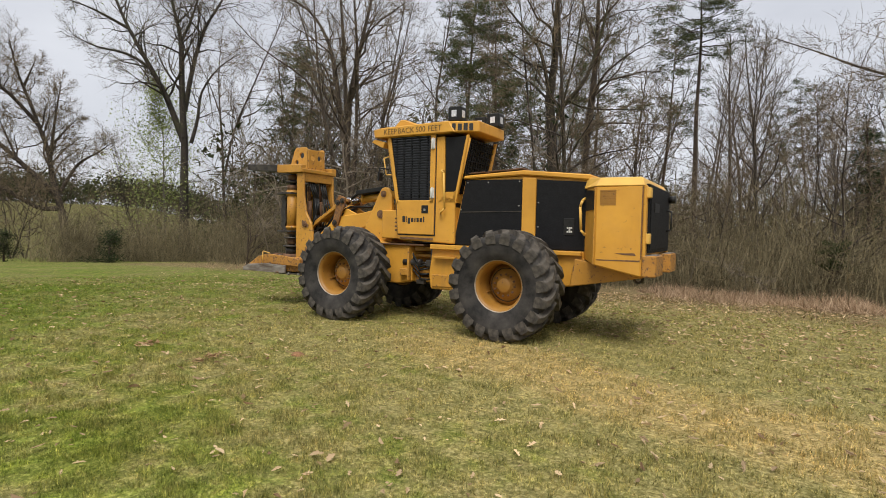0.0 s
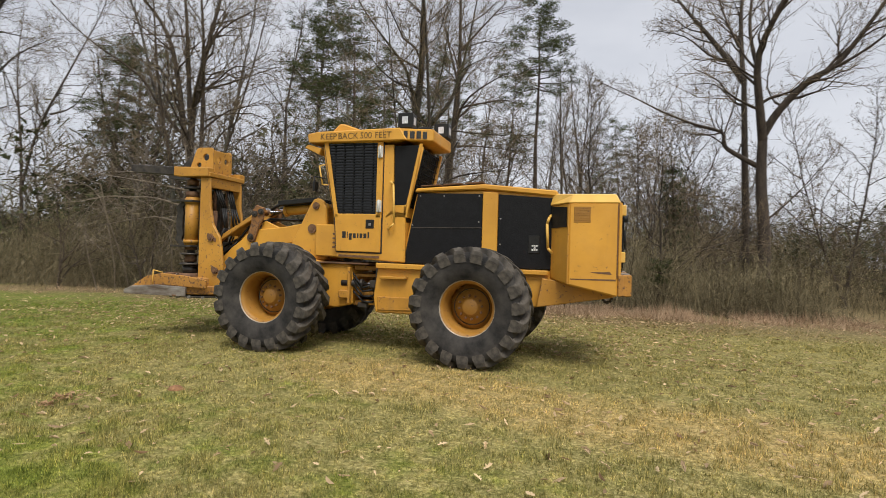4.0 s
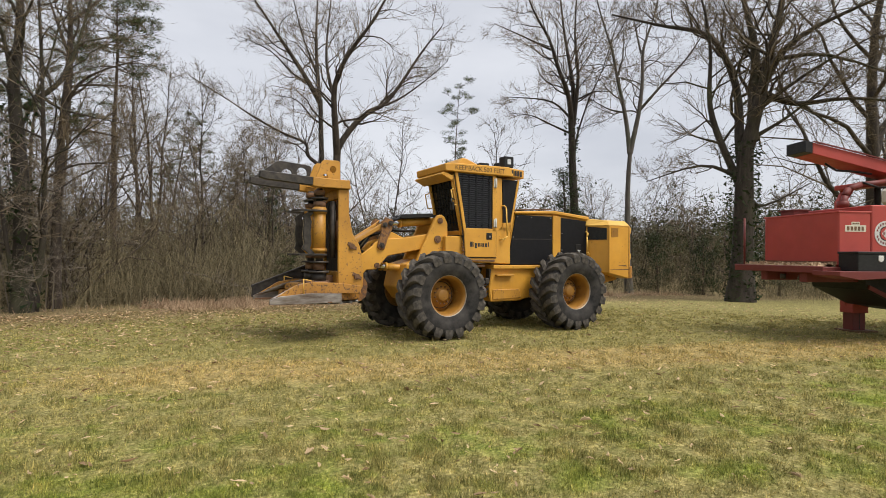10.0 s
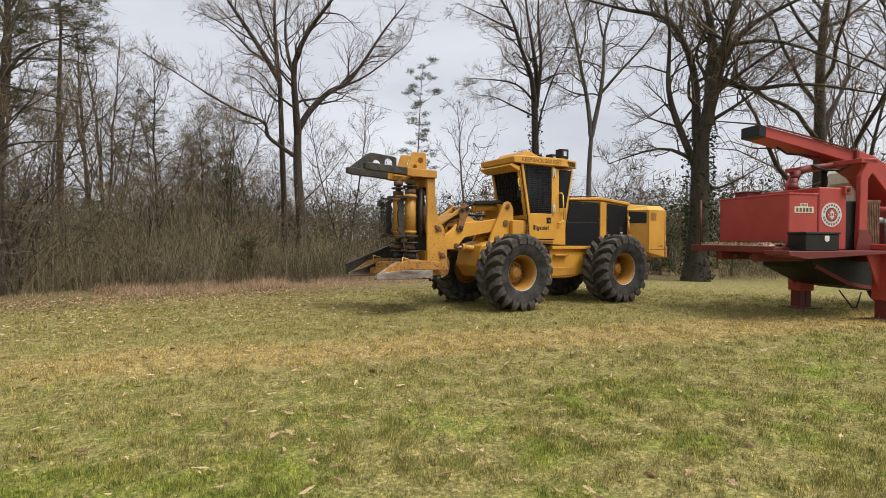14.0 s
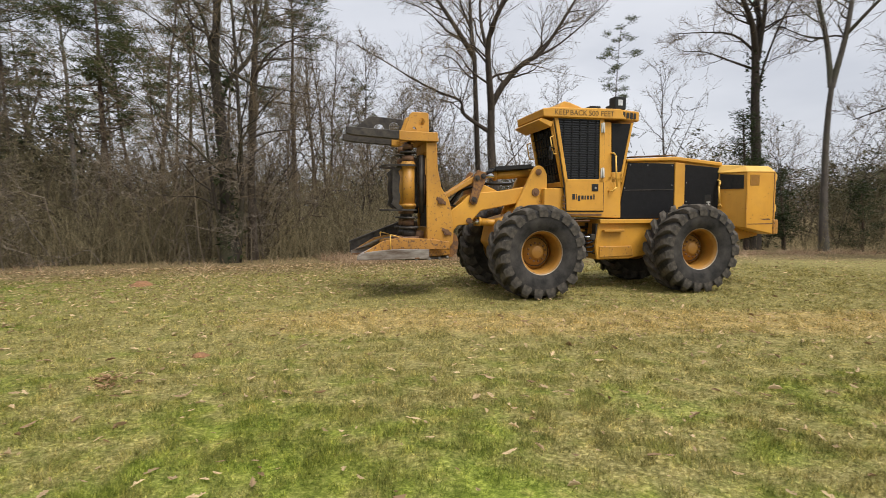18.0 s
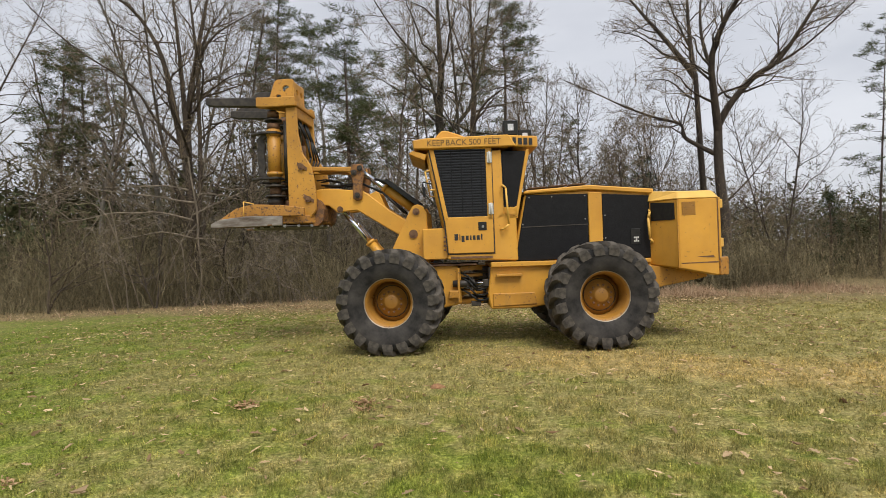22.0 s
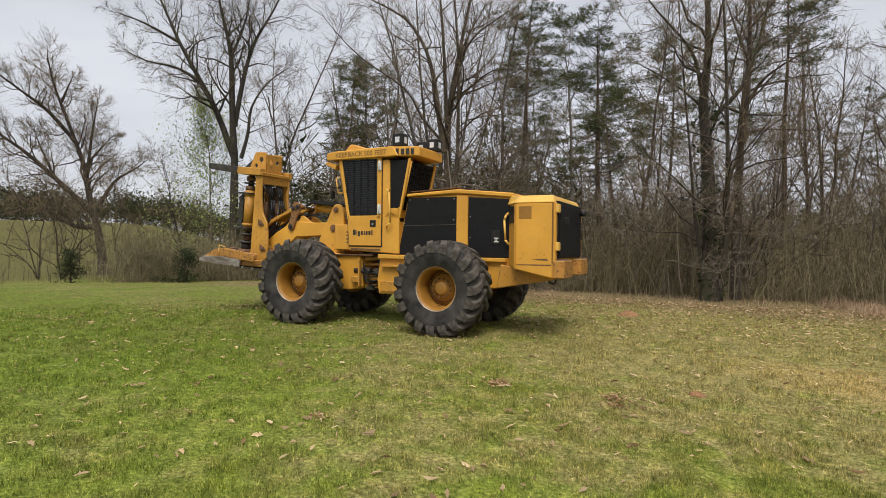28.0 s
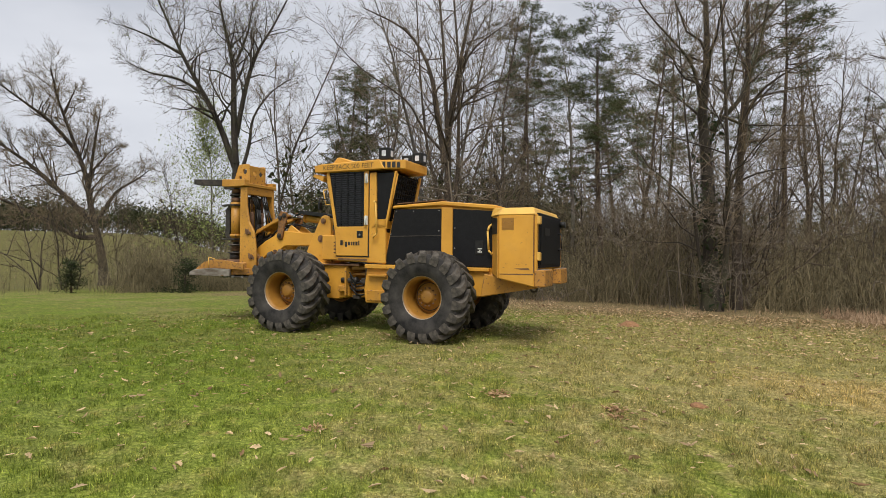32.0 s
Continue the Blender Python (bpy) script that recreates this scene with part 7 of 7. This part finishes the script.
        for px, py in edge:
            px, py = px + rng.normal(0, 0.12), wd * (py + rng.normal(0, 0.12))
            vs.append(tuple(m @ Vector((px * s, py * s, s * (fold * abs(py) + curl * px * px * 0.5)))))
        fs += [(b, b + 1, b + 2, b + 3, b + 4, b + 5, b + 6), (b + 6, b + 7, b + 8, b + 9, b + 10, b + 11, b)]
    me = bpy.data.meshes.new("dead_leaves")
    me.from_pydata(vs, [], fs)
    me.materials.append(DEAD_LEAF)
    tagged(new("dead_leaves", me), "scattered pale brown dead leaves on the lawn", "leaves", kind="stuff")


lawn_stuff()


def ant_mound(x, y, size):
    """A low heap of bare reddish earth in the grass."""
    rng = np.random.default_rng(int(size * 1000))
    bm = bmesh.new()
    rings = []
    for k, (rr, z) in enumerate(((1.0, -0.02), (0.92, 0.10), (0.70, 0.30), (0.40, 0.44), (0.0, 0.48))):
        if rr == 0:
            rings.append([bm.verts.new((0, 0, z * size))])
            continue
        rings.append([bm.verts.new((size * rr * (1 + rng.normal(0, 0.10)) * math.cos(a), size * rr * (1 + rng.normal(0, 0.10)) * math.sin(a), size * (z + rng.normal(0, 0.03)))) for a in (2 * math.pi * i / 18 for i in range(18))])
    for p, q in zip(rings, rings[1:]):
        for i in range(18):
            if len(q) == 1:
                bm.faces.new((p[i], p[(i + 1) % 18], q[0]))
            else:
                bm.faces.new((p[i], p[(i + 1) % 18], q[(i + 1) % 18], q[i]))
    ob = link_mesh("ant_mound", bm, EARTH, True)
    ob.matrix_basis = pose(x, y, ground_z(x, y))
    tagged(ob, "low mound of bare reddish earth in the grass", "ant mound", "ant mounds")


ant_mound(-3.05, 12.95, 0.22)
ant_mound(-0.79, 6.45, 0.09)


def weed_clump(x, y, size, seed):
    """Flat withered weed leaves lying round one root."""
    rng = np.random.default_rng(seed)
    sh = Shell()
    for k in range(34):
        a = rng.random() * 6.283
        ln = size * (0.4 + 0.8 * rng.random())
        p = np.array((0.0, 0.0, 0.02)) + rng.normal(0, 0.7 * size, 3) * np.array((1, 1, 0.05))
        d = np.array((math.cos(a), math.sin(a), 0.15 + 0.5 * rng.random()))
        sd = np.array((-math.sin(a), math.cos(a), rng.normal(0, 0.4))) * ln * 0.16
        m = p + d * ln * 0.55
        e = p + d * ln * np.array((1, 1, 0.4))
        sh.faces(np.stack([[p, m + sd, e], [p, e, m - sd]]), None)
    ob = new("weed_clump", sh.mesh("weed_clump", WEED, False))
    ob.matrix_basis = pose(x, y, ground_z(x, y))
    tagged(ob, "withered reddish brown weed clump in the lawn", "weed", "weeds in the lawn")


for sd, (x, y, w) in enumerate(((-1.46, 5.72, 0.10), (-2.72, 5.58, 0.10), (-2.84, 5.62, 0.07), (-1.42, 5.45, 0.07), (-3.6, 3.6, 0.06))):
    weed_clump(x, y, w, 300 + sd)

# ---- the red wood chipper on its trailer ----
def build_chipper():
    root = thing("wood_chipper", "red trailer-mounted wood chipper with a long discharge chute", "wood chipper")
    # own space: origin under the tank's near corner, +x along the trailer, +y across it, z up
    root.matrix_basis = pose(11.72, 5.05, 0, 0, 0, -22.5)

    def p(name, bm, mat, parent=root, label=""):
        return part(name, bm, mat, parent, label)
    bm = bmesh.new()
    block(bm, -0.35, 6.2, 0.35, 0.53, 1.12, 1.34, 0.01)
    fr = p("trailer_frame", bm, RED_DARK, label="dirty dark red trailer frame")
    bm = bmesh.new()
    block(bm, -0.35, 6.2, 1.38, 1.56, 1.12, 1.34, 0.01)
    p("frame_rail", bm, RED_DARK, fr)
    for x in (0.1, 1.4, 2.9, 4.2, 5.8):
        bm = bmesh.new()
        block(bm, x - 0.06, x + 0.06, 0.53, 1.38, 1.14, 1.30, 0.008)
        p("cross_member", bm, RED_DARK, fr)
    # shelf across the front end, heaped with chips
    bm = bmesh.new()
    block(bm, -0.42, 0.02, -0.10, 2.25, 1.34, 1.42, 0.012)
    block(bm, -0.44, -0.40, -0.12, 2.27, 1.30, 1.43, 0.01)
    p("end_shelf", bm, RED_DARK, fr, "dirty red shelf across the trailer end")
    bm = bmesh.new()
    rng = np.random.default_rng(60)
    rows = []
    for i in range(30):
        y = 0.02 + 2.0 * i / 29
        hgt = 0.055 * (0.55 + 0.45 * math.sin(5 * y) * math.sin(2.3 * y + 1)) + 0.012
        rows.append([(-0.385 + 0.37 * k / 6, y, 1.418 + hgt * math.sin(math.pi * k / 6) * (0.7 + 0.6 * rng.random())) for k in range(7)])
    quad_sheet(bm, rows)
    for k in range(340):
        c = Vector((-0.39 + 0.38 * rng.random(), 0.02 + 2.0 * rng.random(), 1.435 + 0.05 * rng.random()))
        u, w = Vector(rng.normal(0, 1, 3)).normalized() * 0.028, Vector(rng.normal(0, 1, 3)).normalized() * 0.014
        vs = [bm.verts.new(c + o) for o in (-u - w, u - w, u + w, -u + w * 1.4)]
        bm.faces.new(vs)
    p("chip_pile", bm, CHIPS, fr, "pale wood chips heaped on the shelf")
    bm = bmesh.new()
    rod(bm, (-0.30, 1.0, 1.26), (-0.30, 1.0, 1.16), 0.05, 8)
    rod(bm, (-0.30, 0.55, 1.24), (-0.12, 0.80, 1.18), 0.03, 6)
    p("shelf_bracket", bm, DARK_STEEL, fr)
    # box tank across the trailer
    bm = bmesh.new()
    block(bm, 0.0, 0.672, 0.0, 1.90, 1.44, 2.44, 0.022)
    tank = p("tank", bm, RED, label="faded red box tank")
    bm = bmesh.new()
    block(bm, -0.012, 0.68, -0.012, 1.912, 2.415, 2.452, 0.008)
    p("tank_rim", bm, RED, tank)
    bm = bmesh.new()
    block(bm, 0.15, 0.50, 1.25, 1.62, 2.452, 2.56, 0.01)
    block(bm, 0.12, 0.53, 1.22, 1.65, 2.555, 2.58, 0.005)
    p("tank_lid", bm, RED_DARK, tank)
    bm = bmesh.new()
    slab(bm, [(-0.006, 1.445), (-0.006, 1.52), (-0.001, 1.52), (-0.001, 1.445)], 0.05, 1.88, 0.0)
    p("rust_edge", bm, RUST, tank, "rusty lower edge")
    bm = bmesh.new()
    rod(bm, (-0.25, 2.20, 1.42), (-0.25, 2.20, 2.45), 0.022, 8)
    p("guard_rail", bm, RED_DARK, fr)
    # engine housing behind the tank
    bm = bmesh.new()
    block(bm, 0.676, 1.33, -0.004, 1.55, 1.36, 2.57, 0.02)
    house = p("engine_housing", bm, RED, label="red engine housing with decals")
    bm = bmesh.new()
    block(bm, 1.22, 1.38, -0.06, 0.14, 2.44, 2.60, 0.012)
    p("corner_bracket", bm, RED, house)
    # black disc stands in for a hole's dark inside
    bm = bmesh.new()
    rod(bm, (1.30, -0.062, 2.52), (1.30, -0.075, 2.52), 0.035, 10)
    p("bracket_hole", bm, BLACK, house)
    bm = bmesh.new()
    rod(bm, (0.97, -0.005, 2.04), (0.97, -0.011, 2.04), 0.235, 36)
    em = p("emblem", bm, LABEL, root, "round white emblem")
    bm = bmesh.new()
    rod(bm, (0.97, -0.010, 2.04), (0.97, -0.014, 2.04), 0.135, 28)
    p("emblem_ring", bm, BLACK, em)
    bm = bmesh.new()
    rod(bm, (0.97, -0.013, 2.04), (0.97, -0.017, 2.04), 0.118, 28)
    p("emblem_disc", bm, RED, em)
    bm = bmesh.new()
    slab(bm, [(0.97, 1.95), (1.06, 2.04), (0.97, 2.13), (0.88, 2.04)], -0.020, -0.016, 0)
    p("emblem_lozenge", bm, LABEL, em)
    bm = bmesh.new()
    for x0 in (0.905, 0.957, 1.009):
        slab(bm, [(x0, 2.01), (x0 + 0.026, 2.01), (x0 + 0.026, 2.07), (x0, 2.07)], -0.023, -0.019, 0)
    for k in range(20):
        a = 2 * math.pi * k / 20
        if abs(math.sin(a)) < 0.25:
            continue
        cx, cz = 0.97 + 0.186 * math.cos(a), 2.04 + 0.186 * math.sin(a)
        slab(bm, [(cx - 0.014, cz - 0.02), (cx + 0.014, cz - 0.02), (cx + 0.014, cz + 0.02), (cx - 0.014, cz + 0.02)], -0.0145, -0.0105, 0)
    p("emblem_bars", bm, RED_DARK, em)
    # model decal with bars
    bm = bmesh.new()
    slab(bm, [(0.13, 2.07), (0.56, 2.07), (0.56, 2.19), (0.43, 2.19), (0.43, 2.25), (0.26, 2.25), (0.26, 2.19), (0.13, 2.19)], -0.006, -0.001, 0)
    dec = p("decal", bm, CREAM, root, "cream model decal")
    bm = bmesh.new()
    for k in range(5):
        x0 = 0.165 + 0.075 * k
        slab(bm, [(x0, 2.09), (x0 + 0.048, 2.09), (x0 + 0.048, 2.165), (x0, 2.165)], -0.0095, -0.0055, 0)
    for k in range(4):
        x0 = 0.28 + 0.034 * k
        slab(bm, [(x0, 2.205), (x0 + 0.024, 2.205), (x0 + 0.024, 2.235), (x0, 2.235)], -0.0095, -0.0055, 0)
    p("decal_bars", bm, RUST, dec)
    # side deck with the tool box on it
    bm = bmesh.new()
    slab(bm, [(-0.50, 1.27), (-0.50, 1.35), (2.02, 1.35), (2.02, 1.31), (-0.1, 1.20)], -0.55, 0.05, 0.008)
    p("side_deck", bm, RED_DARK, fr, "dirty dark red side deck")
    bm = bmesh.new()
    block(bm, -0.06, 0.68, -0.46, -0.05, 1.352, 1.66, 0.012)
    tb = p("tool_box", bm, BLACK, label="black steel tool box")
    bm = bmesh.new()
    block(bm, -0.075, 0.695, -0.475, -0.04, 1.655, 1.70, 0.01)
    p("tool_box_lid", bm, BLACK, tb)
    bm = bmesh.new()
    slab(bm, [(0.34, 1.54), (0.39, 1.51), (0.44, 1.54), (0.44, 1.63), (0.34, 1.63)], -0.475, -0.46, 0.004)
    p("latch", bm, LABEL, tb, "pale shield-shaped latch")
    # dark belly under the deck
    bm = bmesh.new()
    slab(bm, [(0.72, 1.24), (2.35, 1.28), (2.30, 0.50), (1.60, 0.62), (0.80, 0.98)], 0.20, 1.50, 0.012)
    p("belly_pan", bm, BLACK, fr, "black belly pan under the trailer")
    bm = bmesh.new()
    slab(bm, [(0.80, 1.00), (1.60, 0.64), (2.28, 0.52), (2.28, 0.60), (1.62, 0.71), (0.82, 1.07)], 0.17, 0.20, 0.0)
    p("belly_edge", bm, RED_DARK, fr)
    # outrigger legs on both sides
    for y, s in ((-0.36, -1), (1.62, 1)):
        bm = bmesh.new()
        block(bm, 1.72, 2.10, y - 0.17, y + 0.17, 0.40, 1.46, 0.012)
        leg = p("support_leg", bm, RED, label="red steel support leg")
        bm = bmesh.new()
        block(bm, 1.69, 2.13, y - 0.20, y + 0.20, 1.36, 1.47, 0.012)
        p("leg_cap", bm, RED, leg)
        bm = bmesh.new()
        slab(bm, [(1.40, 1.26), (1.72, 1.32), (1.72, 0.55)], y - 0.015, y + 0.015, 0.0)
        p("gusset", bm, RED, leg)
        bm = bmesh.new()
        block(bm, 1.76, 2.06, y - 0.13, y + 0.13, 0.03, 0.45, 0.008)
        p("inner_leg", bm, RED_DARK, leg)
        # thin black strip drawn for the darkness of a slot
        bm = bmesh.new()
        block(bm, 1.905, 1.917, y - 0.136, y - 0.128, 0.05, 0.40, 0.0)
        p("leg_slot", bm, BLACK, leg)
        bm = bmesh.new()
        block(bm, 1.66, 2.20, y - 0.30, y + 0.26, 0.0, 0.035, 0.006)
        p("foot_plate", bm, RUST, leg)
        bm = bmesh.new()
        block(bm, 1.78, 2.04, min(y, 0.8), max(y, 0.8), 1.12, 1.30, 0.01)
        p("leg_beam", bm, RED_DARK, leg)
    # radiator block
    bm = bmesh.new()
    block(bm, 1.36, 2.17, 0.06, 1.5, 1.36, 2.32, 0.015)
    rad = p("radiator", bm, BLACK, label="black radiator with a brown grille")
    for k in range(11):
        bm = bmesh.new()
        block(bm, 1.72 + k * 0.041, 1.745 + k * 0.041, 0.03, 0.06, 1.42, 2.30, 0.0)
        p("grille_bar", bm, RUST, rad)
    bm = bmesh.new()
    block(bm, 1.68, 2.19, 0.035, 0.10, 2.28, 2.34, 0.006)
    p("grille_top", bm, RUST, rad)
    bm = bmesh.new()
    pipe(bm, [(2.18, 0.25, 1.95), (2.34, 0.12, 1.94), (2.44, 0.08, 1.84), (2.46, 0.08, 1.36)], 0.065, 12)
    p("exhaust_elbow", bm, STEEL, rad, "bare metal elbow pipe")
    bm = bmesh.new()
    rod(bm, (2.2, 0.2, 2.18), (4.2, 0.2, 2.14), 0.055, 10)
    p("red_pipe", bm, RED, rad)
    # arch that carries the chute
    for y in (0.0, 1.75):
        bm = bmesh.new()
        slab(bm, [(1.56, 1.36), (1.76, 1.36), (1.78, 2.74), (2.0, 3.06), (1.98, 3.14), (1.62, 3.14), (1.74, 3.04), (1.60, 2.80)], y - 0.05, y + 0.05, 0.012)
        arch = p("chute_arch", bm, RED, label="red steel arch under the chute")
        bm = bmesh.new()
        slab(bm, [(1.50, 1.36), (1.95, 1.36), (1.78, 1.75), (1.58, 1.75)], y - 0.062, y - 0.05, 0.0)
        p("arch_foot", bm, RED_DARK, arch)
    bm = bmesh.new()
    block(bm, 1.60, 2.0, -0.05, 1.80, 3.06, 3.16, 0.012)
    p("arch_beam", bm, RED, arch)
    # the chute: a long square duct rising to a mouth closed in black
    bm = bmesh.new()
    slab(bm, [(0.10, 3.855), (1.12, 3.66), (2.35, 3.40), (2.35, 3.16), (1.12, 3.42), (0.10, 3.635)], 0.70, 1.20, 0.01)
    ch = p("chute", bm, RED, root, "long faded red discharge chute")
    # solid black block stands in for the dark inside of the mouth
    bm = bmesh.new()
    slab(bm, [(-0.06, 3.89), (0.10, 3.857), (0.10, 3.635), (-0.06, 3.665)], 0.698, 1.202, 0.006)
    p("chute_mouth", bm, BLACK, ch, "black block for the dark chute mouth")
    bm = bmesh.new()
    slab(bm, [(2.30, 3.44), (2.75, 3.30), (3.30, 3.00), (4.30, 2.40), (4.30, 1.60), (3.60, 1.75), (3.20, 2.40), (2.70, 2.92), (2.30, 3.12)], 0.62, 1.28, 0.015)
    p("chute_throat", bm, RED, ch, "red chute throat")
    bm = bmesh.new()
    slab(bm, [(2.26, 3.46), (2.36, 3.44), (2.36, 3.10), (2.26, 3.12)], 0.64, 1.26, 0.008)
    p("chute_flange", bm, RED_DARK, ch)
    bm = bmesh.new()
    slab(bm, [(0.10, 3.86), (1.12, 3.665), (2.30, 3.41), (2.30, 3.43), (1.12, 3.685), (0.10, 3.88)], 0.66, 0.70, 0.0)
    p("chute_seam", bm, RED_DARK, ch)
    bm = bmesh.new()
    pipe(bm, [(0.52, 0.45, 2.57), (0.56, 0.45, 2.78), (0.68, 0.5, 2.92), (1.0, 0.55, 3.02), (1.7, 0.6, 3.10)], 0.06, 10)
    p("chute_ram", bm, RED_DARK, ch, "dark red bent ram arm")
    bm = bmesh.new()
    rod(bm, (0.52, 0.45, 2.56), (0.52, 0.45, 2.68), 0.10, 12)
    p("ram_foot", bm, RED_DARK, ch)
    bm = bmesh.new()
    pipe(bm, [(0.55, 0.9, 3.48), (0.75, 0.85, 3.34), (1.1, 0.8, 3.32), (1.5, 0.8, 3.28)], 0.022, 6)
    pipe(bm, [(1.0, 0.5, 3.06), (1.25, 0.4, 2.95), (1.5, 0.3, 2.96), (1.66, 0.2, 3.08)], 0.022, 6)
    pipe(bm, [(1.35, 0.15, 0.55), (1.55, 0.05, 0.22), (1.66, 0.05, 0.20), (1.85, 0.12, 0.5)], 0.015, 6)
    p("hose", bm, BLACK, ch)
    bm = bmesh.new()
    rod(bm, (2.05, 1.2, 2.3), (2.05, 1.2, 3.42), 0.06, 10)
    rod(bm, (2.05, 1.2, 3.42), (2.05, 1.2, 3.48), 0.13, 12)
    p("intake_cap", bm, BLACK, rad)
    # infeed part and wheels at the tail
    bm = bmesh.new()
    block(bm, 2.7, 5.6, 0.10, 1.80, 1.34, 2.2, 0.03)
    p("infeed_housing", bm, RED, label="red infeed housing")
    bm = bmesh.new()
    block(bm, 3.0, 4.6, 1.35, 2.1, 2.75, 3.2, 0.10)
    block(bm, 3.1, 4.5, 1.40, 2.0, 2.2, 2.75, 0.02)
    p("cover", bm, CREAM, label="cream rounded top cover")
    for s in (0.02, 1.88):
        bm = bmesh.new()
        lathe(bm, [(0.20, -0.12), (0.42, -0.14), (0.49, -0.11), (0.50, 0.0), (0.49, 0.11), (0.42, 0.14), (0.20, 0.12)], 28)
        bmesh.ops.translate(bm, verts=bm.verts, vec=(4.6, s, 0.5))
        w = p("trailer_wheel", bm, RUBBER, root, "black trailer wheel")
        bm = bmesh.new()
        rod(bm, (4.6, s - 0.08, 0.5), (4.6, s + 0.08, 0.5), 0.22, 20)
        p("hub", bm, RUST, w)
    bm = bmesh.new()
    rod(bm, (4.6, 0.0, 0.5), (4.6, 1.9, 0.5), 0.06, 10)
    block(bm, 4.45, 4.75, 0.35, 0.53, 0.5, 1.14, 0.01)
    block(bm, 4.45, 4.75, 1.38, 1.56, 0.5, 1.14, 0.01)
    p("trailer_axle", bm, DARK_STEEL, fr)


build_chipper()

# ---- what moves ----
# felling head: seconds, height of its lower pin over the ground, tilt in degrees (positive leans back)
HEAD_ROWS = [
    (0.0, 1.13, 0), (2.5, 1.13, 0), (3.5, 1.14, 0), (5.5, 1.18, 0), (9.0, 1.17, 0), (13.0, 1.20, 0), (15.5, 1.20, 0), (17.5, 1.18, 0), (19.0, 1.17, 0), (19.5, 1.30, 0),
    (20.0, 1.60, 0), (20.5, 1.95, 0), (21.0, 2.25, 0), (21.5, 2.50, 0), (22.0, 2.58, 0), (22.5, 2.56, 0), (23.0, 2.44, 0), (23.5, 1.97, 0), (24.0, 1.42, 0), (24.5, 1.13, 0),
    (25.0, 1.09, 0), (25.5, 1.20, 0), (26.0, 1.38, 0), (26.5, 1.42, 2), (28.5, 1.50, 8), (29.0, 1.55, 16), (29.5, 1.55, 19), (30.0, 1.55, 16), (30.5, 1.52, 8), (31.0, 1.50, 2), (31.5, 1.50, 0), (32.0, 1.50, 0)]
SPIN_START = 0.4
# steering: seconds, degrees by which the front frame turns about the joint
STEER = [(0, 0), (3, 2.5), (5, 0.5), (9, 0.8), (11, 1.2), (13, 1.0), (16, 1.2), (18, 0.8), (19, -0.8), (20, -2.5), (21, -5), (22, -6), (23, -0.5), (24, 5.5), (25, 5), (26, 3), (29, -0.5), (32, -0.5)]


def steered(t):
    """The front frame's pose at t seconds, in the machine's space."""
    turn = float(np.interp(t, [a for a, b in STEER], [b for a, b in STEER]))
    return pose(0.17, 0, 0, 0, 0, turn) @ pose(-0.17, 0, 0)


def motions():
    walk(BUNCHER, [(t, pose(x, y, 0, 0, 0, h)) for t, x, y, h, s in DRIVE])
    for hub, wx, side in WHEELS:
        walk(hub, [(t, (steered(t) if wx > 0 else Matrix.Identity(4)) @ pose(wx, side * 1.05, R_TYRE - 0.01, 0, 0, 0 if side > 0 else 180) @ pose(0, 0, 0, 0, side * math.degrees(SPIN_START + s / R_TYRE), 0)) for t, x, y, h, s in DRIVE])
    for ob in SWING:
        walk(ob, [(t, steered(t)) for t, x, y, h, s in DRIVE])
    boom, head, link, tilt, cyl = [], [], [], [], {k: ([], []) for k in CYLS}
    for t, z, lean in HEAD_ROWS:
        a = math.asin((z - BOOM_A[1]) / BOOM_L)
        bx, bz = BOOM_A[0] + BOOM_L * math.cos(a), z

        def on_boom(x, h):
            return BOOM_A[0] + x * math.cos(a) - h * math.sin(a), BOOM_A[1] + x * math.sin(a) + h * math.cos(a)
        boom.append((t, steered(t) @ pose(BOOM_A[0], 0, BOOM_A[1], 0, -math.degrees(a), 0)))
        head.append((t, steered(t) @ pose(bx, 0, bz, 0, -lean, 0)))
        c, s = math.cos(radians(lean)), math.sin(radians(lean))
        ux, uz = bx + 0.10 * c - 0.56 * s, bz + 0.10 * s + 0.56 * c
        px, pz = on_boom(1.16, 0.33)
        # link plate top: 0.46 from its pin, 0.94 from the head's upper pin
        dx, dz = ux - px, uz - pz
        d = math.hypot(dx, dz)
        r1, r2 = 0.46, 0.94
        r2 = min(max(r2, abs(d - r1) + 0.01), d + r1 - 0.01)
        k = (r1 * r1 - r2 * r2 + d * d) / (2 * d)
        hgt = math.sqrt(max(r1 * r1 - k * k, 0))
        qx, qz = px + (dx * k - dz * hgt) / d, pz + (dz * k + dx * hgt) / d
        link.append((t, steered(t) @ pose(px, 0, pz, 0, 90 - math.degrees(math.atan2(qz - pz, qx - px)), 0)))
        tilt.append((t, steered(t) @ pose(qx, 0, qz, 0, -math.degrees(math.atan2(uz - qz, ux - qx)), 0)))
        for nm, (fx, fz), (gx, gz) in (("tilt", (1.25, 2.29), (qx, qz)), ("lift", LIFT_FOOT, on_boom(1.39, 0.0))):
            ang = -math.degrees(math.atan2(gz - fz, gx - fx))
            cyl[nm][0].append((t, steered(t) @ pose(fx, 0, fz, 0, ang, 0)))
            cyl[nm][1].append((t, steered(t) @ pose(gx, 0, gz, 0, ang, 0)))
    walk(BOOM, boom)
    walk(HEAD, head)
    walk(LINK, link)
    walk(TILT_LINK, tilt)
    for nm, (sleeve, rod_part) in CYLS.items():
        walk(sleeve, cyl[nm][0])
        walk(rod_part, cyl[nm][1])


motions()
